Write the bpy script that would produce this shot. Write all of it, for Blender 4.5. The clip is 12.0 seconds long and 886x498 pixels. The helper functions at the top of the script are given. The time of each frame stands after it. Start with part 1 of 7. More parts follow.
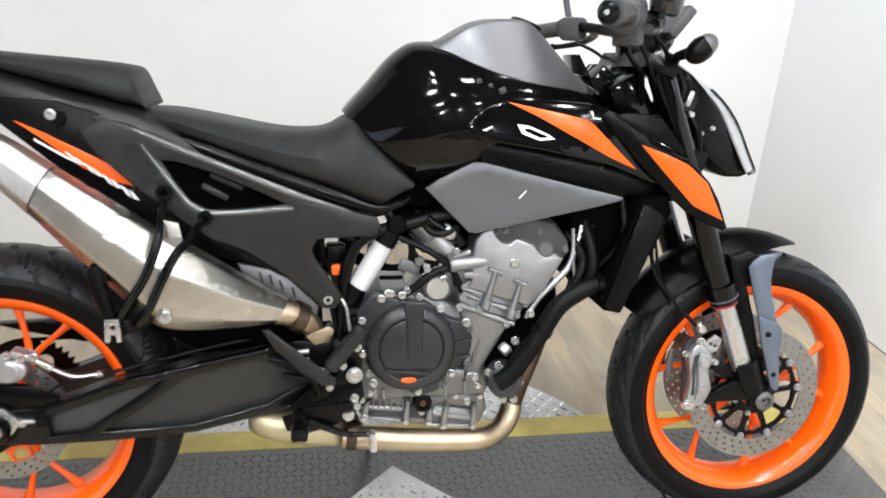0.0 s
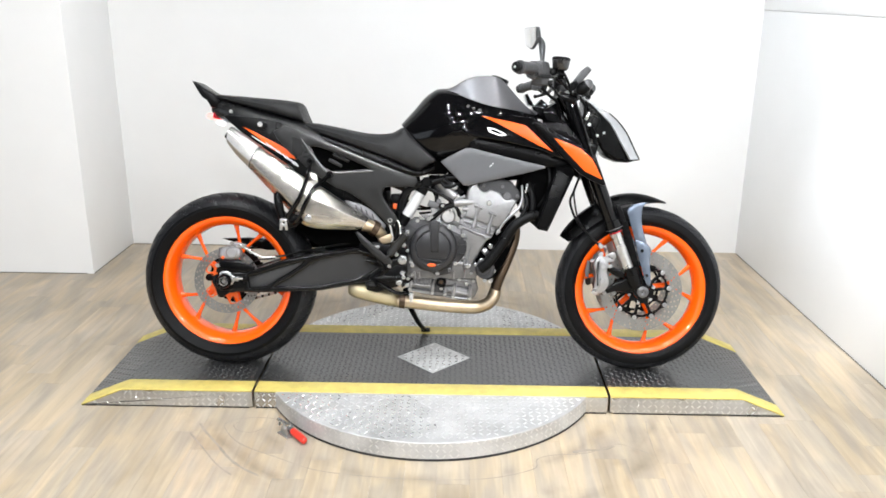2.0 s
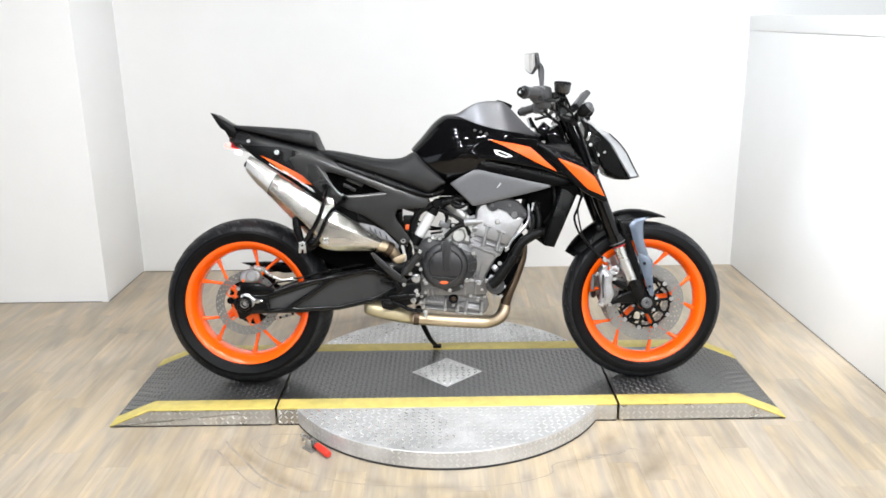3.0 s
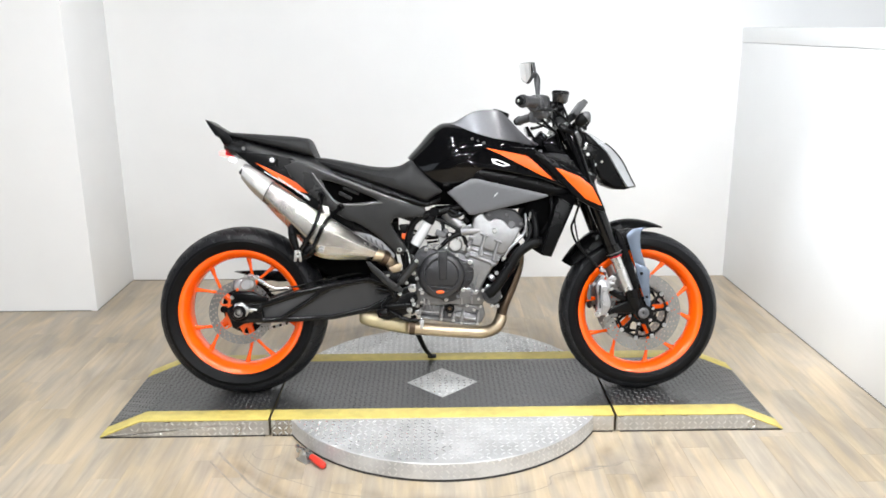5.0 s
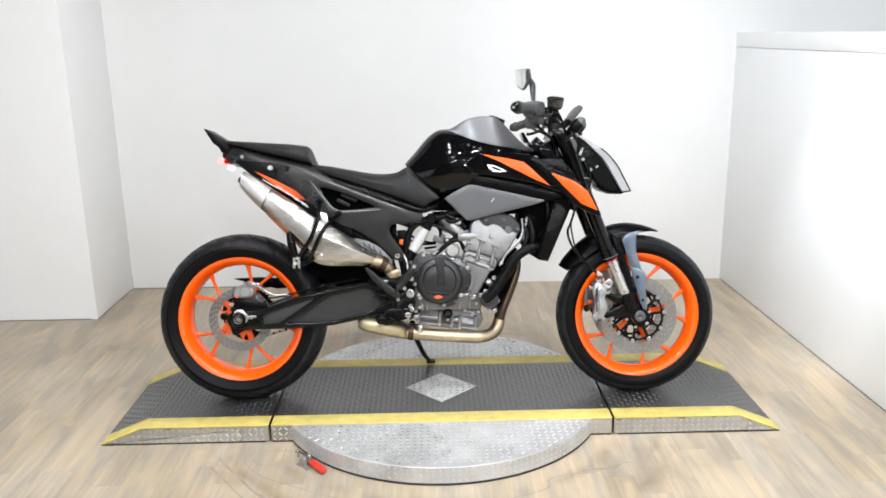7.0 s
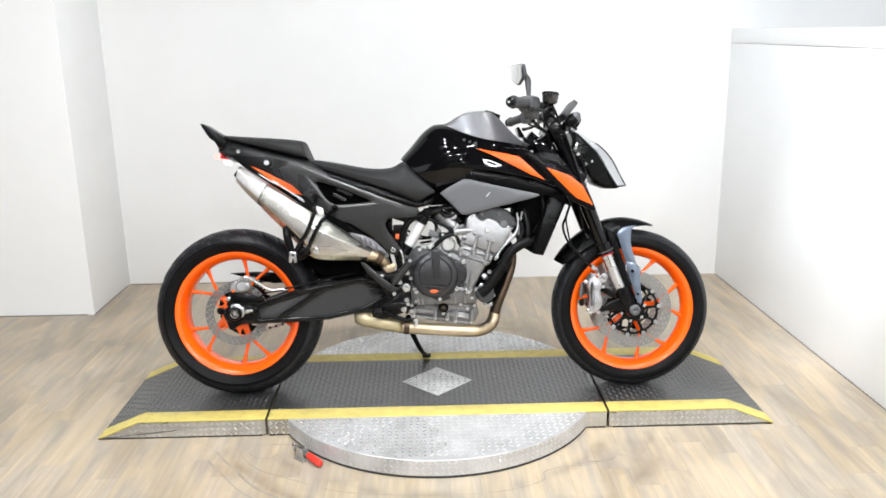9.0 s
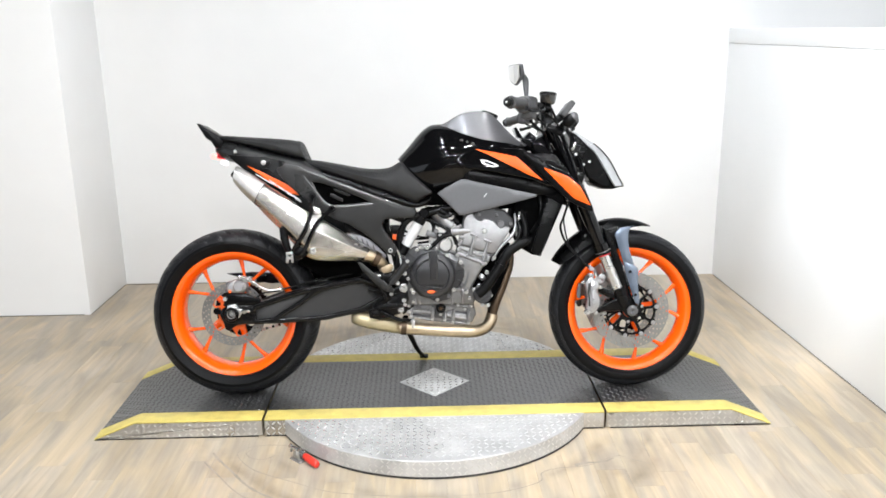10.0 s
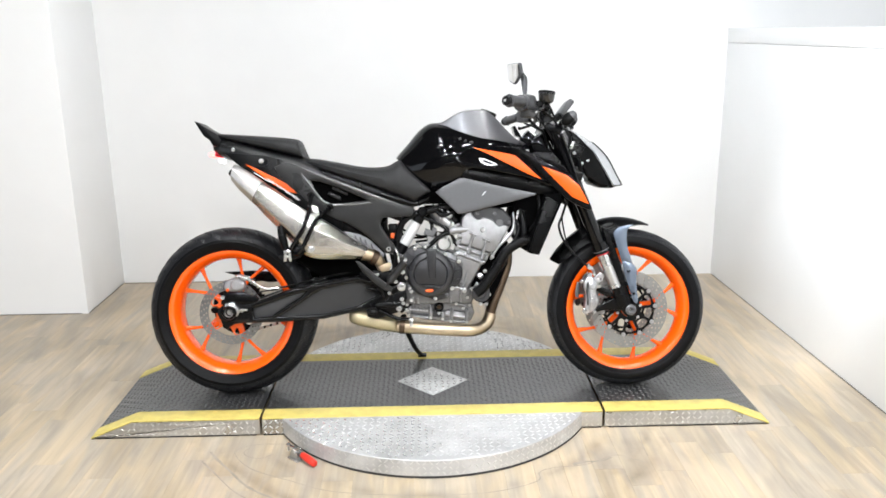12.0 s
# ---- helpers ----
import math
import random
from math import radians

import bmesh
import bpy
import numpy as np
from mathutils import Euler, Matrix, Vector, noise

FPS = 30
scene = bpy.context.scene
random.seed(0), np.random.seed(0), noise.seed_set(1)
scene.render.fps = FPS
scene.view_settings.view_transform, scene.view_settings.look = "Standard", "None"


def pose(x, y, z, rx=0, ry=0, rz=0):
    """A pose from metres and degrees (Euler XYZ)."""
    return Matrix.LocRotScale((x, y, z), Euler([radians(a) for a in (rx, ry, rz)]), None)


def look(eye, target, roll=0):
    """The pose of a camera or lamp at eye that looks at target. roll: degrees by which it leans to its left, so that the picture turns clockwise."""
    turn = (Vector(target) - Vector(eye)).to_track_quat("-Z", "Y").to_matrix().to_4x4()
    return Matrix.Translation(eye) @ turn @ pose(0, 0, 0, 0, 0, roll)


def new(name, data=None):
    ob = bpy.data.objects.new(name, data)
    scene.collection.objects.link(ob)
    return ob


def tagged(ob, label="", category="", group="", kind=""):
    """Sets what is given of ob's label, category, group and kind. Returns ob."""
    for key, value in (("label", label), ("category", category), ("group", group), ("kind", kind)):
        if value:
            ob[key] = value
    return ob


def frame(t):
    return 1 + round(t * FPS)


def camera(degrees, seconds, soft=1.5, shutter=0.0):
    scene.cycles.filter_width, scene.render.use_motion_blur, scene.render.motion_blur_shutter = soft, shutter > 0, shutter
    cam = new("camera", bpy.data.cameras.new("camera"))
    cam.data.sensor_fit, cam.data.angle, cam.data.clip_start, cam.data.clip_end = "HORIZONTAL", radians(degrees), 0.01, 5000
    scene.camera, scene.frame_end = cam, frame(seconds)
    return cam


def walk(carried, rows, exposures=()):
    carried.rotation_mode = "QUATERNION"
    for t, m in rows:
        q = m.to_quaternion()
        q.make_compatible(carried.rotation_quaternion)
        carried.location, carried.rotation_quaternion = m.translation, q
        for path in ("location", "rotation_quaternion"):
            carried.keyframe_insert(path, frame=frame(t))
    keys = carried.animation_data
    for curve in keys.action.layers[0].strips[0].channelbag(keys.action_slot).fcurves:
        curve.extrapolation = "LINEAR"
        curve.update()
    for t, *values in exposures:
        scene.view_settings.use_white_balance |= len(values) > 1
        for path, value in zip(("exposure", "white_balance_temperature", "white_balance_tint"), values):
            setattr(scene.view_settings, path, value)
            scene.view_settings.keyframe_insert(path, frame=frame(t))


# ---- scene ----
cam = camera(56.8, 12.0, soft=1.65, shutter=0.25)
PATH = [
    (0, (-0.176, -1.379, 1.329), (0.136, 0.423, 0.519), 3.2),
    (0.5, (-0.065, -1.781, 1.358), (0.06, 0.071, 0.612), 1.6),
    (1, (-0.006, -2.182, 1.367), (0.083, -0.29, 0.727), 1.0),
    (1.5, (0.003, -2.526, 1.398), (0.024, -0.623, 0.785), -0.1),
    (2, (0.08, -2.798, 1.396), (0.049, -0.891, 0.794), 0.5),
    (2.5, (0.073, -2.909, 1.409), (0.053, -0.989, 0.849), 0.7),
    (3, (0.006, -2.926, 1.422), (-0.002, -1.004, 0.871), -0.9),
    (5, (-0.03, -2.907, 1.411), (-0.005, -0.978, 0.885), -0.4),
    (5.5, (-0.027, -2.906, 1.412), (0.003, -0.975, 0.889), -0.6),
    (6, (-0.034, -2.915, 1.408), (-0.009, -0.982, 0.893), -0.6),
    (6.5, (-0.028, -2.923, 1.41), (0.0, -0.991, 0.897), -0.7),
    (7, (-0.024, -2.932, 1.416), (0.003, -0.999, 0.904), -0.9),
    (9, (-0.021, -2.947, 1.408), (0.014, -1.016, 0.89), -0.9),
    (9.5, (-0.022, -2.943, 1.411), (0.017, -1.011, 0.894), -0.8),
    (10, (-0.02, -2.94, 1.409), (0.021, -1.009, 0.89), -0.8),
    (10.5, (-0.026, -2.932, 1.405), (0.017, -1.003, 0.879), -0.7),
    (11, (-0.025, -2.929, 1.409), (0.022, -0.999, 0.885), -0.7),
    (11.5, (-0.017, -2.935, 1.406), (0.03, -1.004, 0.886), -0.7),
    (12, (-0.018, -2.936, 1.403), (0.026, -1.005, 0.884), -0.7),
]
walk(cam, [(t, look(eye, target, roll)) for t, eye, target, roll in PATH],
     [(0.0, 0.0), (0.5, 0.04), (1.0, 0.08), (1.5, 0.08), (2.0, 0.10), (3.0, 0.09), (5.0, 0.04), (6.0, -0.02), (7.1, -0.08), (8.9, 0.06), (10.0, 0.08), (12.0, 0.10)])

# ---- world and lamps ----
world = bpy.data.worlds.new("world")
scene.world = world
world.use_nodes = True
world.node_tree.nodes["Background"].inputs[0].default_value = (0.9, 0.95, 1.0, 1)
world.node_tree.nodes["Background"].inputs[1].default_value = 0.10


def lamp(name, kind, energy, color, m, size=0.2, size_y=None, spot=None):
    data = bpy.data.lights.new(name, kind)
    data.energy, data.color = energy, color
    if kind == "AREA":
        data.size = size
        if size_y:
            data.shape, data.size_y = "RECTANGLE", size_y
        else:
            data.shape = "DISK"
    else:
        data.shadow_soft_size = size
    if spot:
        data.spot_size, data.spot_blend = radians(spot), 0.9
    ob = new(name, data)
    ob.matrix_world = m
    return ob


WHITE, COOL = (0.95, 0.975, 1.0), (0.84, 0.91, 1.0)
CEIL = 2.95
SPOTS = [(-1.05, -0.95, 22), (0.0, -1.25, 26), (1.0, -0.95, 21), (-0.55, 0.05, 11), (0.6, 0.05, 13), (-1.1, -2.35, 42), (1.3, -2.35, 40),
         (-1.3, -4.5, 104), (0.5, -4.5, 128), (2.3, -4.2, 122)]
for sx, sy, power in SPOTS:
    lamp("ceiling_lamp_light", "AREA", power, WHITE, pose(sx, sy, CEIL - 0.045), 0.17)
# added soft fill from an unseen opening in the near side wall
lamp("near_fill_light", "AREA", 36, COOL, look((-4.36, -2.9, 1.45), (0.3, 1.0, 0.6)), 3.2, 2.1)
# daylight through the window in the far side wall
lamp("side_window_light", "AREA", 46, COOL, look((4.40, -1.6, 1.75), (0.9, -0.2, 0.8)), 2.2, 1.3)
# an added fill beside the wall washer, brightening the whole low wall
lamp("wall_fill_light", "SPOT", 150, COOL, look((-0.75, -0.35, 2.86), (1.66, 0.62, 0.85)), 0.08, spot=76)
# the wall washer whose pool lies on the low wall
lamp("wall_washer_light", "SPOT", 340, COOL, look((0.35, -0.75, 2.82), (1.66, 0.28, 0.72)), 0.05, spot=24)

# ---- materials ----
def mat(name, color, rough=0.5, metal=0.0, coat=0.0, var=0.12, scale=30.0, bump=0.0, bscale=200.0, rvar=0.1,
        random_value=0.0, island=False, emit=None, spec=0.5, stretch=(1, 1, 1), aniso=0.0):
    """Principled surface, with mottling, gloss variation, fine relief and a value that differs from piece to piece."""
    m = bpy.data.materials.new(name)
    m.use_nodes = True
    nt = m.node_tree
    N, L = nt.nodes, nt.links
    b = N["Principled BSDF"]
    b.inputs["Metallic"].default_value = metal
    b.inputs["Coat Weight"].default_value = coat
    b.inputs["Coat Roughness"].default_value = 0.04
    b.inputs["Specular IOR Level"].default_value = spec
    b.inputs["Anisotropic"].default_value = aniso
    tc = N.new("ShaderNodeTexCoord")
    mp = N.new("ShaderNodeMapping")
    mp.inputs["Scale"].default_value = stretch
    L.new(tc.outputs["Object"], mp.inputs["Vector"])
    n1 = N.new("ShaderNodeTexNoise")
    n1.inputs["Scale"].default_value, n1.inputs["Detail"].default_value = scale, 6
    n2 = N.new("ShaderNodeTexNoise")
    n2.inputs["Scale"].default_value, n2.inputs["Detail"].default_value = scale * 0.13, 3
    L.new(mp.outputs[0], n1.inputs["Vector"])
    L.new(mp.outputs[0], n2.inputs["Vector"])
    add = N.new("ShaderNodeMath")
    add.operation = "ADD"
    L.new(n1.outputs[0], add.inputs[0])
    L.new(n2.outputs[0], add.inputs[1])
    ramp = N.new("ShaderNodeMapRange")
    ramp.inputs[1].default_value, ramp.inputs[2].default_value = 0.6, 1.4
    ramp.inputs[3].default_value, ramp.inputs[4].default_value = 1 - var, 1 + var
    L.new(add.outputs[0], ramp.inputs[0])
    value = ramp.outputs[0]
    if random_value:
        src = N.new("ShaderNodeNewGeometry").outputs["Random Per Island"] if island else N.new("ShaderNodeObjectInfo").outputs["Random"]
        r = N.new("ShaderNodeMapRange")
        r.inputs[3].default_value, r.inputs[4].default_value = 1 - random_value, 1 + random_value
        L.new(src, r.inputs[0])
        mul = N.new("ShaderNodeMath")
        mul.operation = "MULTIPLY"
        L.new(value, mul.inputs[0])
        L.new(r.outputs[0], mul.inputs[1])
        value = mul.outputs[0]
    hsv = N.new("ShaderNodeHueSaturation")
    hsv.inputs["Color"].default_value = (*color, 1)
    L.new(value, hsv.inputs["Value"])
    L.new(hsv.outputs[0], b.inputs["Base Color"])
    rr = N.new("ShaderNodeMapRange")
    rr.inputs[1].default_value, rr.inputs[2].default_value = 0.3, 0.7
    rr.inputs[3].default_value, rr.inputs[4].default_value = max(0.02, rough - rvar), min(1, rough + rvar)
    L.new(n2.outputs[0], rr.inputs[0])
    L.new(rr.outputs[0], b.inputs["Roughness"])
    if bump:
        n3 = N.new("ShaderNodeTexNoise")
        n3.inputs["Scale"].default_value, n3.inputs["Detail"].default_value = bscale, 3
        L.new(mp.outputs[0], n3.inputs["Vector"])
        bp = N.new("ShaderNodeBump")
        bp.inputs["Strength"].default_value, bp.inputs["Distance"].default_value = bump, 0.001
        L.new(n3.outputs[0], bp.inputs["Height"])
        L.new(bp.outputs[0], b.inputs["Normal"])
    if emit:
        b.inputs["Emission Color"].default_value = (*emit[:3], 1)
        b.inputs["Emission Strength"].default_value = emit[3]
    if spec >= 1.0:
        b.inputs["Coat Roughness"].default_value = rough
    return m


def plank_mat(name, island):
    """Bleached oak-look vinyl: one tone a strip, long grain along y, darker streaks and scuffs."""
    m = bpy.data.materials.new(name)
    m.use_nodes = True
    nt = m.node_tree
    N, L = nt.nodes, nt.links
    b = N["Principled BSDF"]
    geo = N.new("ShaderNodeNewGeometry")
    rnd = geo.outputs["Random Per Island"] if island else N.new("ShaderNodeObjectInfo").outputs["Random"]
    tone = N.new("ShaderNodeValToRGB")
    el = tone.color_ramp.elements
    el[0].position, el[0].color = 0.0, (0.400, 0.328, 0.238, 1)
    el[1].position, el[1].color = 1.0, (0.470, 0.390, 0.288, 1)
    for p, c in ((0.25, (0.442, 0.364, 0.263, 1)), (0.5, (0.456, 0.378, 0.281, 1)), (0.75, (0.424, 0.348, 0.251, 1))):
        e = el.new(p)
        e.color = c
    L.new(rnd, tone.inputs[0])
    shift = N.new("ShaderNodeVectorMath")
    shift.operation = "MULTIPLY_ADD"
    L.new(geo.outputs["Position"], shift.inputs[0])
    shift.inputs[1].default_value = (1, 1, 1)
    off = N.new("ShaderNodeCombineXYZ")
    mul = N.new("ShaderNodeMath")
    mul.operation = "MULTIPLY"
    mul.inputs[1].default_value = 37.0
    L.new(rnd, mul.inputs[0])
    L.new(mul.outputs[0], off.inputs[1])
    L.new(mul.outputs[0], off.inputs[2])
    L.new(off.outputs[0], shift.inputs[2])
    mp = N.new("ShaderNodeMapping")
    mp.inputs["Scale"].default_value = (46, 2.6, 1)
    L.new(shift.outputs[0], mp.inputs[0])
    grain = N.new("ShaderNodeTexNoise")
    grain.inputs["Scale"].default_value, grain.inputs["Detail"].default_value, grain.inputs["Distortion"].default_value = 1.0, 7, 0.6
    L.new(mp.outputs[0], grain.inputs["Vector"])
    gr = N.new("ShaderNodeMapRange")
    gr.inputs[1].default_value, gr.inputs[2].default_value = 0.3, 0.72
    gr.inputs[3].default_value, gr.inputs[4].default_value = 0.86, 1.11
    L.new(grain.outputs[0], gr.inputs[0])
    scuff = N.new("ShaderNodeTexNoise")
    scuff.inputs["Scale"].default_value, scuff.inputs["Detail"].default_value, scuff.inputs["Distortion"].default_value = 1.0, 5, 1.1
    mp2 = N.new("ShaderNodeMapping")
    mp2.inputs["Scale"].default_value = (11, 2.2, 1)
    L.new(shift.outputs[0], mp2.inputs[0])
    L.new(mp2.outputs[0], scuff.inputs["Vector"])
    sr = N.new("ShaderNodeMapRange")
    sr.inputs[1].default_value, sr.inputs[2].default_value = 0.32, 0.68
    sr.inputs[3].default_value, sr.inputs[4].default_value = 0.82, 1.09
    L.new(scuff.outputs[0], sr.inputs[0])
    v = N.new("ShaderNodeMath")
    v.operation = "MULTIPLY"
    L.new(gr.outputs[0], v.inputs[0])
    L.new(sr.outputs[0], v.inputs[1])
    # bleached and trodden patches that run across the strips
    worn = N.new("ShaderNodeTexNoise")
    worn.inputs["Scale"].default_value, worn.inputs["Detail"].default_value = 4.5, 6
    worn.inputs["Distortion"].default_value = 0.8
    mp3 = N.new("ShaderNodeMapping")
    mp3.inputs["Scale"].default_value = (1.5, 0.42, 1)
    mp3.inputs["Rotation"].default_value = (0, 0, 0.10)
    L.new(geo.outputs["Position"], mp3.inputs[0])
    L.new(mp3.outputs[0], worn.inputs["Vector"])
    wr_ = N.new("ShaderNodeMapRange")
    wr_.inputs[1].default_value, wr_.inputs[2].default_value = 0.36, 0.64
    wr_.inputs[3].default_value, wr_.inputs[4].default_value = 0.84, 1.10
    L.new(worn.outputs[0], wr_.inputs[0])
    v2 = N.new("ShaderNodeMath")
    v2.operation = "MULTIPLY"
    L.new(v.outputs[0], v2.inputs[0])
    L.new(wr_.outputs[0], v2.inputs[1])
    sat = N.new("ShaderNodeMapRange")
    sat.inputs[1].default_value, sat.inputs[2].default_value = 0.36, 0.64
    sat.inputs[3].default_value, sat.inputs[4].default_value = 0.80, 1.14
    L.new(scuff.outputs[0], sat.inputs[0])
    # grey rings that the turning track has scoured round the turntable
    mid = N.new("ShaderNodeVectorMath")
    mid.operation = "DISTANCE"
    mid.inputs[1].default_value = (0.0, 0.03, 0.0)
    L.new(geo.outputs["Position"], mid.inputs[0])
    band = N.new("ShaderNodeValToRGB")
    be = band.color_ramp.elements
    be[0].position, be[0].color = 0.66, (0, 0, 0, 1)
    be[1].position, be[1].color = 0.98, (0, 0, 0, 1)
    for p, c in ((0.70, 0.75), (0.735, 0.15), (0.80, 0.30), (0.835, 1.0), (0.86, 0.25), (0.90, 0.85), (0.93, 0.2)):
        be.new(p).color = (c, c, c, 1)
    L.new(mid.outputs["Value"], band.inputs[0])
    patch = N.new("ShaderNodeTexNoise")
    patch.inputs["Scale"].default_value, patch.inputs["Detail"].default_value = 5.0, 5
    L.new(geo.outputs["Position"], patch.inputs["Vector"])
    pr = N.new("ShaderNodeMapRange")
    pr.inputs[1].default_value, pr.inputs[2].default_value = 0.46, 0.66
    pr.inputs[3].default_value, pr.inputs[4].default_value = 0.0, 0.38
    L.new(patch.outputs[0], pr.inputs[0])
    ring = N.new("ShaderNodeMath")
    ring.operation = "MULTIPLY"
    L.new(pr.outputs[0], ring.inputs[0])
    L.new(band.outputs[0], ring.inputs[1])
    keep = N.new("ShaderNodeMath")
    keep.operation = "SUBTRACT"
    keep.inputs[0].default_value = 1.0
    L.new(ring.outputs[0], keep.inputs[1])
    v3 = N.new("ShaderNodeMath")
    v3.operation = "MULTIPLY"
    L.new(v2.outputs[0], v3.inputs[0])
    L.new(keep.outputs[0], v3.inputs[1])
    hsv = N.new("ShaderNodeHueSaturation")
    L.new(tone.outputs[0], hsv.inputs["Color"])
    L.new(v3.outputs[0], hsv.inputs["Value"])
    L.new(sat.outputs[0], hsv.inputs["Saturation"])
    L.new(hsv.outputs[0], b.inputs["Base Color"])
    rr = N.new("ShaderNodeMapRange")
    rr.inputs[3].default_value, rr.inputs[4].default_value = 0.26, 0.48
    L.new(grain.outputs[0], rr.inputs[0])
    L.new(rr.outputs[0], b.inputs["Roughness"])
    bp = N.new("ShaderNodeBump")
    bp.inputs["Strength"].default_value, bp.inputs["Distance"].default_value = 0.25, 0.001
    L.new(grain.outputs[0], bp.inputs["Height"])
    L.new(bp.outputs[0], b.inputs["Normal"])
    b.inputs["Specular IOR Level"].default_value = 0.36
    return m


M_WALL = mat("white_wall_paint", (0.84, 0.84, 0.835), 0.42, var=0.018, scale=6, bump=0.08, bscale=90, spec=0.4)
M_CHAR = mat("charcoal_wall_paint", (0.055, 0.055, 0.058), 0.7, var=0.05, scale=5, bump=0.1, bscale=60)
M_CEIL = mat("dark_ceiling_paint", (0.10, 0.10, 0.105), 0.8, var=0.02, scale=5, bump=0.1, bscale=60)
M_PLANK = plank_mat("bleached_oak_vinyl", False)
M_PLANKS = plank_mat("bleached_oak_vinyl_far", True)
M_JOINT = mat("floor_joint", (0.40, 0.33, 0.24), 0.8)
M_SCUFF = mat("worn_floor_scratch", (0.30, 0.262, 0.215), 0.6, var=0.35, scale=22)
M_BEAD = mat("grey_foot_line", (0.16, 0.150, 0.135), 0.7, var=0.4, scale=30)
# solid near-black that stands in for shade in gaps, slots and the radiator core
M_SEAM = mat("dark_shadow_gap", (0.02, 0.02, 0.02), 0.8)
M_DECK = mat("charcoal_deck_paint", (0.018, 0.0182, 0.0187), 0.37, var=0.45, scale=14, bump=0.2, bscale=260, rvar=0.10, spec=1.0, coat=0.55)
M_WORN = mat("worn_tread_tops", (0.085, 0.084, 0.082), 0.40, metal=0.35, var=0.40, scale=9, rvar=0.08, spec=0.9)
M_ALU = mat("bright_tread_plate", (0.52, 0.52, 0.515), 0.30, metal=0.95, var=0.18, scale=22, bump=0.15, bscale=300, rvar=0.08)
M_ALUTOP = mat("scuffed_tread_plate", (0.53, 0.53, 0.527), 0.46, metal=0.45, var=0.30, scale=14, bump=0.15, bscale=300, rvar=0.12)
M_TREAD = mat("polished_tread_tops", (0.84, 0.84, 0.835), 0.28, metal=0.75, var=0.15, scale=22, rvar=0.06)
M_SKIRTT = mat("worn_skirt_treads", (0.64, 0.635, 0.62), 0.36, metal=0.85, var=0.2, scale=22, rvar=0.08)
M_YEL = mat("yellow_edge_paint", (0.58, 0.475, 0.135), 0.5, var=0.24, scale=26, bump=0.25, bscale=240)
M_RUBBER = mat("tyre_rubber", (0.0042, 0.0042, 0.0047), 0.46, var=0.25, scale=40, bump=0.3, bscale=500, rvar=0.08, spec=0.10)
# the same rubber, lightened: bluish sheen from above put into its colour
M_CROWN = mat("sheen_tread_rubber", (0.0095, 0.0097, 0.0112), 0.40, var=0.3, scale=30, bump=0.4, bscale=420, rvar=0.08, spec=0.30)
M_ORANGE = mat("orange_rim_paint", (0.95, 0.112, 0.003), 0.22, coat=0.5, var=0.03, scale=20, spec=0.35, rvar=0.04)
M_ODECAL = mat("orange_decal", (0.84, 0.105, 0.004), 0.32, coat=0.12, var=0.03, scale=25, spec=0.3)
M_GLOSS = mat("gloss_black_paint", (0.0018, 0.0018, 0.0021), 0.08, coat=0.08, spec=0.24, var=0.1, scale=10, rvar=0.03)
M_PLASTIC = mat("satin_black_plastic", (0.0020, 0.0020, 0.0022), 0.28, var=0.2, scale=60, bump=0.2, bscale=900, rvar=0.06, spec=0.11)
M_BLACK = mat("black_coated_metal", (0.0018, 0.0018, 0.0020), 0.25, var=0.2, scale=40, bump=0.1, bscale=500, spec=0.18)
M_TAILG = mat("dark_grey_moulded_plastic", (0.0115, 0.0115, 0.0116), 0.33, var=0.16, scale=50, bump=0.3, bscale=1100, spec=0.36)
# black rail lightened: the lamps' highlights along it put into the colour
M_RAIL = mat("highlight_grey_rail", (0.135, 0.135, 0.135), 0.24, metal=0.5, var=0.1, scale=50, spec=0.55, rvar=0.03)
M_ARM = mat("semi_gloss_black_arm", (0.003, 0.003, 0.0032), 0.21, var=0.2, scale=30, bump=0.08, bscale=420, spec=0.36, rvar=0.05)
M_WEB = mat("satin_black_arm", (0.011, 0.011, 0.0114), 0.38, var=0.2, scale=30, bump=0.12, bscale=420, spec=0.70, rvar=0.05)
M_FIELD = mat("dull_grey_arm_recess", (0.040, 0.040, 0.041), 0.45, var=0.2, scale=40, bump=0.2, bscale=500, spec=0.4)
# cast aluminium darkened: the shade low on the engine put into the colour
M_CASE = mat("darkened_cast_case", (0.185, 0.185, 0.19), 0.35, metal=0.82, var=0.28, scale=36, bump=0.5, bscale=600)
# near-black without sheen: the shade between parts put into the colour
M_VOID = mat("shade_black", (0.0011, 0.0011, 0.0012), 0.7, var=0.3, scale=40, spec=0.02)
M_COVER = mat("dark_grey_cam_cover", (0.045, 0.045, 0.048), 0.42, metal=0.2, var=0.2, scale=40, bump=0.4, bscale=700, spec=0.35)
M_CTRL = mat("grey_control_plastic", (0.058, 0.058, 0.060), 0.42, var=0.2, scale=60, bump=0.3, bscale=900, spec=0.35)
M_GRAPH = mat("matte_graphite_paint", (0.108, 0.108, 0.114), 0.40, metal=0.45, var=0.05, scale=90, coat=0.1, rvar=0.04)
M_TANKG = mat("satin_graphite_paint", (0.138, 0.136, 0.141), 0.46, metal=0.6, var=0.05, scale=90, coat=0.06, rvar=0.03)
M_SEAT = mat("black_seat_vinyl", (0.0105, 0.0105, 0.0108), 0.46, var=0.25, scale=60, bump=0.7, bscale=1100, spec=0.30)
M_CAST = mat("cast_aluminium", (0.275, 0.275, 0.280), 0.34, metal=0.86, var=0.22, scale=40, bump=0.5, bscale=700)
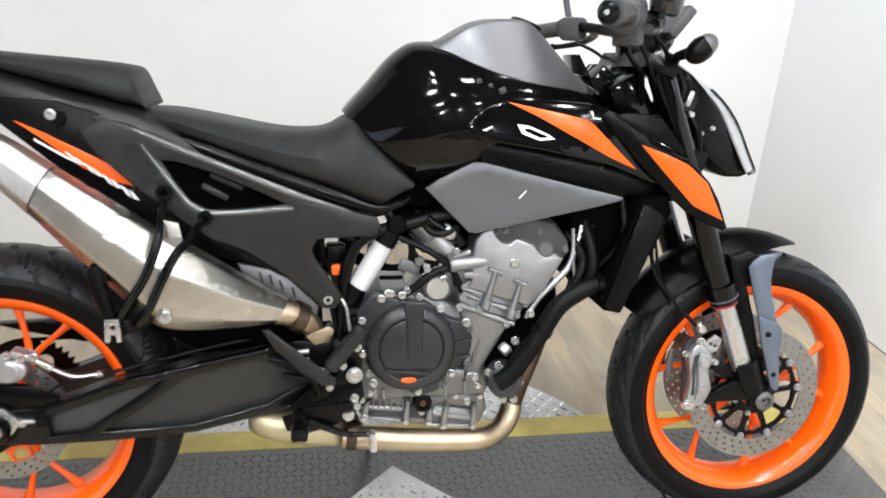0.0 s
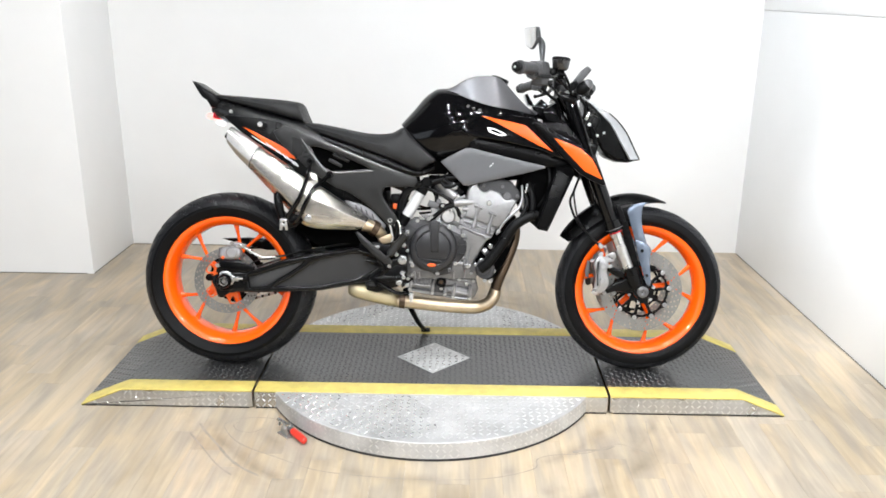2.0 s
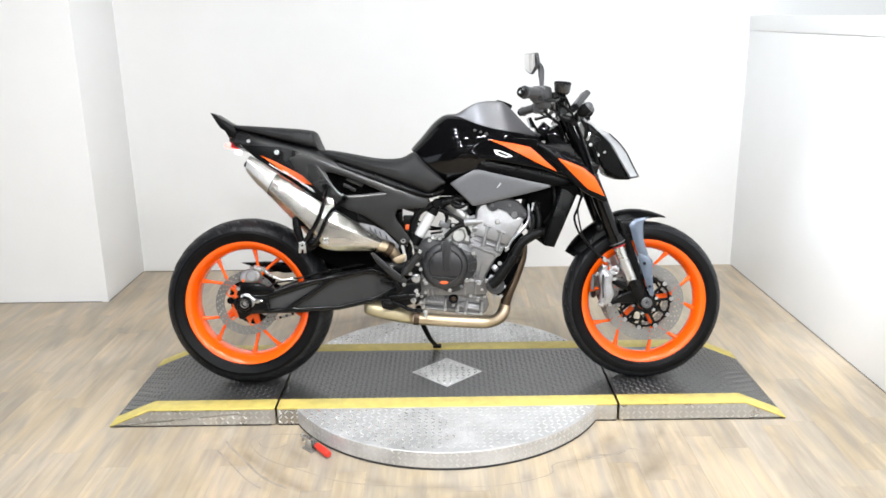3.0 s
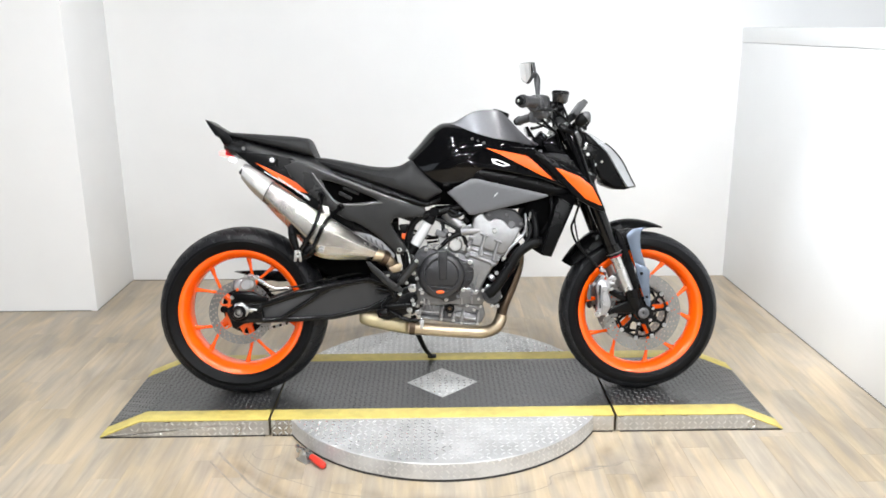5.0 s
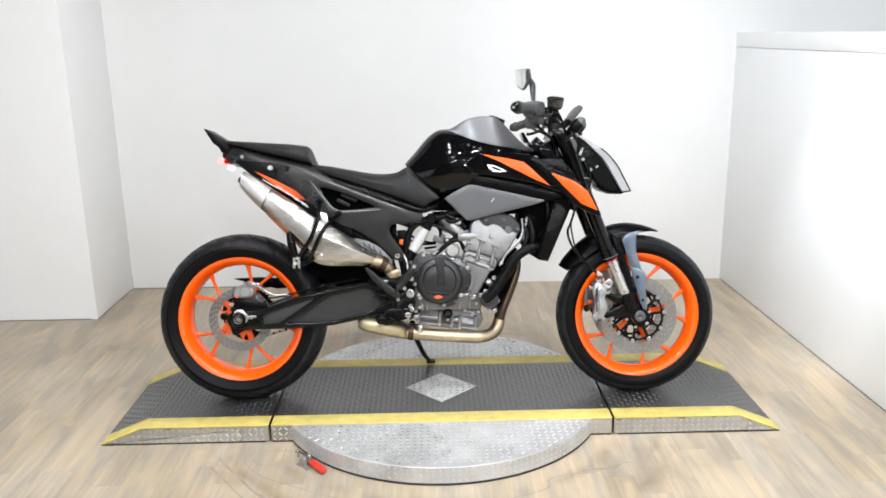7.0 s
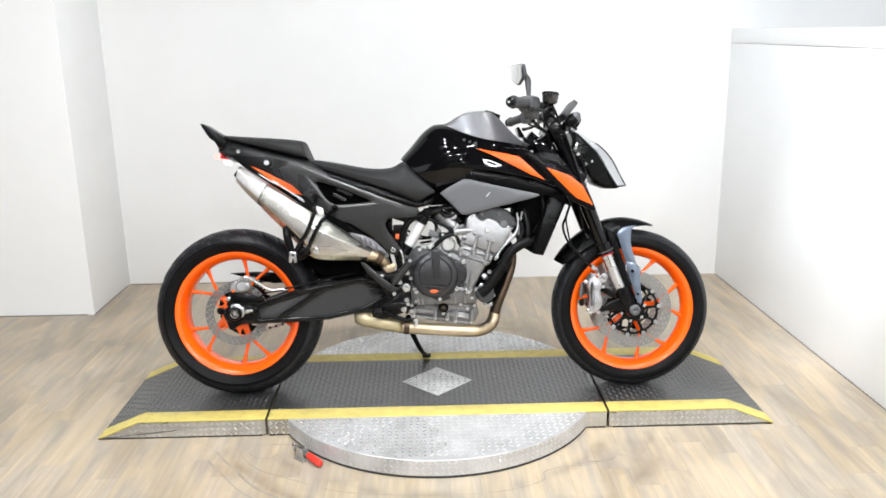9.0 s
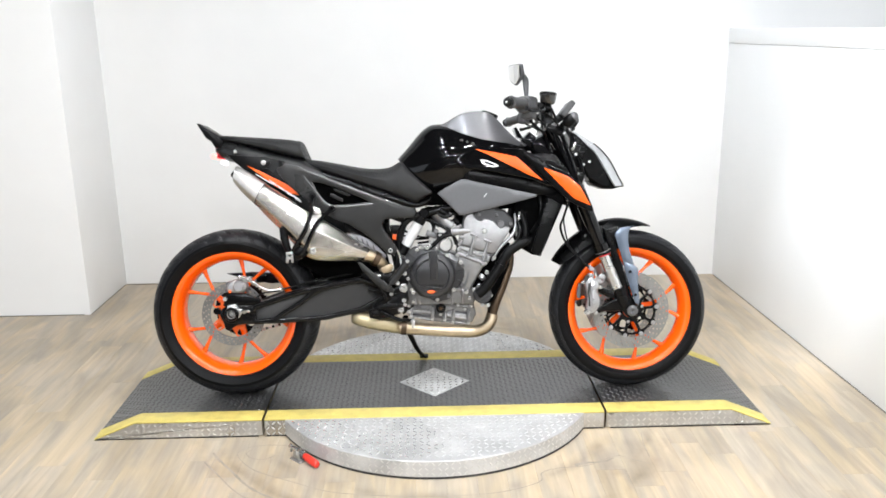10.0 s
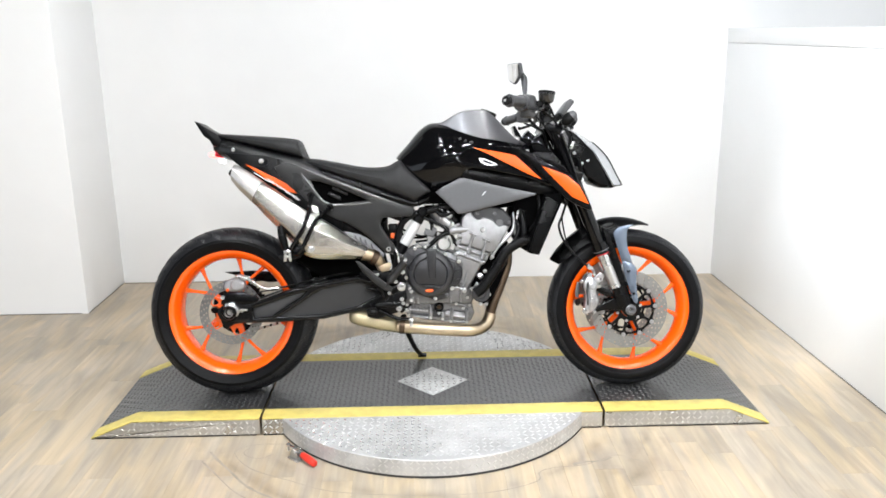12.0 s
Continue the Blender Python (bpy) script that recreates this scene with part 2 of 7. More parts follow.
M_CASTB = mat("bright_caliper_alloy", (0.40, 0.40, 0.41), 0.33, metal=0.8, var=0.14, scale=50, bump=0.3, bscale=600)
M_CASTD = mat("grey_cast_cover", (0.12, 0.12, 0.125), 0.42, metal=0.5, var=0.14, scale=40, bump=0.4, bscale=700)
M_MAG = mat("black_magnesium_cover", (0.020, 0.020, 0.022), 0.31, metal=0.2, var=0.2, scale=40, bump=0.3, bscale=700, spec=0.5)
M_STEEL = mat("bright_bolt_steel", (0.55, 0.55, 0.54), 0.28, metal=0.9, var=0.1, scale=80)
M_DISC = mat("brake_disc_steel", (0.29, 0.288, 0.28), 0.36, metal=0.85, var=0.12, scale=30, aniso=0.4)
M_INOX = mat("brushed_stainless", (0.51, 0.488, 0.452), 0.27, metal=1.0, var=0.16, scale=16, bump=0.25, bscale=300, stretch=(1, 6, 6), rvar=0.08)
M_INOXB = mat("brushed_end_cap", (0.60, 0.585, 0.56), 0.36, metal=1.0, var=0.10, scale=26, bump=0.3, bscale=300, stretch=(5, 5, 1), rvar=0.08)
M_GOLD = mat("heat_tinted_steel", (0.46, 0.375, 0.265), 0.40, metal=1.0, var=0.30, scale=16, rvar=0.10)
M_STRAW = mat("straw_tinted_steel", (0.52, 0.455, 0.30), 0.48, metal=0.9, var=0.2, scale=14)
M_BRONZE = mat("burnt_bronze_steel", (0.085, 0.060, 0.042), 0.40, metal=1.0, var=0.35, scale=24)
M_HOSE = mat("rubber_hose", (0.0034, 0.0034, 0.0036), 0.40, var=0.2, scale=60, bump=0.3, bscale=400, spec=0.12)
M_SILVER = mat("silver_paint", (0.57, 0.57, 0.575), 0.34, metal=0.1, var=0.06, scale=40)
M_RED = mat("red_vinyl_grip", (0.62, 0.035, 0.02), 0.38, var=0.1, scale=60)
M_REDANO = mat("red_anodised", (0.5, 0.03, 0.04), 0.3, metal=0.8)
M_ORPLAS = mat("orange_plastic", (0.8, 0.11, 0.01), 0.4)
M_WHITE = mat("white_decal", (0.75, 0.75, 0.76), 0.35, var=0.03)
M_SMOKE = mat("smoked_reservoir", (0.016, 0.015, 0.014), 0.15, coat=0.4)
M_MIRROR = mat("mirror_glass", (0.9, 0.9, 0.9), 0.03, metal=1.0, var=0.0, rvar=0.0)
M_REFL = mat("lamp_face", (0.50, 0.51, 0.53), 0.17, metal=0.5, coat=0.5, rvar=0.02)
M_TAILL = mat("lit_red_lens", (0.7, 0.01, 0.01), 0.2, emit=(1.0, 0.16, 0.14, 4.5))
M_PLATEL = mat("lit_white_led", (0.8, 0.85, 0.9), 0.2, emit=(0.85, 0.92, 1.0, 4.0))
M_DIFF = mat("lamp_diffuser", (0.9, 0.9, 0.88), 0.4, emit=(1.0, 0.97, 0.92, 14.0))
# dark gloss guard: the blue-grey that it reflects is put into the base colour
M_GUARD = mat("reflection_tinted_guard", (0.135, 0.165, 0.215), 0.27, coat=0.3, metal=0.65, var=0.02, rvar=0.0)

# ---- building tools ----
ORIGIN = {}


def thing(name, label, category, m=None, group="", kind=""):
    ob = new(name)
    ob.empty_display_size = 0.1
    if m is not None:
        ob.matrix_world = m
    ORIGIN[ob] = Vector((0, 0, 0))
    return tagged(ob, label, category, group, kind)


def part(name, bm, material, parent=None, label="", smooth=38, kind=""):
    """Links a bmesh, built in its thing's own axes, as one mesh under a thing or a part, with its origin in its middle."""
    me = bpy.data.meshes.new(name)
    if bm.verts:
        lo = Vector([min(v.co[i] for v in bm.verts) for i in range(3)])
        hi = Vector([max(v.co[i] for v in bm.verts) for i in range(3)])
        mid = (lo + hi) / 2
    else:
        mid = Vector((0, 0, 0))
    bmesh.ops.translate(bm, verts=bm.verts, vec=-mid)
    bmesh.ops.recalc_face_normals(bm, faces=bm.faces)
    bm.to_mesh(me)
    bm.free()
    me.materials.append(material)
    me.polygons.foreach_set("use_smooth", [True] * len(me.polygons))
    me.set_sharp_from_angle(angle=radians(smooth))
    ob = new(name, me)
    ORIGIN[ob] = mid
    if parent is not None:
        ob.parent = parent
        ob.location = mid - ORIGIN[parent]
    else:
        ob.location = mid
    return tagged(ob, label, kind=kind)


def join(*bms):
    out = bmesh.new()
    for bm in bms:
        tmp = bpy.data.meshes.new("tmp")
        bm.to_mesh(tmp)
        bm.free()
        out.from_mesh(tmp)
        bpy.data.meshes.remove(tmp)
    return out


def moved(bm, m):
    bmesh.ops.transform(bm, matrix=m, verts=bm.verts)
    return bm


def spline(pts, n=6, closed=False):
    """Catmull-Rom through points of any dimension."""
    P = [np.array(p, float) for p in pts]
    out, k = [], len(P)
    for i in range(k if closed else k - 1):
        if closed:
            a, b, c, d = P[i - 1], P[i], P[(i + 1) % k], P[(i + 2) % k]
        else:
            a, b, c, d = P[max(i - 1, 0)], P[i], P[i + 1], P[min(i + 2, k - 1)]
        for j in range(n):
            t = j / n
            out.append(0.5 * (2 * b + (c - a) * t + (2 * a - 5 * b + 4 * c - d) * t * t + (3 * b - a - 3 * c + d) * t ** 3))
    if not closed:
        out.append(P[-1])
    return [tuple(p) for p in out]


def interp(x, table):
    xs = [p[0] for p in table]
    return [float(np.interp(x, xs, [p[i] for p in table])) for i in range(1, len(table[0]))]


def box(c, s, bevel=0.003, rot=None, seg=2):
    bm = bmesh.new()
    bmesh.ops.create_cube(bm, size=1)
    bmesh.ops.scale(bm, vec=s, verts=bm.verts)
    if bevel:
        bmesh.ops.bevel(bm, geom=bm.edges[:], offset=min(bevel, min(s) * 0.45), segments=seg, profile=0.5, affect="EDGES")
    m = Matrix.Translation(c)
    if rot:
        m = m @ Euler([radians(a) for a in rot]).to_matrix().to_4x4()
    return moved(bm, m)


def plate(pts, y0, y1, bevel=0.003, holes=(), seg=2, taper=None):
    """A polygon in the x-z plane with thickness from y0 to y1. taper: y offset as a function of (x, z)."""
    bm = bmesh.new()
    if holes:
        edges = []
        for loop in (pts, *holes):
            vs = [bm.verts.new((x, y0, z)) for x, z in loop]
            edges += [bm.edges.new((vs[i], vs[(i + 1) % len(vs)])) for i in range(len(vs))]
        bmesh.ops.triangle_fill(bm, use_beauty=True, use_dissolve=False, edges=edges)
        faces = bm.faces[:]
    else:
        faces = [bm.faces.new([bm.verts.new((x, y0, z)) for x, z in pts])]
    rim = [e for e in bm.edges if len(e.link_faces) == 1]
    ext = bmesh.ops.extrude_face_region(bm, geom=faces)
    bmesh.ops.translate(bm, vec=(0, y1 - y0, 0), verts=[g for g in ext["geom"] if isinstance(g, bmesh.types.BMVert)])
    bmesh.ops.recalc_face_normals(bm, faces=bm.faces)
    if bevel:
        sharp = [e for e in bm.edges if len(e.link_faces) == 2 and e.calc_face_angle(0) > 1.2 and abs(e.verts[0].co.y - e.verts[1].co.y) < 1e-6]
        bmesh.ops.bevel(bm, geom=sharp, offset=min(bevel, abs(y1 - y0) * 0.45), segments=seg, profile=0.5, affect="EDGES", clamp_overlap=True)
    if taper:
        for _ in range(4):
            bmesh.ops.triangulate(bm, faces=[f for f in bm.faces if len(f.verts) > 3])
            long = [e for e in bm.edges if e.calc_length() > 0.028]
            if not long:
                break
            bmesh.ops.subdivide_edges(bm, edges=long, cuts=1)
        for v in bm.verts:
            v.co.y += taper(v.co.x, v.co.z)
    return bm


def loft(rings, caps=True, closed=False):
    bm = bmesh.new()
    R = [[bm.verts.new(p) for p in ring] for ring in rings]
    n = len(R[0])
    for a, b in list(zip(R, R[1:])) + ([(R[-1], R[0])] if closed else []):
        for i in range(n):
            j = (i + 1) % n
            bm.faces.new((a[i], a[j], b[j], b[i]))
    if caps and not closed:
        bm.faces.new(R[0][::-1])
        bm.faces.new(R[-1])
    bmesh.ops.recalc_face_normals(bm, faces=bm.faces)
    return bm


def tube(path, r, n=12, smooth=0, closed=False, caps=True):
    """A round pipe along a path; r is one radius, or one for every given point."""
    rs = r if isinstance(r, (list, tuple)) else [r] * len(path)
    pts = [(*p, q) for p, q in zip(path, rs)]
    if smooth:
        pts = spline(pts, smooth, closed)
    P = [Vector(p[:3]) for p in pts]
    rings, up = [], None
    for i, p in enumerate(P):
        if closed:
            d = (P[(i + 1) % len(P)] - P[i - 1]).normalized()
        else:
            d = (P[min(i + 1, len(P) - 1)] - P[max(i - 1, 0)]).normalized()
        if up is None:
            up = d.orthogonal().normalized()
        up = (up - d * up.dot(d)).normalized()
        side = d.cross(up)
        rings.append([p + (up * math.cos(2 * math.pi * k / n) + side * math.sin(2 * math.pi * k / n)) * pts[i][3] for k in range(n)])
    return loft(rings, caps, closed)


def cyl(a, b, r, r2=None, n=20, bevel=0.0015):
    a, b = Vector(a), Vector(b)
    d = (b - a)
    k = min(bevel / max(d.length, 1e-6), 0.4)
    r2 = r if r2 is None else r2
    return tube([a, a + d * k, b - d * k, b], [max(r - bevel, 1e-4), r, r2, max(r2 - bevel, 1e-4)], n)


def revolve(profile, cx, cz, n=96, closed=True):
    """Turns (radius, y) pairs about the y axis through (cx, cz)."""
    rings = [[(cx + r * math.cos(2 * math.pi * k / n), y, cz + r * math.sin(2 * math.pi * k / n)) for r, y in profile] for k in range(n)]
    bm = bmesh.new()
    R = [[bm.verts.new(p) for p in ring] for ring in rings]
    m = len(profile)
    for k in range(n):
        a, b = R[k], R[(k + 1) % n]
        for i in range(m if closed else m - 1):
            j = (i + 1) % m
            bm.faces.new((a[i], a[j], b[j], b[i]))
    bmesh.ops.remove_doubles(bm, verts=bm.verts, dist=1e-6)
    bmesh.ops.recalc_face_normals(bm, faces=bm.faces)
    return bm


def bolt(x, y, z, r=0.007, h=0.006):
    """A socket-head screw that looks along -y: washer, head and the hollow of its socket."""
    prof = [(0.0001, y + 0.002), (r * 1.25, y + 0.002), (r * 1.25, y), (r, y - 0.0005), (r, y - h * 0.8), (r * 0.85, y - h), (r * 0.5, y - h), (r * 0.45, y - h * 0.4), (0.0001, y - h * 0.4)]
    return revolve(prof, x, z, 14, closed=False)


def ellipse(c, u, v, n=28, p=2.0):
    """A ring about c with half-axes u and v; p above 2 squares it."""
    c, u, v = Vector(c), Vector(u), Vector(v)
    out = []
    for k in range(n):
        a = 2 * math.pi * k / n
        ca, sa = math.cos(a), math.sin(a)
        out.append(c + u * math.copysign(abs(ca) ** (2 / p), ca) + v * math.copysign(abs(sa) ** (2 / p), sa))
    return out


def ball(c, s, n=20, rot=None):
    bm = bmesh.new()
    bmesh.ops.create_uvsphere(bm, u_segments=n, v_segments=n // 2 + 2, radius=1)
    bmesh.ops.scale(bm, vec=s, verts=bm.verts)
    m = Matrix.Translation(c)
    if rot:
        m = m @ Euler([radians(a) for a in rot]).to_matrix().to_4x4()
    return moved(bm, m)

# ---- the room ----
BACK = 1.641


def wall_box(name, x0, x1, y0, y1, z0, z1, label, shear=0.0, material=None, shear_x=0.0):
    """A wall with thickness; shear turns its long faces a little, y falling with x."""
    bm = box(((x0 + x1) / 2, (y0 + y1) / 2, (z0 + z1) / 2), (x1 - x0, y1 - y0, z1 - z0), 0.004)
    for v in bm.verts:
        v.co.y += shear * v.co.x
        v.co.x += shear_x * (BACK - v.co.y)
    ob = part(name, bm, material or M_WALL)
    return tagged(ob, label, "wall", kind="structure")


wall_box("wall_back", -2.2, 4.6, BACK, BACK + 0.15, -0.02, CEIL, "plain white painted back wall of the display bay", -0.0099)
wall_box("wall_pier", -4.4, -1.766, 1.124, BACK + 0.17, -0.02, CEIL, "white painted wall pier that narrows the display bay")
# unseen side wall, left open for the added fill light
for y0, y1, z0, z1 in ((-5.6, -4.6, -0.02, CEIL), (-1.2, 1.124, -0.02, CEIL), (-4.6, -1.2, -0.02, 0.35), (-4.6, -1.2, 2.6, CEIL)):
    wall_box("wall_west", -4.55, -4.4, y0, y1, z0, z1, "dark charcoal wall round the opening of an added fill light", material=M_CHAR)
wall_box("wall_front", -4.4, 4.45, -5.6, -5.45, -0.02, CEIL, "dark charcoal front wall of the showroom", material=M_CHAR)
# the far side wall with its window opening
for y0, y1, z0, z1 in ((-5.6, -2.75, -0.02, CEIL), (-0.45, BACK - 0.05, -0.02, CEIL), (-2.75, -0.45, -0.02, 1.05), (-2.75, -0.45, 2.45, CEIL)):
    wall_box("wall_east", 4.45, 4.6, y0, y1, z0, z1, "dark charcoal wall round the side window", material=M_CHAR)
# low wall beside the bay, with its flat cap
low = wall_box("wall_low", 1.652, 1.79, -4.4, BACK + 0.06, -0.02, 1.312, "low white glossy partition beside the display bay", shear_x=0.018)
cap_bm = box((1.721, (BACK - 4.36) / 2, 1.352), (0.144, BACK + 4.44, 0.078), 0.006)
for v in cap_bm.verts:
    v.co.x += 0.018 * (BACK - v.co.y)
cap = part("cap", cap_bm, M_WALL, low, "flat white cap board")

ceiling = part("ceiling", box((0.05, -1.95, CEIL + 0.06), (9.3, 7.5, 0.12), 0), M_CEIL)
tagged(ceiling, "dark painted showroom ceiling", "ceiling", kind="structure")

# the thin dark line where the walls meet the floor
for name, c, s in (("baseboard", (-0.06, BACK - 0.002, 0.002), (3.40, 0.004, 0.004)),
                   ("baseboard", (-1.764, 1.38, 0.002), (0.004, 0.50, 0.004)),
                   ("baseboard", (-3.0, 1.122, 0.002), (2.4, 0.004, 0.004)),
                   ("baseboard", (1.6505, -1.4, 0.002), (0.004, 6.0, 0.004))):
    bead = box(c, s, 0.001)
    if s[1] > 5:
        for v in bead.verts:
            v.co.x += 0.018 * (BACK - v.co.y)
    tagged(part(name, bead, M_BEAD), "thin grey line along the wall foot", "baseboard", kind="structure")

floor = part("floor", box((0.05, -1.95, -0.02), (9.3, 7.5, 0.034), 0), M_JOINT)
tagged(floor, "bleached oak strip floor with worn light and dark strips", "floor", kind="structure")


def plank_verts(x, y, w, l):
    g = 0.0001
    b = 0.0002
    return [(x + g, y + g, -0.004), (x + w - g, y + g, -0.004), (x + w - g, y + l - g, -0.004), (x + g, y + l - g, -0.004),
            (x + g, y + g, -0.0006), (x + w - g, y + g, -0.0006), (x + w - g, y + l - g, -0.0006), (x + g, y + l - g, -0.0006),
            (x + g + b, y + g + b, 0), (x + w - g - b, y + g + b, 0), (x + w - g - b, y + l - g - b, 0), (x + g + b, y + l - g - b, 0)]


PLANK_FACES = [(0, 1, 5, 4), (1, 2, 6, 5), (2, 3, 7, 6), (3, 0, 4, 7), (4, 5, 9, 8), (5, 6, 10, 9), (6, 7, 11, 10), (7, 4, 8, 11), (8, 9, 10, 11)]


def lay_floor():
    rnd = random.Random(5)
    W = 0.0985
    near, far = [], []
    x = -4.4
    while x < 4.45:
        y = -5.45 - rnd.random() * 0.7
        while y < BACK + 0.1:
            l = rnd.choice((0.42, 0.55, 0.68, 0.8, 0.95))
            a, b = max(y, -5.45), min(y + l, BACK + 0.1)
            if b - a > 0.02:
                inside = -2.1 < x < 1.7 and a > -1.75
                (near if inside else far).append((x, a, b - a))
            y += l
        x += W
    near.sort(key=lambda p: abs(p[0]) + abs(p[1] + p[2] / 2))
    far += near[300:]
    shared = {}
    for x, y, l in near[:300]:
        key = round(l, 3)
        if key not in shared:
            me = bpy.data.meshes.new("plank")
            me.from_pydata(plank_verts(-W / 2, -l / 2, W, l), [], PLANK_FACES)
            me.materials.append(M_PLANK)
            shared[key] = me
        ob = new("plank", shared[key])
        ob.parent = floor
        ob.location = Vector((x + W / 2, y + l / 2, 0)) - floor.location
    V, F = [], []
    for x, y, l in far:
        k = len(V)
        V += plank_verts(x, y, W, l)
        F += [tuple(i + k for i in f) for f in PLANK_FACES]
    me = bpy.data.meshes.new("far_planks")
    me.from_pydata(V, [], F)
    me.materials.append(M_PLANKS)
    ob = new("far_planks", me)
    ob.parent = floor
    ob.location = -floor.location
    tagged(ob, kind="stuff")


# scratches that the turning track has worn into the strips
def scuff(points, width):
    V, F = [], []
    pts = spline(points, 6)
    for i, (x, y) in enumerate(pts):
        a, b = pts[max(i - 1, 0)], pts[min(i + 1, len(pts) - 1)]
        d = Vector((b[0] - a[0], b[1] - a[1])).normalized()
        w = width * (0.35 + 0.65 * abs(noise.noise((x * 21, y * 21, 3.0)))) * (0.3 if i in (0, len(pts) - 1) else 1)
        V += [(x - d.y * w, y + d.x * w, 0.0005), (x + d.y * w, y - d.x * w, 0.0005)]
        if i:
            k = 2 * i
            F.append((k - 2, k - 1, k + 1, k))
    me = bpy.data.meshes.new("scuff")
    me.from_pydata(V, [], F)
    me.materials.append(M_SCUFF)
    ob = new("scuff", me)
    ob.parent = floor
    ob.location = -floor.location


arc = lambda r, a0, a1, n=9: [(r * math.cos(radians(a)) + 0.006 * math.sin(radians(a * 17)), 0.03 + r * math.sin(radians(a))) for a in np.linspace(a0, a1, n)]
scuff(arc(0.86, 207, 234), 0.010)
scuff(arc(0.905, 210, 230), 0.006)
scuff([(-0.52, -0.321), (-0.60, -0.317), (-0.66, -0.334), (-0.685, -0.378), (-0.607, -0.484), (-0.462, -0.567), (-0.345, -0.627), (-0.207, -0.655), (-0.02, -0.67), (0.18, -0.660), (0.326, -0.604), (0.344, -0.548), (0.40, -0.521), (0.505, -0.506), (0.611, -0.450), (0.658, -0.473), (0.712, -0.506)], 0.0034)
scuff([(0.737, -0.291), (0.725, -0.380), (0.723, -0.466)], 0.0030)
scuff([(-0.64, -0.345), (-0.655, -0.372), (-0.63, -0.405), (-0.585, -0.415), (-0.55, -0.385)], 0.0035)
scuff([(0.46, -0.505), (0.50, -0.490), (0.56, -0.486), (0.60, -0.462)], 0.010)
scuff(arc(0.70, 24, 58), 0.002)
scuff(arc(0.66, 118, 150), 0.0016)


# ceiling lamps
def ceiling_lamp(x, y):
    t = thing("ceiling_lamp", "round white surface-mounted ceiling lamp, lit", "lamp", pose(x, y, CEIL), "ceiling lamps")
    ring = [(0.118, 0.0), (0.118, -0.03), (0.108, -0.036), (0.098, -0.034), (0.098, 0.0)]
    turn = Matrix.Rotation(radians(90), 4, "X")
    part("frame", moved(revolve([(r, -z) for r, z in ring], 0, 0, 40), turn @ Matrix.Identity(4)), M_WALL, t)
    part("diffuser", moved(revolve([(0.0001, 0.022), (0.097, 0.022), (0.097, 0.030), (0.0001, 0.034)], 0, 0, 40, closed=False), turn), M_DIFF, t)
    return t


for sx, sy, power in SPOTS:
    ceiling_lamp(sx, sy)


def track_spot(x, y, aim, label):
    """A spotlight on a short stem: canopy, yoke and an open can turned towards its target."""
    eye = Vector((x, y, 2.84))
    t = thing("track_spotlight", label, "lamp", Matrix.Translation((x, y, CEIL)), "ceiling spotlights")
    d = (Vector(aim) - eye).normalized()
    part("canopy", cyl((0, 0, -0.012), (0, 0, 0.0), 0.045, bevel=0.003), M_BLACK, t)
    part("stem", cyl((0, 0, -0.07), (0, 0, -0.010), 0.008), M_BLACK, t)
    c = Vector((0, 0, -0.11))
    can = part("can", tube([c - d * 0.07, c - d * 0.062, c - d * 0.055, c - d * 0.02], [0.012, 0.034, 0.038, 0.040], 24), M_BLACK, t)
    part("lamp_reflector", tube([c - d * 0.030, c - d * 0.026], 0.034, 24), M_DIFF, t, "lit lamp face")
    return t


track_spot(0.35, -0.75, (1.66, 0.28, 0.72), "unseen black ceiling spotlight turned to the low partition, lit")
# fixture added for the fill light on the low wall
track_spot(-0.75, -0.35, (1.66, 0.45, 1.15), "unseen black ceiling spotlight turned to the low partition, lit")


def window_frame(name, x, y0, y1, z0, z1, bars):
    """A metal frame in a wall opening, with upright bars."""
    t = part(name, join(*[box((x, (y0 + y1) / 2, z), (0.06, y1 - y0, 0.05), 0.004) for z in (z0 + 0.025, z1 - 0.025)],
                        *[box((x, y, (z0 + z1) / 2), (0.06, 0.05, z1 - z0 - 0.1), 0.004) for y in np.linspace(y0 + 0.025, y1 - 0.025, bars)]), M_CASTD)
    return tagged(t, "unseen grey metal window frame in the charcoal wall", "window", kind="structure")


# the first frame only dresses the added fill light's opening
window_frame("added_window_1", -4.47, -4.6, -1.2, 0.35, 2.6, 4)
window_frame("window_2", 4.52, -2.75, -0.45, 1.05, 2.45, 3)


# ---- tread plate and the turntable ----
def tread_faces(V, F, o, u, v, n, angle, length=0.0255, width=0.0066, h=0.0017):
    """One raised lens of tread plate at o, in the plane of u and v."""
    ca, sa = math.cos(angle), math.sin(angle)
    a, b = u * ca + v * sa, v * ca - u * sa
    k = len(V)
    lo = n * -0.0004
    V += [o - a * length / 2 + lo, o + b * width / 2 + lo - a * length * 0.12, o + b * width / 2 + lo + a * length * 0.12, o + a * length / 2 + lo,
          o - b * width / 2 + lo + a * length * 0.12, o - b * width / 2 + lo - a * length * 0.12, o - a * length * 0.26 + n * h, o + a * length * 0.26 + n * h]
    F += [(k, k + 6, k + 1), (k + 1, k + 6, k + 7, k + 2), (k + 2, k + 7, k + 3), (k + 3, k + 7, k + 4), (k + 4, k + 7, k + 6, k + 5), (k + 5, k + 6, k)]


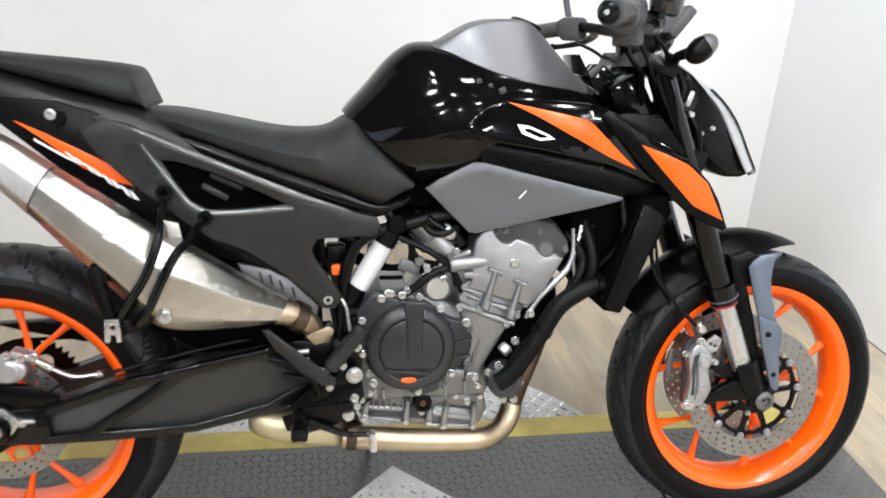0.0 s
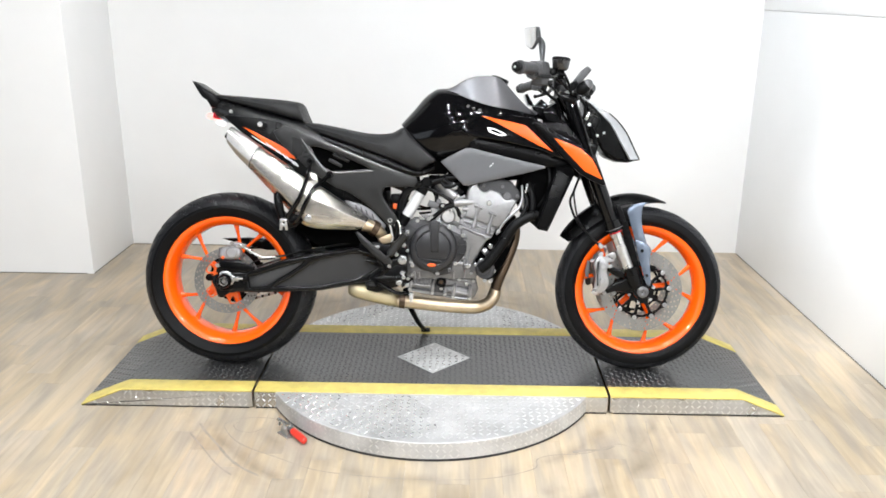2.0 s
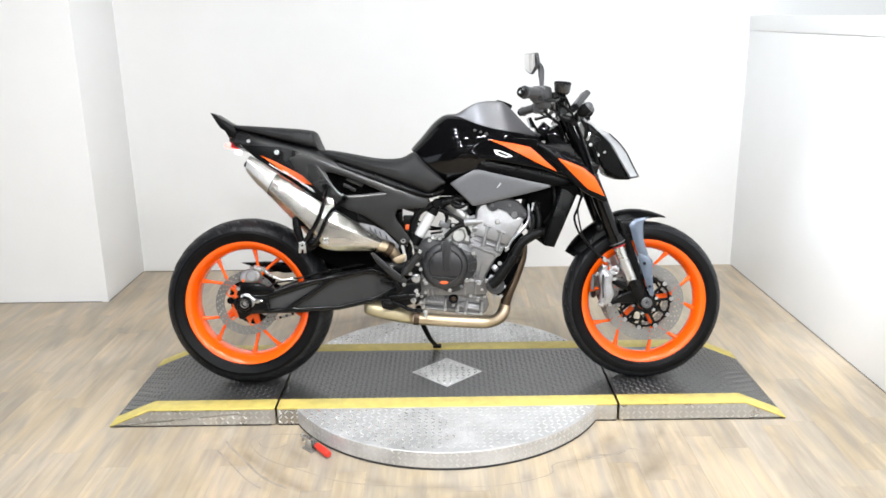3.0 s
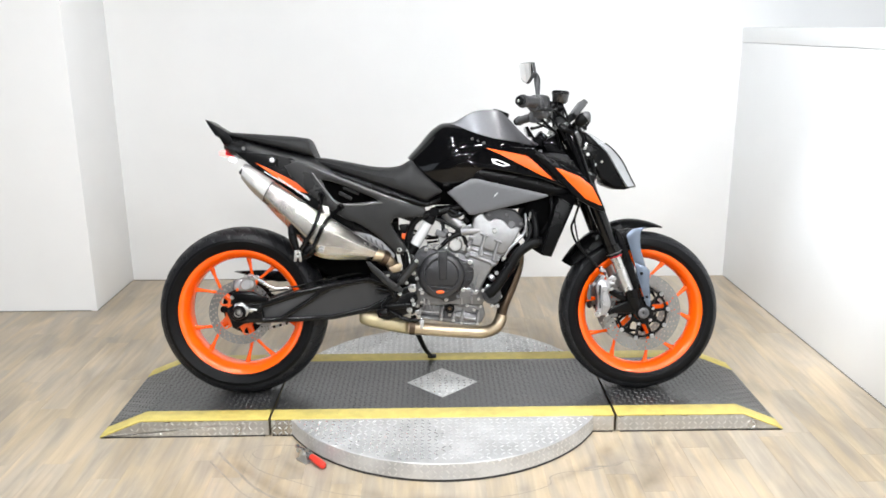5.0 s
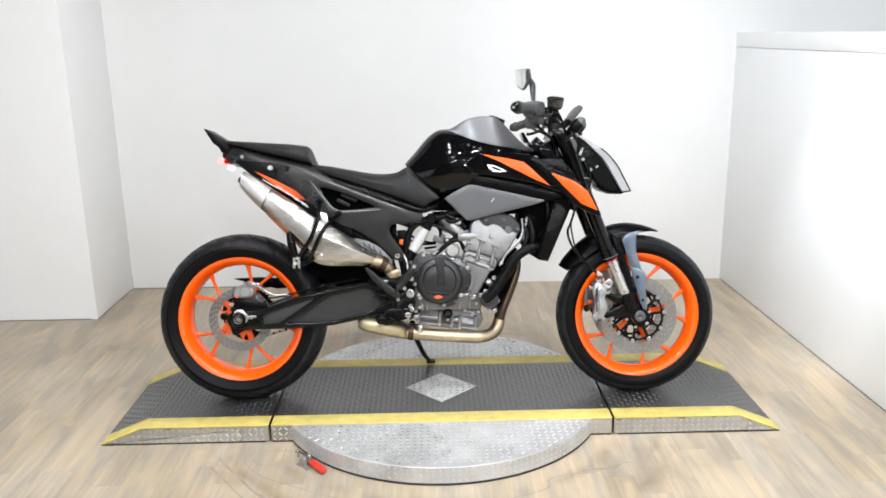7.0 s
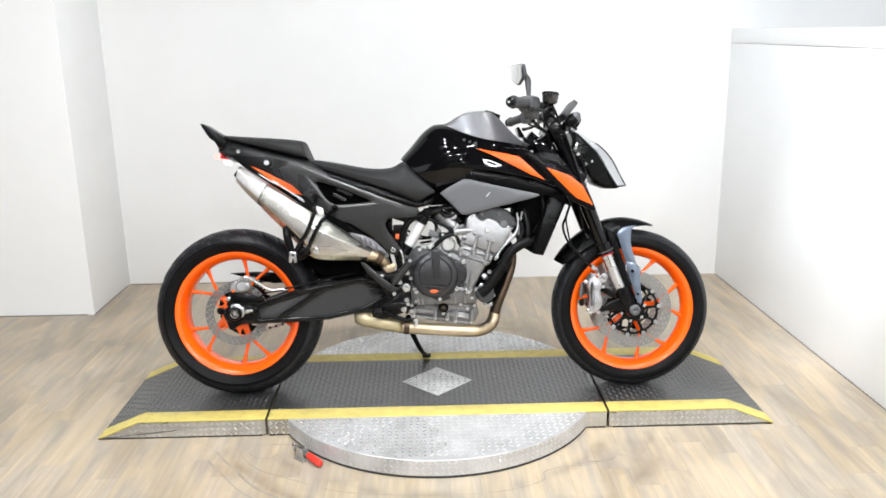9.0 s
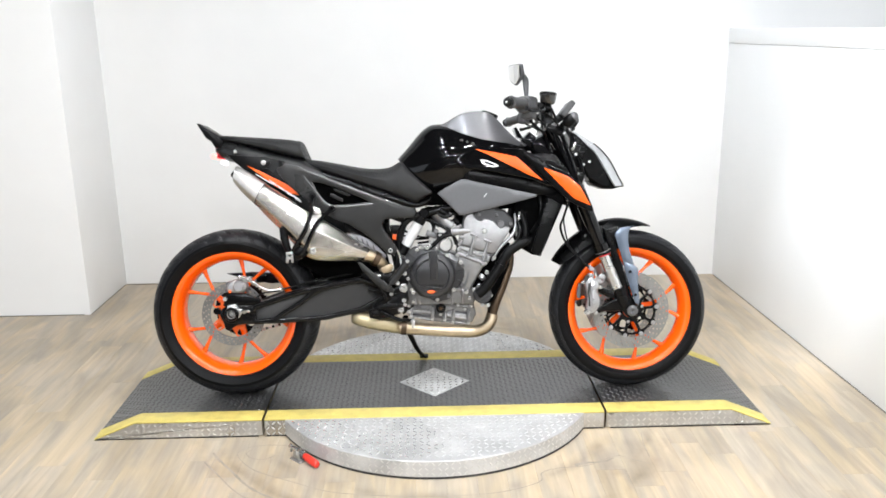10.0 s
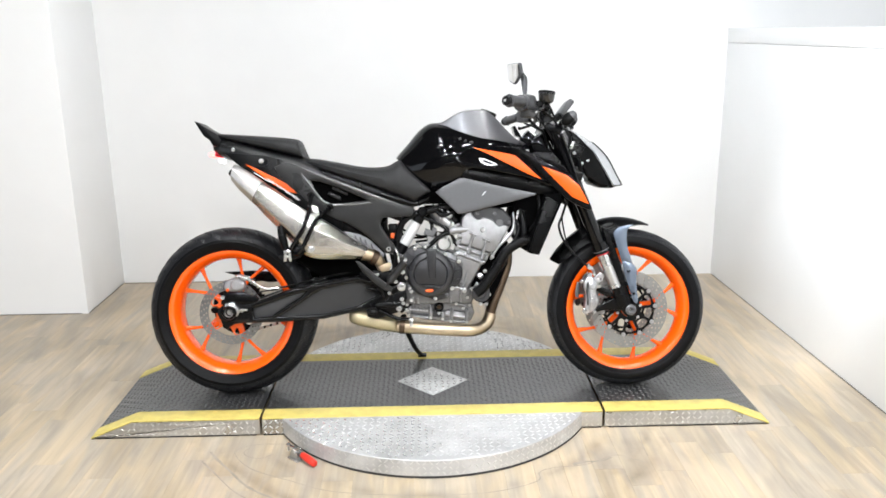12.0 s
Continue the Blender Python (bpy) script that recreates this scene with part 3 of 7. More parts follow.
def tread_part(name, cells, material, parent):
    V, F = [], []
    for args in cells:
        tread_faces(V, F, *args)
    me = bpy.data.meshes.new(name)
    me.from_pydata([tuple(v) for v in V], [], F)
    me.materials.append(material)
    me.polygons.foreach_set("use_smooth", [True] * len(me.polygons))
    me.set_sharp_from_angle(angle=radians(50))
    ob = new(name, me)
    ob.parent = parent
    ob.location = -ORIGIN[parent]
    return tagged(ob, kind="stuff")


X, Y, Z = Vector((1, 0, 0)), Vector((0, 1, 0)), Vector((0, 0, 1))

def grid_cells(x0, x1, y0, y1, keep, height, u=X, n=Z, PITCH=0.024):
    out = []
    for i in range(int((x1 - x0) / PITCH)):
        for j in range(int((y1 - y0) / PITCH)):
            x, y = x0 + (i + 0.5) * PITCH, y0 + (j + 0.5) * PITCH
            if keep(x, y):
                z = height(x)
                out.append((Vector((x, y, z)), u, Y, n, radians(45 if (i + j) % 2 else -45)))
    return out


H_DECK, NEAR, FAR = 0.067, -0.252, 0.340
STRIPE = 0.074
KNEE, TOE, SEAM = 1.072, 1.222, 0.616
DISC_C, DISC_R, DISC_H = Vector((0.0, 0.040, 0)), 0.612, 0.0655


def deck_z(x):
    k = max(0.0, min(1.0, (abs(x) - KNEE) / (TOE - KNEE)))
    return H_DECK - k * (H_DECK - 0.006)


def deck_section(name, label, x0, x1):
    """One length of the raised track: skirts of bright plate, a dark deck, yellow edges."""
    t = thing(name, label, "ramp", group="sections of the raised track")
    lo, hi = min(x0, x1), max(x0, x1)
    xs = sorted({lo, hi, *[k for k in (-KNEE, KNEE) if lo < k < hi]})
    prof = [(x, deck_z(x) - 0.005) for x in xs] + [(hi, 0.005), (lo, 0.005)]
    if abs(deck_z(lo) - 0.006) < 1e-6:
        prof = prof[:-1]
    if abs(deck_z(hi) - 0.006) < 1e-6:
        prof = [p for p in prof if not (abs(p[0] - hi) < 1e-6 and p[1] > 0.004)] if lo > 0 else prof
    top = [(x, deck_z(x)) for x in xs]
    under = [(x, deck_z(x) - 0.005) for x in reversed(xs)]
    part("deck", plate(top + under, NEAR + 0.001, FAR - 0.001, 0), M_DECK, t, "worn charcoal tread-plate deck")
    for y, sgn, nm in ((NEAR, 1, "near"), (FAR, -1, "far")):
        part("skirt", plate([(x, deck_z(x) - 0.0055) for x in xs] + [(hi - (0.014 if hi > TOE - 0.01 else 0), 0.0062), (lo + (0.014 if lo < -TOE + 0.01 else 0), 0.0062)], y, y + sgn * 0.005, 0.0008), M_ALU, t, "bright tread-plate skirt")
        # solid dark strip: the shade in the gap below the skirt
        part("gap_shade_strip", box(((lo + hi) / 2, y + sgn * 0.004, 0.0029), (hi - lo - (0.03 if abs(lo) > 1 or abs(hi) > 1 else 0.004), 0.005, 0.0058), 0.0008), M_SEAM, t, "solid dark strip standing in for the shaded gap under the skirt")
        a, b = (y - 0.001, y + STRIPE) if sgn > 0 else (y - STRIPE, y + 0.001)
        part("edge_stripe", plate([(x, z + 0.0012) for x, z in top] + [(x, z - 0.004) for x, z in reversed(top)], a, b, 0.0006), M_YEL, t, "scuffed yellow safety stripe")
    # dark inner block, so the gap below the deck reads as shade
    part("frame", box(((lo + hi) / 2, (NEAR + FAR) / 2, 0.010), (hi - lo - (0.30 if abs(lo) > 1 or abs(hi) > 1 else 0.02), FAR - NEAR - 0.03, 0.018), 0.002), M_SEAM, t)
    diamond = lambda x, y: abs(x - 0.002) / 0.137 + abs(y - 0.043) / 0.135 < 1.06
    flat = grid_cells(lo + 0.004, hi - 0.004, NEAR + STRIPE, FAR - STRIPE, lambda x, y: not diamond(x, y), lambda x: deck_z(x), PITCH=0.0195)
    tread_part("treads", [(*c, 0.0215, 0.0066, 0.0017) for c in flat], M_WORN, t)
    edge = grid_cells(lo + 0.004, hi - 0.004, NEAR, NEAR + STRIPE - 0.004, lambda x, y: True, lambda x: deck_z(x) + 0.0010)
    edge += grid_cells(lo + 0.004, hi - 0.004, FAR - STRIPE + 0.004, FAR, lambda x, y: True, lambda x: deck_z(x) + 0.0010)
    tread_part("edge_treads", [(*c, 0.024, 0.006, 0.0009) for c in edge], M_YEL, t)
    side = []
    for i in range(int((hi - lo) / 0.021)):
        x = lo + (i + 0.5) * 0.021
        for j in range(3):
            z = 0.0125 + j * 0.0195
            if z < deck_z(x) - 0.013:
                side.append((Vector((x, NEAR, z)), X, Z, -Y, radians(45 if (i + j) % 2 else -45), 0.022, 0.006, 0.0011))
    tread_part("skirt_treads", side, M_SKIRTT, t)
    return t


GAP = 0.0045
deck_section("end_ramp", "dark tread-plate end ramp with yellow edges on the floor", -TOE, -SEAM - GAP)
deck_section("end_ramp", "dark tread-plate end ramp with yellow edges on the floor", SEAM + GAP, TOE)
mid = deck_section("track_section", "dark tread-plate middle track with a bare diamond on the turntable", -SEAM + GAP, SEAM - GAP)
dm = plate([(0.002 - 0.137, 0.043), (0.002, 0.043 + 0.135), (0.002 + 0.137, 0.043), (0.002, 0.043 - 0.135)], 0, 0.003, 0.0008)
dm = moved(dm, Matrix.Translation((0, 0, H_DECK + 0.0018)) @ Matrix(((1, 0, 0, 0), (0, 0, 1, 0), (0, -1, 0, 0), (0, 0, 0, 1))))
part("diamond_plate", dm, M_ALUTOP, mid, "bare bright diamond of tread plate")
cells = grid_cells(-0.14, 0.14, -0.10, 0.185, lambda x, y: abs(x - 0.002) / 0.137 + abs(y - 0.043) / 0.135 < 0.9, lambda x: H_DECK + 0.0018)
tread_part("diamond_treads", cells, M_TREAD, mid)

disc = thing("turntable", "round bright tread-plate turntable low on the floor", "turntable")
turnz = Matrix.Translation(DISC_C) @ Matrix.Rotation(radians(90), 4, "X")
part("plate", moved(revolve([(0.0001, DISC_H), (DISC_R - 0.002, DISC_H), (DISC_R, DISC_H - 0.002), (DISC_R, 0.009), (DISC_R - 0.002, 0.008), (0.0001, 0.008)], 0, 0, 160, closed=False), turnz), M_ALUTOP, disc)
# solid dark ring added for the shade in the gap below the plate
part("gap_shade_ring", moved(revolve([(0.0001, 0.010), (DISC_R - 0.001, 0.010), (DISC_R - 0.001, 0.0), (0.0001, 0.0)], 0, 0, 96, closed=False), turnz), M_SEAM, disc)
top_cells = grid_cells(-DISC_R, DISC_R, DISC_C.y - DISC_R, NEAR, lambda x, y: (Vector((x, y, 0)) - DISC_C).length < DISC_R - 0.012, lambda x: DISC_H)
top_cells += grid_cells(-DISC_R, DISC_R, FAR, DISC_C.y + DISC_R, lambda x, y: (Vector((x, y, 0)) - DISC_C).length < DISC_R - 0.012, lambda x: DISC_H)
tread_part("treads", top_cells, M_TREAD, disc)
rim_cells = []
steps = int(2 * math.pi * DISC_R / 0.021) // 2 * 2
for i in range(steps):
    a = 2 * math.pi * i / steps
    n = Vector((math.cos(a), math.sin(a), 0))
    for j in range(3):
        rim_cells.append((DISC_C + n * DISC_R + Vector((0, 0, 0.018 + j * 0.0185)), Vector((-n.y, n.x, 0)), Z, n, radians(45 if (i + j) % 2 else -45), 0.021, 0.006, 0.0011))
tread_part("rim_treads", rim_cells, M_SKIRTT, disc)

# the toggle clamp that holds the turntable
clamp = thing("toggle_clamp", "steel toggle clamp with a red vinyl grip beside the turntable", "clamp", pose(-0.464, -0.419, 0, 0, 0, -44))
part("base_plate", box((0, 0, 0.003), (0.055, 0.045, 0.004), 0.001), M_STEEL, clamp)
part("bracket", join(plate([(-0.022, 0.005), (0.02, 0.005), (0.014, 0.03), (-0.004, 0.038), (-0.016, 0.03)], -0.014, -0.011, 0.0008), plate([(-0.022, 0.005), (0.02, 0.005), (0.014, 0.03), (-0.004, 0.038), (-0.016, 0.03)], 0.011, 0.014, 0.0008)), M_STEEL, clamp)
part("arm", join(box((-0.028, 0, 0.034), (0.05, 0.014, 0.006), 0.001), cyl((-0.046, 0, 0.012), (-0.046, 0, 0.042), 0.0045)), M_STEEL, clamp)
part("pivot", cyl((0.002, -0.017, 0.026), (0.002, 0.017, 0.026), 0.004), M_STEEL, clamp)
part("lever", cyl((0.0, 0, 0.027), (0.05, 0, 0.019), 0.005), M_STEEL, clamp)
part("grip", tube([(0.026, 0, 0.023), (0.034, 0, 0.022), (0.07, 0, 0.017), (0.092, 0, 0.0135), (0.097, 0, 0.013)], [0.008, 0.0115, 0.0125, 0.0115, 0.007], 16, smooth=3), M_RED, clamp, "red vinyl grip")

# ---- the motorcycle, on its side stand: x forward, y to its left, z up ----
bike = thing("motorcycle", "black and graphite motorcycle with orange wheels on its side stand", "motorcycle", pose(0, -0.02, H_DECK + 0.002, -11, 0, 0))
RX, RZ, FX, FZ = -0.742, 0.3145, 0.747, 0.2985


def tyre(cx, cz, R, half, seg, grooves, slant, depth=0.0035):
    """A sport tyre: its carcass with the sidewalls, and the round crown with slanting grooves cut into it."""
    prof = spline([(0.232, -half * 0.80), (0.242, -half * 0.90), (R * 0.83, -half), (R - half * 0.56, -half * 0.975), (R - half * 0.27, -half * 0.78), (R - half * 0.06, -half * 0.40), (R, 0.0),
                   (R - half * 0.06, half * 0.40), (R - half * 0.27, half * 0.78), (R - half * 0.56, half * 0.975), (R * 0.83, half), (0.242, half * 0.90), (0.232, half * 0.80)], 5)
    low = [k for k, (r, y) in enumerate(prof) if r > R - half * 0.50]
    out = []
    for span, cutting in ((range(0, low[0] + 1), False), (range(low[0], low[-1] + 1), True), (range(low[-1], len(prof)), False)):
        bm = bmesh.new()
        rings = []
        for k in range(seg):
            a = 2 * math.pi * k / seg
            ring = []
            for r, y in (prof[i] for i in span):
                u, q = y / half, r
                ph = (a / (2 * math.pi) * grooves + slant * (abs(u) - 0.2) ** 2 + (0.5 if u > 0 else 0)) % 1.0
                if cutting and ph < 0.15 and 0.14 < abs(u) < 0.93:
                    q -= depth
                ph2 = (ph + 0.45 - abs(u) * 0.3) % 1.0
                if cutting and ph2 < 0.10 and 0.45 < abs(u) < 0.80:
                    q -= depth
                ring.append(bm.verts.new((cx + q * math.cos(a), y, cz + q * math.sin(a))))
            rings.append(ring)
        for k in range(seg):
            a, b = rings[k], rings[(k + 1) % seg]
            for i in range(len(a) - 1):
                bm.faces.new((a[i], a[i + 1], b[i + 1], b[i]))
        out.append(bm)
    return join(out[0], out[2]), out[1]


def rim(cx, cz, half):
    h = half
    prof = [(0.2345, -h + 0.006), (0.2365, -h), (0.233, -h - 0.004), (0.224, -h - 0.003), (0.214, -h + 0.006), (0.204, -h + 0.024), (0.199, -h + 0.040), (0.199, h - 0.040), (0.204, h - 0.024),
            (0.214, h - 0.006), (0.224, h + 0.003), (0.233, h + 0.004), (0.2365, h), (0.2345, h - 0.006), (0.222, h - 0.020), (0.210, h - 0.04), (0.210, -h + 0.040), (0.222, -h + 0.020)]
    return revolve(prof, cx, cz, 120)


def spokes(cx, cz, first, spread, y_hub, y_rim):
    """Five forked arms from the hub to the rim."""
    out = []
    for k in range(5):
        a = radians(first + 72 * k)
        at = lambda r, da, y: (cx + r * math.cos(a + da), y, cz + r * math.sin(a + da))
        out.append(tube([at(0.035, 0, y_hub), at(0.07, 0, y_hub), at(0.108, 0, (y_hub + y_rim) / 2)], [0.014, 0.0125, 0.0105], 10, smooth=3))
        for s in (-1, 1):
            out.append(tube([at(0.096, 0, (y_hub + y_rim) / 2), at(0.125, s * radians(spread) * 0.36, y_rim), at(0.165, s * radians(spread) * 0.75, y_rim), at(0.203, s * radians(spread), y_rim)],
                            [0.0078, 0.0064, 0.0058, 0.0104], 10, smooth=4))
    return [join(*out[3 * k:3 * k + 3]) for k in range(5)]


def circle(cx, cz, r, n, a0=0.0):
    return [(cx + r * math.cos(a0 + 2 * math.pi * k / n), cz + r * math.sin(a0 + 2 * math.pi * k / n)) for k in range(n)]


def brake_disc(cx, cz, ro, ri, y, holes):
    hs = [circle(cx, cz, ri, 64)]
    for k in range(holes):
        a = 2 * math.pi * k / holes
        for j, f in enumerate((0.22, 0.52, 0.80)):
            b = a + j * 2 * math.pi / holes / 3
            r = ri + (ro - ri) * f
            hs.append(circle(cx + r * math.cos(b), cz + r * math.sin(b), 0.0034, 7))
    return plate(circle(cx, cz, ro, 120), y - 0.0022, y + 0.0022, 0, hs)


def carrier(cx, cz, r_in, r_out, y, arms):
    """A spider cut from one plate: forked arms with an opening in each fork."""
    n = arms * 16
    edge = []
    for k in range(n):
        a, ph = 2 * math.pi * k / n, abs((k % 16) / 8 - 1)
        low = 0.40 * (r_out - r_in)
        r = r_in + low + (r_out - r_in - low) * max(0.0, min(1.0, (ph - 0.42) / 0.3))
        edge.append((cx + r * math.cos(a), cz + r * math.sin(a)))
    holes = [circle(cx, cz, r_in, 32)]
    for k in range(arms):
        a = 2 * math.pi * k / arms
        r = (r_in + r_out) / 2 + 0.010
        u, v = Vector((math.cos(a), math.sin(a))), Vector((-math.sin(a), math.cos(a)))
        d, w = (r_out - r_in) * 0.24, r * 0.50 * math.pi / arms * 0.62
        holes.append([tuple(Vector((cx, cz)) + u * (r + d * math.sin(t)) + v * (w * math.cos(t) * (1 + 0.35 * math.sin(t)))) for t in np.linspace(0, 2 * math.pi, 14, endpoint=False)])
    return plate(edge, y - 0.0035, y + 0.0035, 0, holes)


def spider(cx, cz, r_in, r_out, y, arms, first):
    """A disc carrier with one rounded window between each two arms and a lobe under each bobbin."""
    step = 2 * math.pi / arms
    edge = []
    for k in range(arms * 12):
        ph = math.cos(2 * math.pi * (k % 12) / 12)
        r = r_out - 0.010 * (1 - max(0.0, ph) ** 0.6)
        a = first + step * k / 12
        edge.append((cx + r * math.cos(a), cz + r * math.sin(a)))
    holes = [circle(cx, cz, r_in, 24)]
    for k in range(arms):
        a = first + step * (k + 0.5)
        win = []
        for r, f in ((0.046, 0.12), (0.048, 0.28), (0.055, 0.34), (0.082, 0.41), (0.087, 0.34), (0.089, 0.0), (0.087, -0.34), (0.082, -0.41), (0.055, -0.34), (0.048, -0.28), (0.046, -0.12)):
            win.append((cx + r * math.cos(a + f * step), cz + r * math.sin(a + f * step)))
        holes.append(win)
    return plate(edge, y - 0.0035, y + 0.0035, 0, holes)


def wheel(name, cx, cz, half, label, first, spread):
    w = part(name, rim(cx, cz, half), M_ORANGE, bike, label, smooth=50)
    for bm in spokes(cx, cz, first, spread, -0.012, -0.006):
        part("spoke", bm, M_ORANGE, w)
    part("hub", revolve([(0.018, -0.055), (0.036, -0.055), (0.042, -0.040), (0.038, -0.02), (0.038, 0.02), (0.042, 0.040), (0.036, 0.055), (0.018, 0.055)], cx, cz, 40), M_ORANGE, w)
    return w


wr = wheel("rear_wheel", RX, RZ, 0.068, "glossy orange cast rear wheel", 70, 15)
side, crown = tyre(RX, RZ, 0.315, 0.090, 660, 30, 2.3, 0.005)
ty = part("tyre", side, M_RUBBER, wr, "black rear sport tyre", smooth=60)
part("tread", crown, M_CROWN, ty, "grooved dull black tread", smooth=40)
part("brake_disc", brake_disc(RX, RZ, 0.118, 0.086, -0.072, 30), M_DISC, wr, "drilled steel disc")
part("disc_carrier", carrier(RX, RZ, 0.036, 0.089, -0.070, 5), M_ORPLAS, wr, "orange disc carrier")
teeth = []
for k in range(42 * 4):
    r = 0.106 if k % 4 in (0, 1) else 0.098
    teeth.append((RX + r * math.cos(2 * math.pi * k / 168), RZ + r * math.sin(2 * math.pi * k / 168)))
part("sprocket", plate(teeth, 0.078, 0.084, 0, [circle(RX + 0.062 * math.cos(a), RZ + 0.062 * math.sin(a), 0.017, 16) for a in np.linspace(0, 2 * math.pi, 6, endpoint=False)] + [circle(RX, RZ, 0.026, 24)]), M_BLACK, wr, "black rear sprocket")
wf = wheel("front_wheel", FX, FZ, 0.046, "glossy orange cast front wheel", 7, 17.5)
side, crown = tyre(FX, FZ, 0.300, 0.0605, 620, 28, -2.3, 0.0045)
ty = part("tyre", side, M_RUBBER, wf, "black front sport tyre", smooth=60)
part("tread", crown, M_CROWN, ty, "grooved dull black tread", smooth=40)
for s in (-1, 1):
    part("brake_disc", brake_disc(FX, FZ, 0.145, 0.105, s * 0.066, 36), M_DISC, wf, "drilled steel disc")
    part("disc_carrier", spider(FX, FZ, 0.030, 0.106, s * 0.064, 10, 0.1), M_BLACK, wf, "black disc carrier")
for k in range(10):
    a = 2 * math.pi * k / 10 + 0.1
    part("bobbin", bolt(FX + 0.0995 * math.cos(a), -0.068, FZ + 0.0995 * math.sin(a), 0.0068, 0.005), M_CASTB, wf)
for k, a in enumerate(np.linspace(0.3, 2 * math.pi + 0.3, 6, endpoint=False)):
    part("bolt", bolt(FX + 0.045 * math.cos(a), -0.068, FZ + 0.045 * math.sin(a), 0.005, 0.005), M_STEEL, wf)


# -- swingarm, chain side and rear brake --
def swing_side(s):
    outer = [(-0.784, 0.318), (-0.776, 0.340), (-0.755, 0.352), (-0.663, 0.352), (-0.531, 0.398), (-0.391, 0.424), (-0.262, 0.447), (-0.160, 0.436), (-0.125, 0.400), (-0.130, 0.352),
             (-0.200, 0.327), (-0.265, 0.314), (-0.394, 0.290), (-0.569, 0.282), (-0.674, 0.281), (-0.755, 0.284), (-0.776, 0.298)]
    hole = [(-0.560, 0.302), (-0.500, 0.338), (-0.440, 0.378), (-0.400, 0.400), (-0.290, 0.422), (-0.200, 0.420), (-0.170, 0.385), (-0.270, 0.334), (-0.400, 0.307)]
    hole2 = [(-0.655, 0.335), (-0.600, 0.352), (-0.520, 0.378), (-0.455, 0.394), (-0.480, 0.372), (-0.540, 0.335), (-0.590, 0.302), (-0.650, 0.297)]
    # the arm narrows towards the pivot
    bow = lambda x, z: s * 0.030 * max(0.0, min(1.0, (x + 0.52) / 0.35)) ** 1.5 * -1
    web = plate(outer, s * 0.076, s * 0.099, 0, taper=bow)
    rib = plate(outer, s * 0.098, s * 0.118, 0.005, [hole, hole2], seg=3, taper=bow)
    return web, rib


for s in (-1, 1):
    web, rib = swing_side(s)
    arm = part("swingarm", web, M_WEB, bike, "black cast swingarm with ribbed recesses")
    part("ribs", rib, M_ARM, arm)
    part("rear_field", plate([(-0.648, 0.332), (-0.600, 0.348), (-0.520, 0.374), (-0.466, 0.388), (-0.486, 0.370), (-0.544, 0.333), (-0.592, 0.305), (-0.645, 0.300)], s * 0.0985, s * 0.1015, 0.0008), M_FIELD, arm, "dull grey recess")
part("swingarm_bridge", box((-0.30, 0, 0.385), (0.10, 0.16, 0.07), 0.012), M_BLACK, bike)
AX, AZ = -0.735, 0.323
AXLE = Matrix.Translation((0.011, 0, 0.005))
ax = part("axle_plate", moved(plate([(-0.764, 0.346), (-0.758, 0.352), (-0.733, 0.354), (-0.726, 0.345), (-0.712, 0.333), (-0.710, 0.320), (-0.722, 0.303), (-0.758, 0.303), (-0.766, 0.312)], -0.127, -0.118, 0.003), AXLE), M_STEEL, bike, "steel chain adjuster plate")
part("axle_nut", revolve([(0.010, -0.128), (0.025, -0.128), (0.026, -0.140), (0.022, -0.149), (0.017, -0.150), (0.015, -0.142), (0.010, -0.141)], AX, AZ, 28), M_BLACK, ax)
part("nut_ring", revolve([(0.0125, -0.142), (0.0150, -0.142), (0.0150, -0.147), (0.0125, -0.147)], AX, AZ, 28), M_STEEL, ax)
part("axle_end", cyl((AX, -0.146, AZ), (AX, -0.126, AZ), 0.0062, bevel=0.001), M_STEEL, ax)
adj = part("adjuster_screw", join(cyl((-0.703, -0.122, 0.331), (-0.668, -0.121, 0.331), 0.0048), cyl((-0.698, -0.122, 0.3285), (-0.688, -0.122, 0.3295), 0.0085, n=6)), M_STEEL, bike, "bright adjuster screw")
part("adjuster_lug", box((-0.664, -0.119, 0.332), (0.020, 0.014, 0.026), 0.003), M_BLACK, adj)
# the black caliper carrier round the axle, with its pin boss
part("axle_carrier", join(plate([(-0.772, 0.352), (-0.764, 0.380), (-0.757, 0.399), (-0.688, 0.394), (-0.632, 0.372), (-0.640, 0.350), (-0.760, 0.345)], -0.112, -0.094, 0.004),
                          plate([(-0.776, 0.300), (-0.764, 0.262), (-0.750, 0.259), (-0.738, 0.268), (-0.722, 0.278), (-0.690, 0.282), (-0.690, 0.300)], -0.114, -0.096, 0.004),
                          cyl((-0.796, -0.112, 0.331), (-0.796, -0.086, 0.331), 0.0125, bevel=0.003), box((-0.780, -0.100, 0.327), (0.030, 0.016, 0.018), 0.003),
                          cyl((AX, -0.122, AZ), (AX, -0.090, AZ), 0.036, bevel=0.004)), M_BLACK, bike, "black rear brake carrier")
cal = part("rear_caliper", join(plate(spline([(-0.757, 0.405), (-0.753, 0.432), (-0.730, 0.446), (-0.704, 0.444), (-0.684, 0.432), (-0.684, 0.412), (-0.702, 0.398), (-0.732, 0.397)], 3, True), -0.112, -0.074, 0.009, seg=3),
                                cyl((-0.712, -0.121, 0.422), (-0.712, -0.108, 0.422), 0.0215, bevel=0.005), box((-0.690, -0.094, 0.448), (0.040, 0.030, 0.014), 0.004, (0, 18, 0))), M_CASTB, bike, "silver rear brake caliper")
part("caliper_pad", plate([(-0.764, 0.402), (-0.762, 0.436), (-0.746, 0.440), (-0.744, 0.404)], -0.104, -0.080, 0.004), M_CASTD, cal)
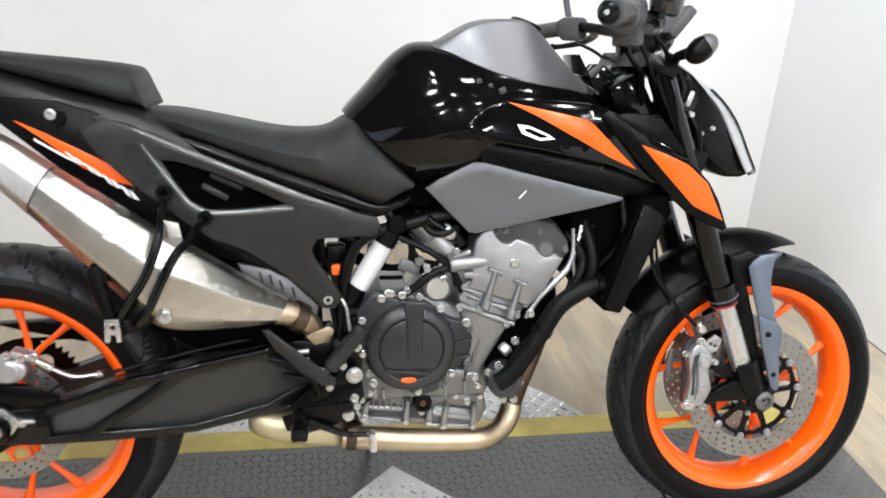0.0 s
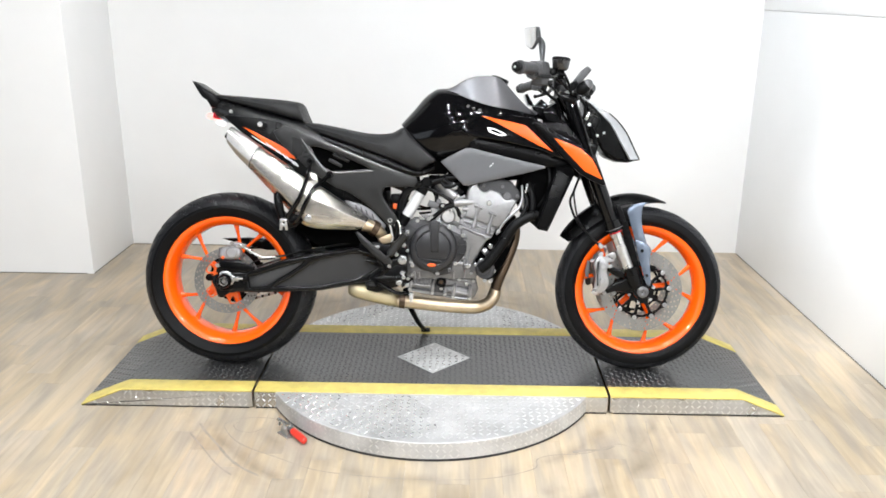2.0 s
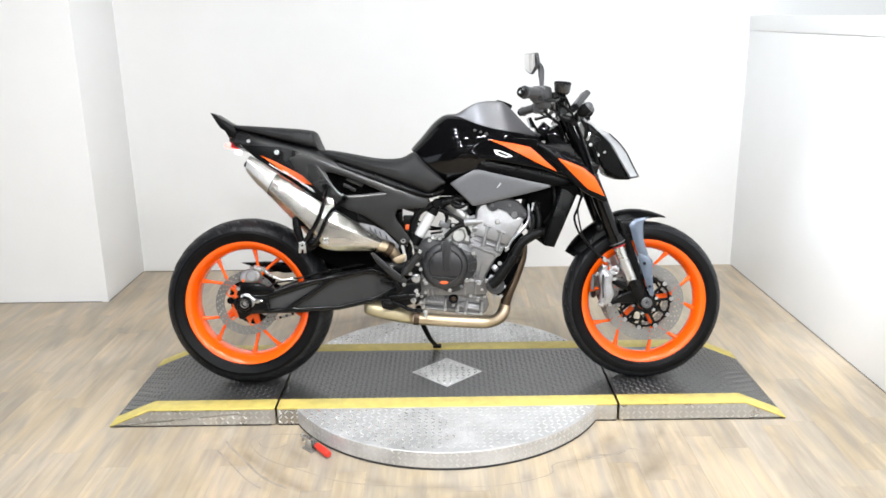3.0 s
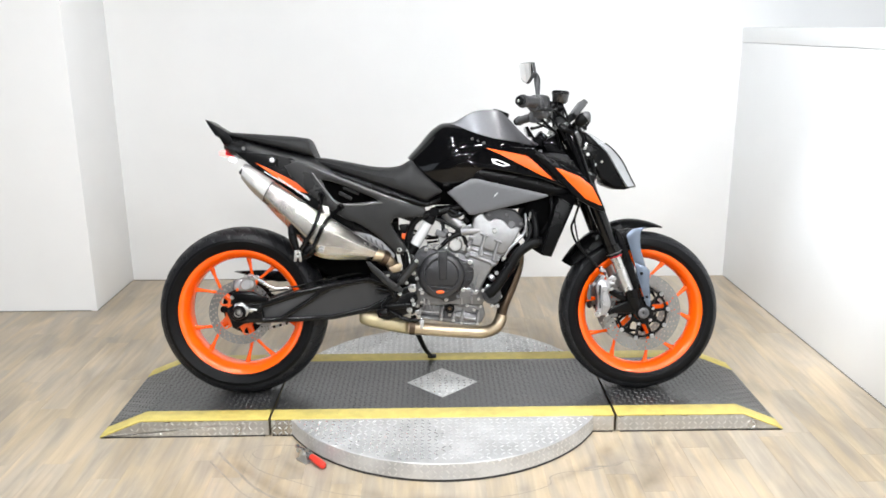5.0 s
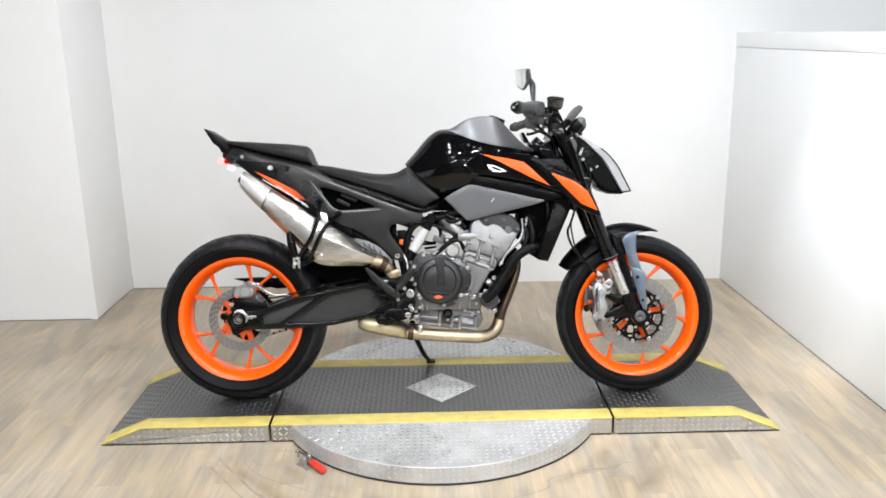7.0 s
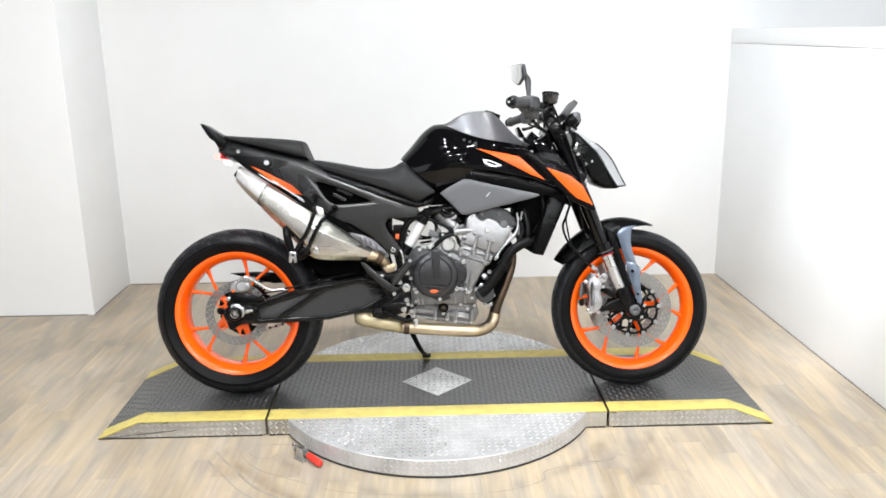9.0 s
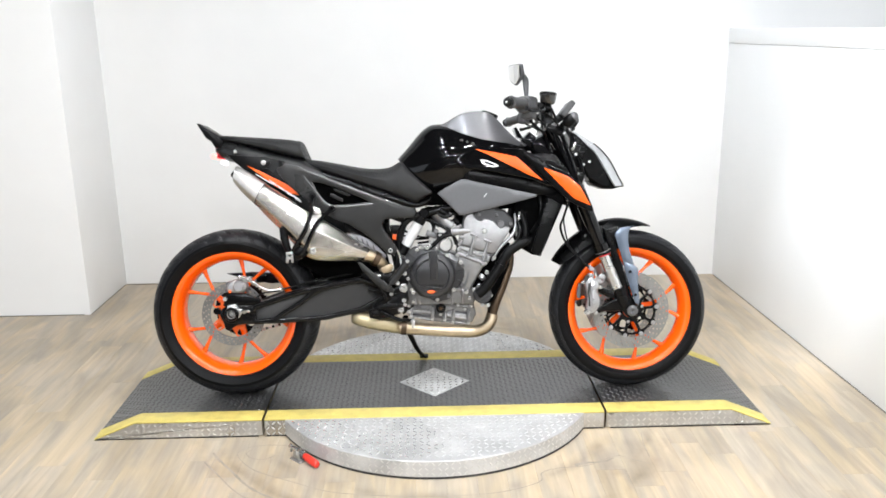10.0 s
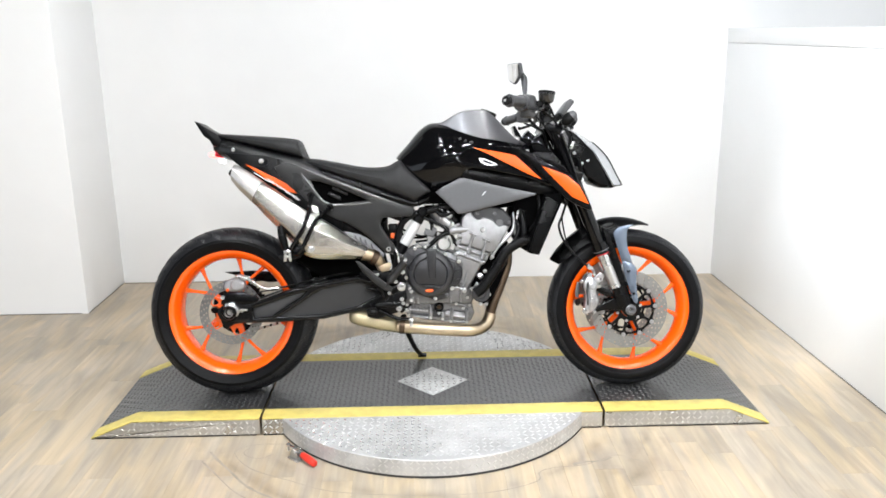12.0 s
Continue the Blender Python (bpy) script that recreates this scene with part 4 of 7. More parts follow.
part("red_cap", cyl((-0.744, -0.117, 0.404), (-0.744, -0.106, 0.404), 0.0055), M_ORPLAS, cal, "small orange cap")
for x, z in ((-0.764, 0.376), (-0.690, 0.446), (-0.668, 0.448), (-0.712, 0.452)):
    part("bolt", bolt(x, -0.113, z, 0.0062, 0.006), M_STEEL, cal)
hose = part("brake_hose", tube([(-0.560, -0.100, 0.408), (-0.530, -0.098, 0.412), (-0.45, -0.092, 0.430), (-0.30, -0.075, 0.456), (-0.20, -0.07, 0.45)], 0.0036, 8, smooth=5), M_HOSE, bike, "black rear brake hose")
part("hose_end", join(cyl((-0.676, -0.105, 0.446), (-0.640, -0.104, 0.422), 0.0075), tube([(-0.642, -0.104, 0.423), (-0.618, -0.103, 0.410), (-0.600, -0.102, 0.405), (-0.556, -0.100, 0.409)], 0.0040, 8, smooth=4), cyl((-0.570, -0.101, 0.406), (-0.556, -0.100, 0.409), 0.0065)), M_STEEL, hose, "bright hose fitting")
part("sensor_wire", tube([(-0.652, -0.104, 0.376), (-0.630, -0.108, 0.392), (-0.605, -0.108, 0.398), (-0.560, -0.104, 0.402)], 0.0026, 8, smooth=4), M_HOSE, bike)
part("chain_guard", plate([(-0.800, 0.452), (-0.700, 0.456), (-0.593, 0.450), (-0.450, 0.462), (-0.320, 0.480), (-0.320, 0.440), (-0.576, 0.412), (-0.631, 0.410), (-0.745, 0.436)], 0.072, 0.100, 0.004), M_PLASTIC, bike, "black chain guard")
chain_path = [(RX + 0.102 * math.cos(a), 0.081, RZ + 0.102 * math.sin(a)) for a in np.linspace(radians(84), radians(276), 16)] + [(-0.14, 0.081, 0.368)] + [(-0.115 + 0.034 * math.cos(a), 0.081, 0.402 + 0.034 * math.sin(a)) for a in np.linspace(radians(-80), radians(80), 6)]
ch = part("chain", tube(chain_path, 0.0042, 6, closed=True), M_BLACK, bike, "dark steel drive chain")
run_a, run_b = Vector((RX + 0.012, 0.081, RZ - 0.1015)), Vector((-0.14, 0.081, 0.368))
run_n = int((run_b - run_a).length / 0.0127)
tilt = math.degrees(math.atan2(run_b.z - run_a.z, run_b.x - run_a.x))
for k in range(run_n):
    part("link", box(run_a.lerp(run_b, (k + 0.5) / run_n), (0.0150, 0.016 if k % 2 else 0.011, 0.0105 if k % 2 else 0.0085), 0.0015, (0, -tilt, 0)), M_STEEL if k % 2 else M_BLACK, ch)
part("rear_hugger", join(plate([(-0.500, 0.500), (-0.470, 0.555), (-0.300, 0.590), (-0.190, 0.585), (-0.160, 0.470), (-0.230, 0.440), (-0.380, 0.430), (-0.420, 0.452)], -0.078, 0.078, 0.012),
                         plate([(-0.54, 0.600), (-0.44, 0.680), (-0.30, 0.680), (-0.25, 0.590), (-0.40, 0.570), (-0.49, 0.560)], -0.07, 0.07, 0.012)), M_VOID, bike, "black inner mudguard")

# -- subframe, seats and tail --
part("frame", join(*[tube(p, 0.0125, 12, smooth=4) for s in (-1, 1) for p in (
    [(0.455, s * 0.035, 0.93), (0.34, s * 0.085, 0.80), (0.18, s * 0.095, 0.725), (0.00, s * 0.095, 0.680), (-0.10, s * 0.095, 0.640), (-0.128, s * 0.092, 0.50), (-0.125, s * 0.09, 0.39)],
    [(0.46, s * 0.035, 0.86), (0.40, s * 0.09, 0.72), (0.30, s * 0.10, 0.64)],
    [(-0.10, s * 0.095, 0.655), (-0.32, s * 0.085, 0.735), (-0.60, s * 0.06, 0.862), (-0.72, s * 0.045, 0.905)],
    [(-0.13, s * 0.092, 0.54), (-0.28, s * 0.085, 0.655), (-0.46, s * 0.07, 0.785)])]), M_BLACK, bike, "black tubular steel frame")


def body(stations, n=36, power=2.6):
    """A body along x: rows of x, top, bottom, half width, and how much the top narrows."""
    rings = []
    for x, zt, zb, w, pinch in stations:
        ring = []
        mid, hh = (zt + zb) / 2, (zt - zb) / 2
        for q in ellipse((0, 0, 0), (w, 0, 0), (0, hh, 0), n, power):
            u = q.y / max(hh, 1e-6)
            ring.append((x, q.x * (1 - pinch * max(u, 0) ** 1.6), mid + q.y))
        rings.append(ring)
    return loft(rings)


seat = body(spline([(-0.485, 0.872, 0.866, 0.060, 0.2), (-0.470, 0.878, 0.860, 0.078, 0.2), (-0.421, 0.876, 0.840, 0.096, 0.25), (-0.344, 0.862, 0.814, 0.118, 0.3), (-0.241, 0.843, 0.778, 0.132, 0.35),
                    (-0.164, 0.845, 0.750, 0.132, 0.4), (-0.116, 0.866, 0.730, 0.135, 0.22), (-0.090, 0.842, 0.720, 0.132, 0.10), (-0.060, 0.812, 0.712, 0.130, 0.04), (-0.030, 0.782, 0.731, 0.129, 0.02), (-0.008, 0.760, 0.744, 0.128, 0.02), (-0.003, 0.755, 0.750, 0.126, 0.02)], 4), power=6.0)
base = body(spline([(-0.480, 0.862, 0.850, 0.070, 0.1), (-0.421, 0.852, 0.822, 0.096, 0.1), (-0.344, 0.832, 0.790, 0.110, 0.1), (-0.241, 0.798, 0.750, 0.120, 0.1),
                    (-0.164, 0.770, 0.722, 0.119, 0.1), (-0.112, 0.750, 0.706, 0.117, 0.1), (-0.060, 0.728, 0.696, 0.112, 0.1), (-0.020, 0.735, 0.706, 0.108, 0.1), (0.000, 0.742, 0.722, 0.104, 0.1)], 4), power=5.0)
part("seat_base", base, M_BLACK, bike, "gloss black seat base edge")
part("rider_seat", moved(seat, Matrix.Translation((0.008, 0, 0.004))), M_SEAT, bike, "black textured rider seat")
rear = body(spline([(-0.785, 0.980, 0.970, 0.040, 0.1), (-0.765, 0.979, 0.962, 0.056, 0.2), (-0.645, 0.970, 0.930, 0.084, 0.3), (-0.545, 0.962, 0.904, 0.098, 0.3), (-0.498, 0.956, 0.890, 0.100, 0.3), (-0.480, 0.950, 0.887, 0.098, 0.25), (-0.470, 0.925, 0.886, 0.096, 0.2), (-0.458, 0.892, 0.884, 0.092, 0.1)], 4), power=4.2)
part("pillion_seat", rear, M_SEAT, bike, "black pillion seat pad")
cowl = body(spline([(-0.796, 0.938, 0.915, 0.040, 0.2), (-0.765, 0.966, 0.888, 0.062, 0.3), (-0.680, 0.944, 0.868, 0.090, 0.3), (-0.580, 0.916, 0.846, 0.100, 0.3), (-0.480, 0.892, 0.822, 0.110, 0.3), (-0.420, 0.868, 0.800, 0.110, 0.3), (-0.36, 0.83, 0.775, 0.108, 0.3)], 4), power=3.0)
part("tail_cowl", cowl, M_TAILG, bike, "satin black tail cowl")
fin = [(-0.858, 1.024), (-0.846, 1.021), (-0.812, 0.998), (-0.778, 0.977), (-0.760, 0.955), (-0.772, 0.930), (-0.792, 0.932), (-0.806, 0.956), (-0.824, 0.968), (-0.842, 0.996)]
part("tail_fin", plate(fin, -0.062, 0.062, 0.006), M_PLASTIC, bike, "black upswept tail fin")
tl = part("tail_light", box((-0.795, 0, 0.900), (0.036, 0.085, 0.016), 0.005, (0, 12, 0)), M_TAILL, bike, "lit red tail light")
part("housing", box((-0.772, 0, 0.903), (0.036, 0.095, 0.024), 0.006, (0, 12, 0)), M_REDANO, tl)
part("plate_lamp", box((-0.768, -0.02, 0.878), (0.022, 0.03, 0.014), 0.004, (0, 20, 0)), M_PLATEL, tl, "lit white lamp")
part("tail_bolt", bolt(-0.712, -0.090, 0.917, 0.006), M_STEEL, bike)
part("tail_bolt", bolt(-0.606, -0.112, 0.874, 0.0078, 0.006), M_STEEL, bike)
part("tail_bushing", cyl((-0.597, -0.110, 0.869), (-0.597, -0.090, 0.869), 0.014), M_PLASTIC, bike)

# grey moulded side panel with its open window, raised rails and orange flash
panel = [(-0.478, 0.858), (-0.408, 0.826), (-0.300, 0.784), (-0.206, 0.746), (-0.120, 0.712), (-0.062, 0.697), (-0.055, 0.680), (-0.067, 0.663), (-0.120, 0.662), (-0.168, 0.660), (-0.180, 0.640), (-0.172, 0.620),
         (-0.124, 0.548), (-0.138, 0.528), (-0.159, 0.528), (-0.186, 0.556), (-0.235, 0.602), (-0.293, 0.640), (-0.350, 0.662), (-0.395, 0.690), (-0.437, 0.722), (-0.500, 0.775), (-0.540, 0.815), (-0.560, 0.850), (-0.520, 0.868)]
window = [(-0.432, 0.800), (-0.400, 0.796), (-0.341, 0.777), (-0.260, 0.742), (-0.222, 0.724), (-0.300, 0.716), (-0.358, 0.714), (-0.386, 0.728)]
flare = lambda s: (lambda x, z: s * (0.014 * max(0.0, 1 - abs(x + 0.25) / 0.25) - 0.05 * max(0.0, (0.66 - z))))
under = [(-0.745, 0.905), (-0.600, 0.895), (-0.480, 0.862), (-0.420, 0.770), (-0.360, 0.690), (-0.200, 0.640), (-0.185, 0.570), (-0.240, 0.585), (-0.300, 0.612), (-0.400, 0.640), (-0.440, 0.668), (-0.560, 0.745), (-0.640, 0.815)]
for s in (-1, 1):
    sp = part("side_panel", plate(panel, s * 0.108, s * 0.122, 0.003, [window], taper=flare(s)), M_TAILG, bike, "dark grey moulded side panel with an open window")
    part("rail", tube([(-0.475, s * 0.120, 0.852), (-0.407, s * 0.124, 0.822), (-0.300, s * 0.132, 0.779), (-0.206, s * 0.132, 0.741), (-0.110, s * 0.122, 0.708)], [0.004, 0.0065, 0.0065, 0.0065, 0.003], 10, smooth=4), M_RAIL, sp)
    part("rail", tube([(-0.462, s * 0.122, 0.826), (-0.409, s * 0.126, 0.752), (-0.378, s * 0.128, 0.718), (-0.333, s * 0.131, 0.708), (-0.210, s * 0.134, 0.716)], [0.003, 0.0055, 0.006, 0.0055, 0.004], 10, smooth=4), M_RAIL, sp)
    part("window_louvre", join(box((-0.345, s * 0.106, 0.742), (0.05, 0.01, 0.012), 0.002, (0, 28, 0)), box((-0.325, s * 0.106, 0.760), (0.06, 0.01, 0.010), 0.002, (0, 24, 0))), M_TAILG, sp)
    # black plate behind the window, in place of the dark interior
    part("window_backing", box((-0.335, s * 0.098, 0.752), (0.27, 0.004, 0.115), 0.001, (0, 22, 0)), M_VOID, sp)
    lp = part("under_panel", plate(under, s * 0.088, s * 0.104, 0.003), M_PLASTIC, bike, "black lower tail panel with an orange flash")
    part("orange_flash", plate([(-0.668, 0.864), (-0.625, 0.845), (-0.590, 0.827), (-0.550, 0.807), (-0.514, 0.788), (-0.495, 0.770), (-0.481, 0.752), (-0.520, 0.762), (-0.565, 0.786), (-0.624, 0.832)], s * 0.1035, s * 0.1055, 0.0005), M_ODECAL, lp, "orange decal")
    bars = []
    for i in range(4):
        x, z, w, h = -0.590 + i * 0.0285, 0.813 - i * 0.0193, 0.022, 0.0135 + 0.0012 * i
        bars.append(plate([(x, z), (x + w * 0.42, z - w * 0.28), (x + w * 0.42 + 0.010, z - w * 0.28 - h), (x + 0.010, z - h)], s * 0.1035, s * 0.1068, 0.0004))
        bars.append(plate([(x + w * 0.58, z - w * 0.38), (x + w, z - w * 0.66), (x + w + 0.010, z - w * 0.66 - h * 0.8), (x + w * 0.58 + 0.010, z - w * 0.38 - h)], s * 0.1035, s * 0.1068, 0.0004))
    bars.append(plate([(-0.637, 0.834), (-0.590, 0.805), (-0.562, 0.787), (-0.588, 0.800), (-0.636, 0.829)], s * 0.1035, s * 0.1065, 0.0004))
    part("decal_bars", join(*bars), M_WHITE, lp, "unreadable silver lettering")
    part("bolt", bolt(-0.151, -0.122 if s < 0 else 0.13, 0.545, 0.009), M_STEEL, sp)
    part("bolt", bolt(-0.077, -0.117 if s < 0 else 0.13, 0.678, 0.009), M_STEEL, sp)

# -- exhaust --
def octagon(c, u, v, cut=0.46, soft=0.10):
    """An eight-sided ring with rounded corners."""
    c, u, v = Vector(c), Vector(u), Vector(v)
    corners = [(1, cut), (cut, 1), (-cut, 1), (-1, cut), (-1, -cut), (-cut, -1), (cut, -1), (1, -cut)]
    out = []
    for i, q in enumerate(corners):
        q, p, n = Vector(q), Vector(corners[i - 1]), Vector(corners[(i + 1) % 8])
        for w in (q.lerp(p, soft * 1.6), q.lerp(p, soft * 0.5).lerp(q.lerp(n, soft * 0.5), 0.25), q.lerp(p, soft * 0.5).lerp(q.lerp(n, soft * 0.5), 0.75), q.lerp(n, soft * 1.6)):
            out.append(c + u * w.x + v * w.y)
    return out


def silencer():
    rows = [((-0.684, 0.858), (-0.696, 0.806), -0.190, 0.036), ((-0.640, 0.832), (-0.664, 0.766), -0.190, 0.043), ((-0.587, 0.795), (-0.624, 0.726), -0.189, 0.048), ((-0.548, 0.768), (-0.576, 0.674), -0.188, 0.052), ((-0.510, 0.742), (-0.520, 0.616), -0.186, 0.055), ((-0.428, 0.684), (-0.452, 0.540), -0.180, 0.058),
            ((-0.372, 0.651), (-0.400, 0.518), -0.172, 0.056), ((-0.288, 0.594), (-0.310, 0.514), -0.158, 0.045), ((-0.222, 0.552), (-0.248, 0.512), -0.142, 0.028)]
    rows = spline([(a[0], a[1], b[0], b[1], y, w) for a, b, y, w in rows], 5)
    rings = []
    for ax_, az_, bx_, bz_, y, w in rows:
        c, v = Vector(((ax_ + bx_) / 2, y, (az_ + bz_) / 2)), Vector(((ax_ - bx_) / 2, 0, (az_ - bz_) / 2))
        rings.append(octagon(c, (0, w, 0), v))
    return rings


rings = silencer()
ex = part("silencer", loft(rings), M_INOX, bike, "brushed stainless silencer")
cut = 4
grow = lambda ring, k: [sum((Vector(p) for p in ring), Vector()) / len(ring) + (Vector(p) - sum((Vector(q) for q in ring), Vector()) / len(ring)) * k for p in ring]
part("end_cap", loft([grow(rings[0], 0.80), grow(rings[0], 0.99), grow(rings[0], 1.025)] + [grow(r, 1.03) for r in rings[1:11]] + [grow(rings[10], 0.99)]), M_INOXB, ex, "brushed end cap", smooth=24)
seam = [Vector(p).lerp(Vector(q), 0.22) for p, q in zip(rings[10], rings[11])]
part("cap_seam", loft([grow(rings[10], 1.002), grow(rings[10], 1.020), grow(seam, 1.014), grow(seam, 0.998)]), M_COVER, ex, "dark seam line")
part("outlet", tube([(-0.698, -0.190, 0.838), (-0.690, -0.190, 0.832), (-0.66, -0.19, 0.808)], [0.016, 0.018, 0.018], 20), M_BLACK, ex)
part("bolt", bolt(-0.419, -0.236, 0.556, 0.010), M_STEEL, ex)
part("joint_pipe", tube([(-0.245, -0.142, 0.530), (-0.215, -0.135, 0.522), (-0.188, -0.122, 0.502), (-0.176, -0.095, 0.470), (-0.185, -0.050, 0.420), (-0.20, -0.01, 0.34)], [0.0225, 0.0220, 0.0205, 0.0195, 0.020, 0.026], 20, smooth=4), M_GOLD, bike, "heat-stained joint pipe")
shield = part("pipe_shield", plate([(-0.312, 0.612), (-0.258, 0.600), (-0.219, 0.580), (-0.168, 0.527), (-0.174, 0.500), (-0.226, 0.545), (-0.295, 0.572)], -0.106, -0.098, 0.002), M_CASE, bike, "slotted steel pipe shield")
# slots laid on as dark plates, in place of the shade in real openings
for x, z in ((-0.272, 0.586), (-0.254, 0.580), (-0.236, 0.570), (-0.214, 0.556)):
    part("slot", plate([(x - 0.004, z + 0.010), (x + 0.001, z + 0.009), (x + 0.006, z - 0.010), (x + 0.001, z - 0.009)], -0.1085, -0.1055, 0.0006), M_SEAM, shield)
part("pipe_clamp", tube([(-0.214, -0.135, 0.521), (-0.196, -0.129, 0.511)], 0.0285, 20), M_BRONZE, bike)
part("header_pipe", join(*[tube([(0.266, y, 0.545), (0.292, y, 0.525), (0.292, y, 0.470), (0.268, y - 0.01, 0.400), (0.240, y - 0.02, 0.335), (0.226, -0.030 + (y - 0.015) * 0.3, 0.292)], [0.0180] * 6, 20, smooth=5) for y in (-0.020, 0.055)]), M_BRONZE, bike, "burnt exhaust headers")
part("exhaust_pipe", tube([(0.227, -0.030, 0.300), (0.222, -0.036, 0.270), (0.205, -0.050, 0.246), (0.176, -0.066, 0.234), (0.135, -0.080, 0.231), (0.03, -0.084, 0.238), (-0.125, -0.080, 0.251)], [0.0200, 0.0230, 0.0230, 0.0230, 0.0230, 0.0230, 0.0230], 24, smooth=5), M_GOLD, bike, "heat-tinted exhaust pipe")
part("header_clamp", tube([(-0.098, -0.078, 0.254), (-0.118, -0.078, 0.256)], 0.031, 20), M_BRONZE, bike)
pm = [ellipse((x, -0.035, z), (0, w, 0), (0, 0, h), 28, 2.8) for x, z, w, h in spline([(-0.115, 0.248, 0.03, 0.026), (-0.135, 0.256, 0.06, 0.031), (-0.19, 0.270, 0.075, 0.034), (-0.26, 0.284, 0.075, 0.032), (-0.295, 0.290, 0.06, 0.026), (-0.305, 0.290, 0.04, 0.02)], 3)]
part("collector_box", loft(pm), M_STRAW, bike, "golden exhaust collector box")
loop = lambda pts: tube(pts, 0.0075, 10, smooth=5)
br = part("exhaust_bracket", join(loop([(-0.428, -0.128, 0.742), (-0.424, -0.190, 0.712), (-0.424, -0.240, 0.680), (-0.445, -0.250, 0.624), (-0.478, -0.246, 0.575), (-0.492, -0.225, 0.548)]),
                                  loop([(-0.362, -0.128, 0.700), (-0.380, -0.190, 0.678), (-0.400, -0.240, 0.655), (-0.424, -0.250, 0.607), (-0.450, -0.246, 0.556), (-0.470, -0.225, 0.540), (-0.492, -0.222, 0.546)])), M_GLOSS, bike, "black tubular pillion peg bracket")
part("eyelet", revolve([(0.007, -0.140), (0.013, -0.140), (0.013, -0.120), (0.007, -0.120)], -0.428, 0.745, 20), M_BLACK, br)
part("eyelet", revolve([(0.007, -0.140), (0.013, -0.140), (0.013, -0.120), (0.007, -0.120)], -0.360, 0.701, 20), M_BLACK, br)
part("strap", plate([(-0.418, 0.712), (-0.394, 0.706), (-0.388, 0.676), (-0.405, 0.640), (-0.428, 0.640), (-0.430, 0.684)], -0.206, -0.196, 0.003), M_INOX, br, "steel silencer strap")
part("peg_mount", plate([(-0.517, 0.552), (-0.483, 0.572), (-0.444, 0.568), (-0.438, 0.545), (-0.464, 0.526), (-0.500, 0.518)], -0.226, -0.214, 0.004), M_BLACK, br)
peg = part("pillion_peg", join(tube([(-0.524, -0.226, 0.640), (-0.518, -0.228, 0.600), (-0.506, -0.230, 0.556)], [0.012, 0.0145, 0.012], 12, smooth=3), box((-0.498, -0.226, 0.548), (0.026, 0.026, 0.018), 0.004)), M_PLASTIC, bike, "folded black pillion peg")
part("hinge", plate([(-0.514, 0.516), (-0.512, 0.555), (-0.489, 0.555), (-0.487, 0.516), (-0.495, 0.516), (-0.496, 0.528), (-0.504, 0.528), (-0.505, 0.516)], -0.243, -0.232, 0.0015, [circle(-0.500, 0.541, 0.004, 10)]), M_STEEL, peg, "bright steel peg hinge")

# -- tank and bodywork --
TANK = spline([(-0.121, 0.880, 0.735, 0.110, 0.02), (-0.112, 0.892, 0.735, 0.118, 0.08), (-0.078, 0.929, 0.738, 0.136, 0.22), (-0.040, 0.974, 0.745, 0.148, 0.32), (-0.012, 0.997, 0.752, 0.152, 0.36), (0.012, 1.008, 0.760, 0.153, 0.37), (0.050, 1.010, 0.770, 0.152, 0.36), (0.090, 1.008, 0.775, 0.150, 0.36),
               (0.135, 1.014, 0.780, 0.150, 0.36), (0.205, 1.014, 0.780, 0.150, 0.36), (0.245, 1.000, 0.778, 0.147, 0.35), (0.291, 0.968, 0.772, 0.139, 0.31), (0.330, 0.938, 0.768, 0.127, 0.25), (0.362, 0.920, 0.765, 0.112, 0.2)], 4)
slope = lambda x: max(0.0, min(1.0, (0.20 - x) / 0.32)) * 0.99


def fuel_tank():
    """The tank's sections lean forwards at their foot, so that it ends in a straight slanting edge against the seat."""
    rings = []
    for x, zt, zb, w, pinch in TANK:
        ring, mid_, hh = [], (zt + zb) / 2, (zt - zb) / 2
        for q in ellipse((0, 0, 0), (w, 0, 0), (0, hh, 0), 64, 2.35):
            u = q.y / hh
            ring.append((x + slope(x) * (hh - q.y), q.x * (1 - pinch * max(u, 0) ** 1.6), mid_ + q.y))
        rings.append(ring)
    return loft(rings)


part("fuel_tank", fuel_tank(), M_GLOSS, bike, "gloss black fuel tank", smooth=60)


def tank_half(x, z):
    """Half the tank's width at height z."""
    x0 = x
    for _ in range(12):
        x0 = 0.5 * x0 + 0.5 * max(-0.12, x - slope(x0) * max(0.0, interp(x0, TANK)[0] - z))
    zt, zb, w, pinch = interp(x0, TANK)
    mid_, hh = (zt + zb) / 2, (zt - zb) / 2
    u = max(-0.98, min(0.98, (z - mid_) / hh))
    return w * (1 - abs(u) ** 2.35) ** (1 / 2.35) * (1 - pinch * max(u, 0) ** 1.6)


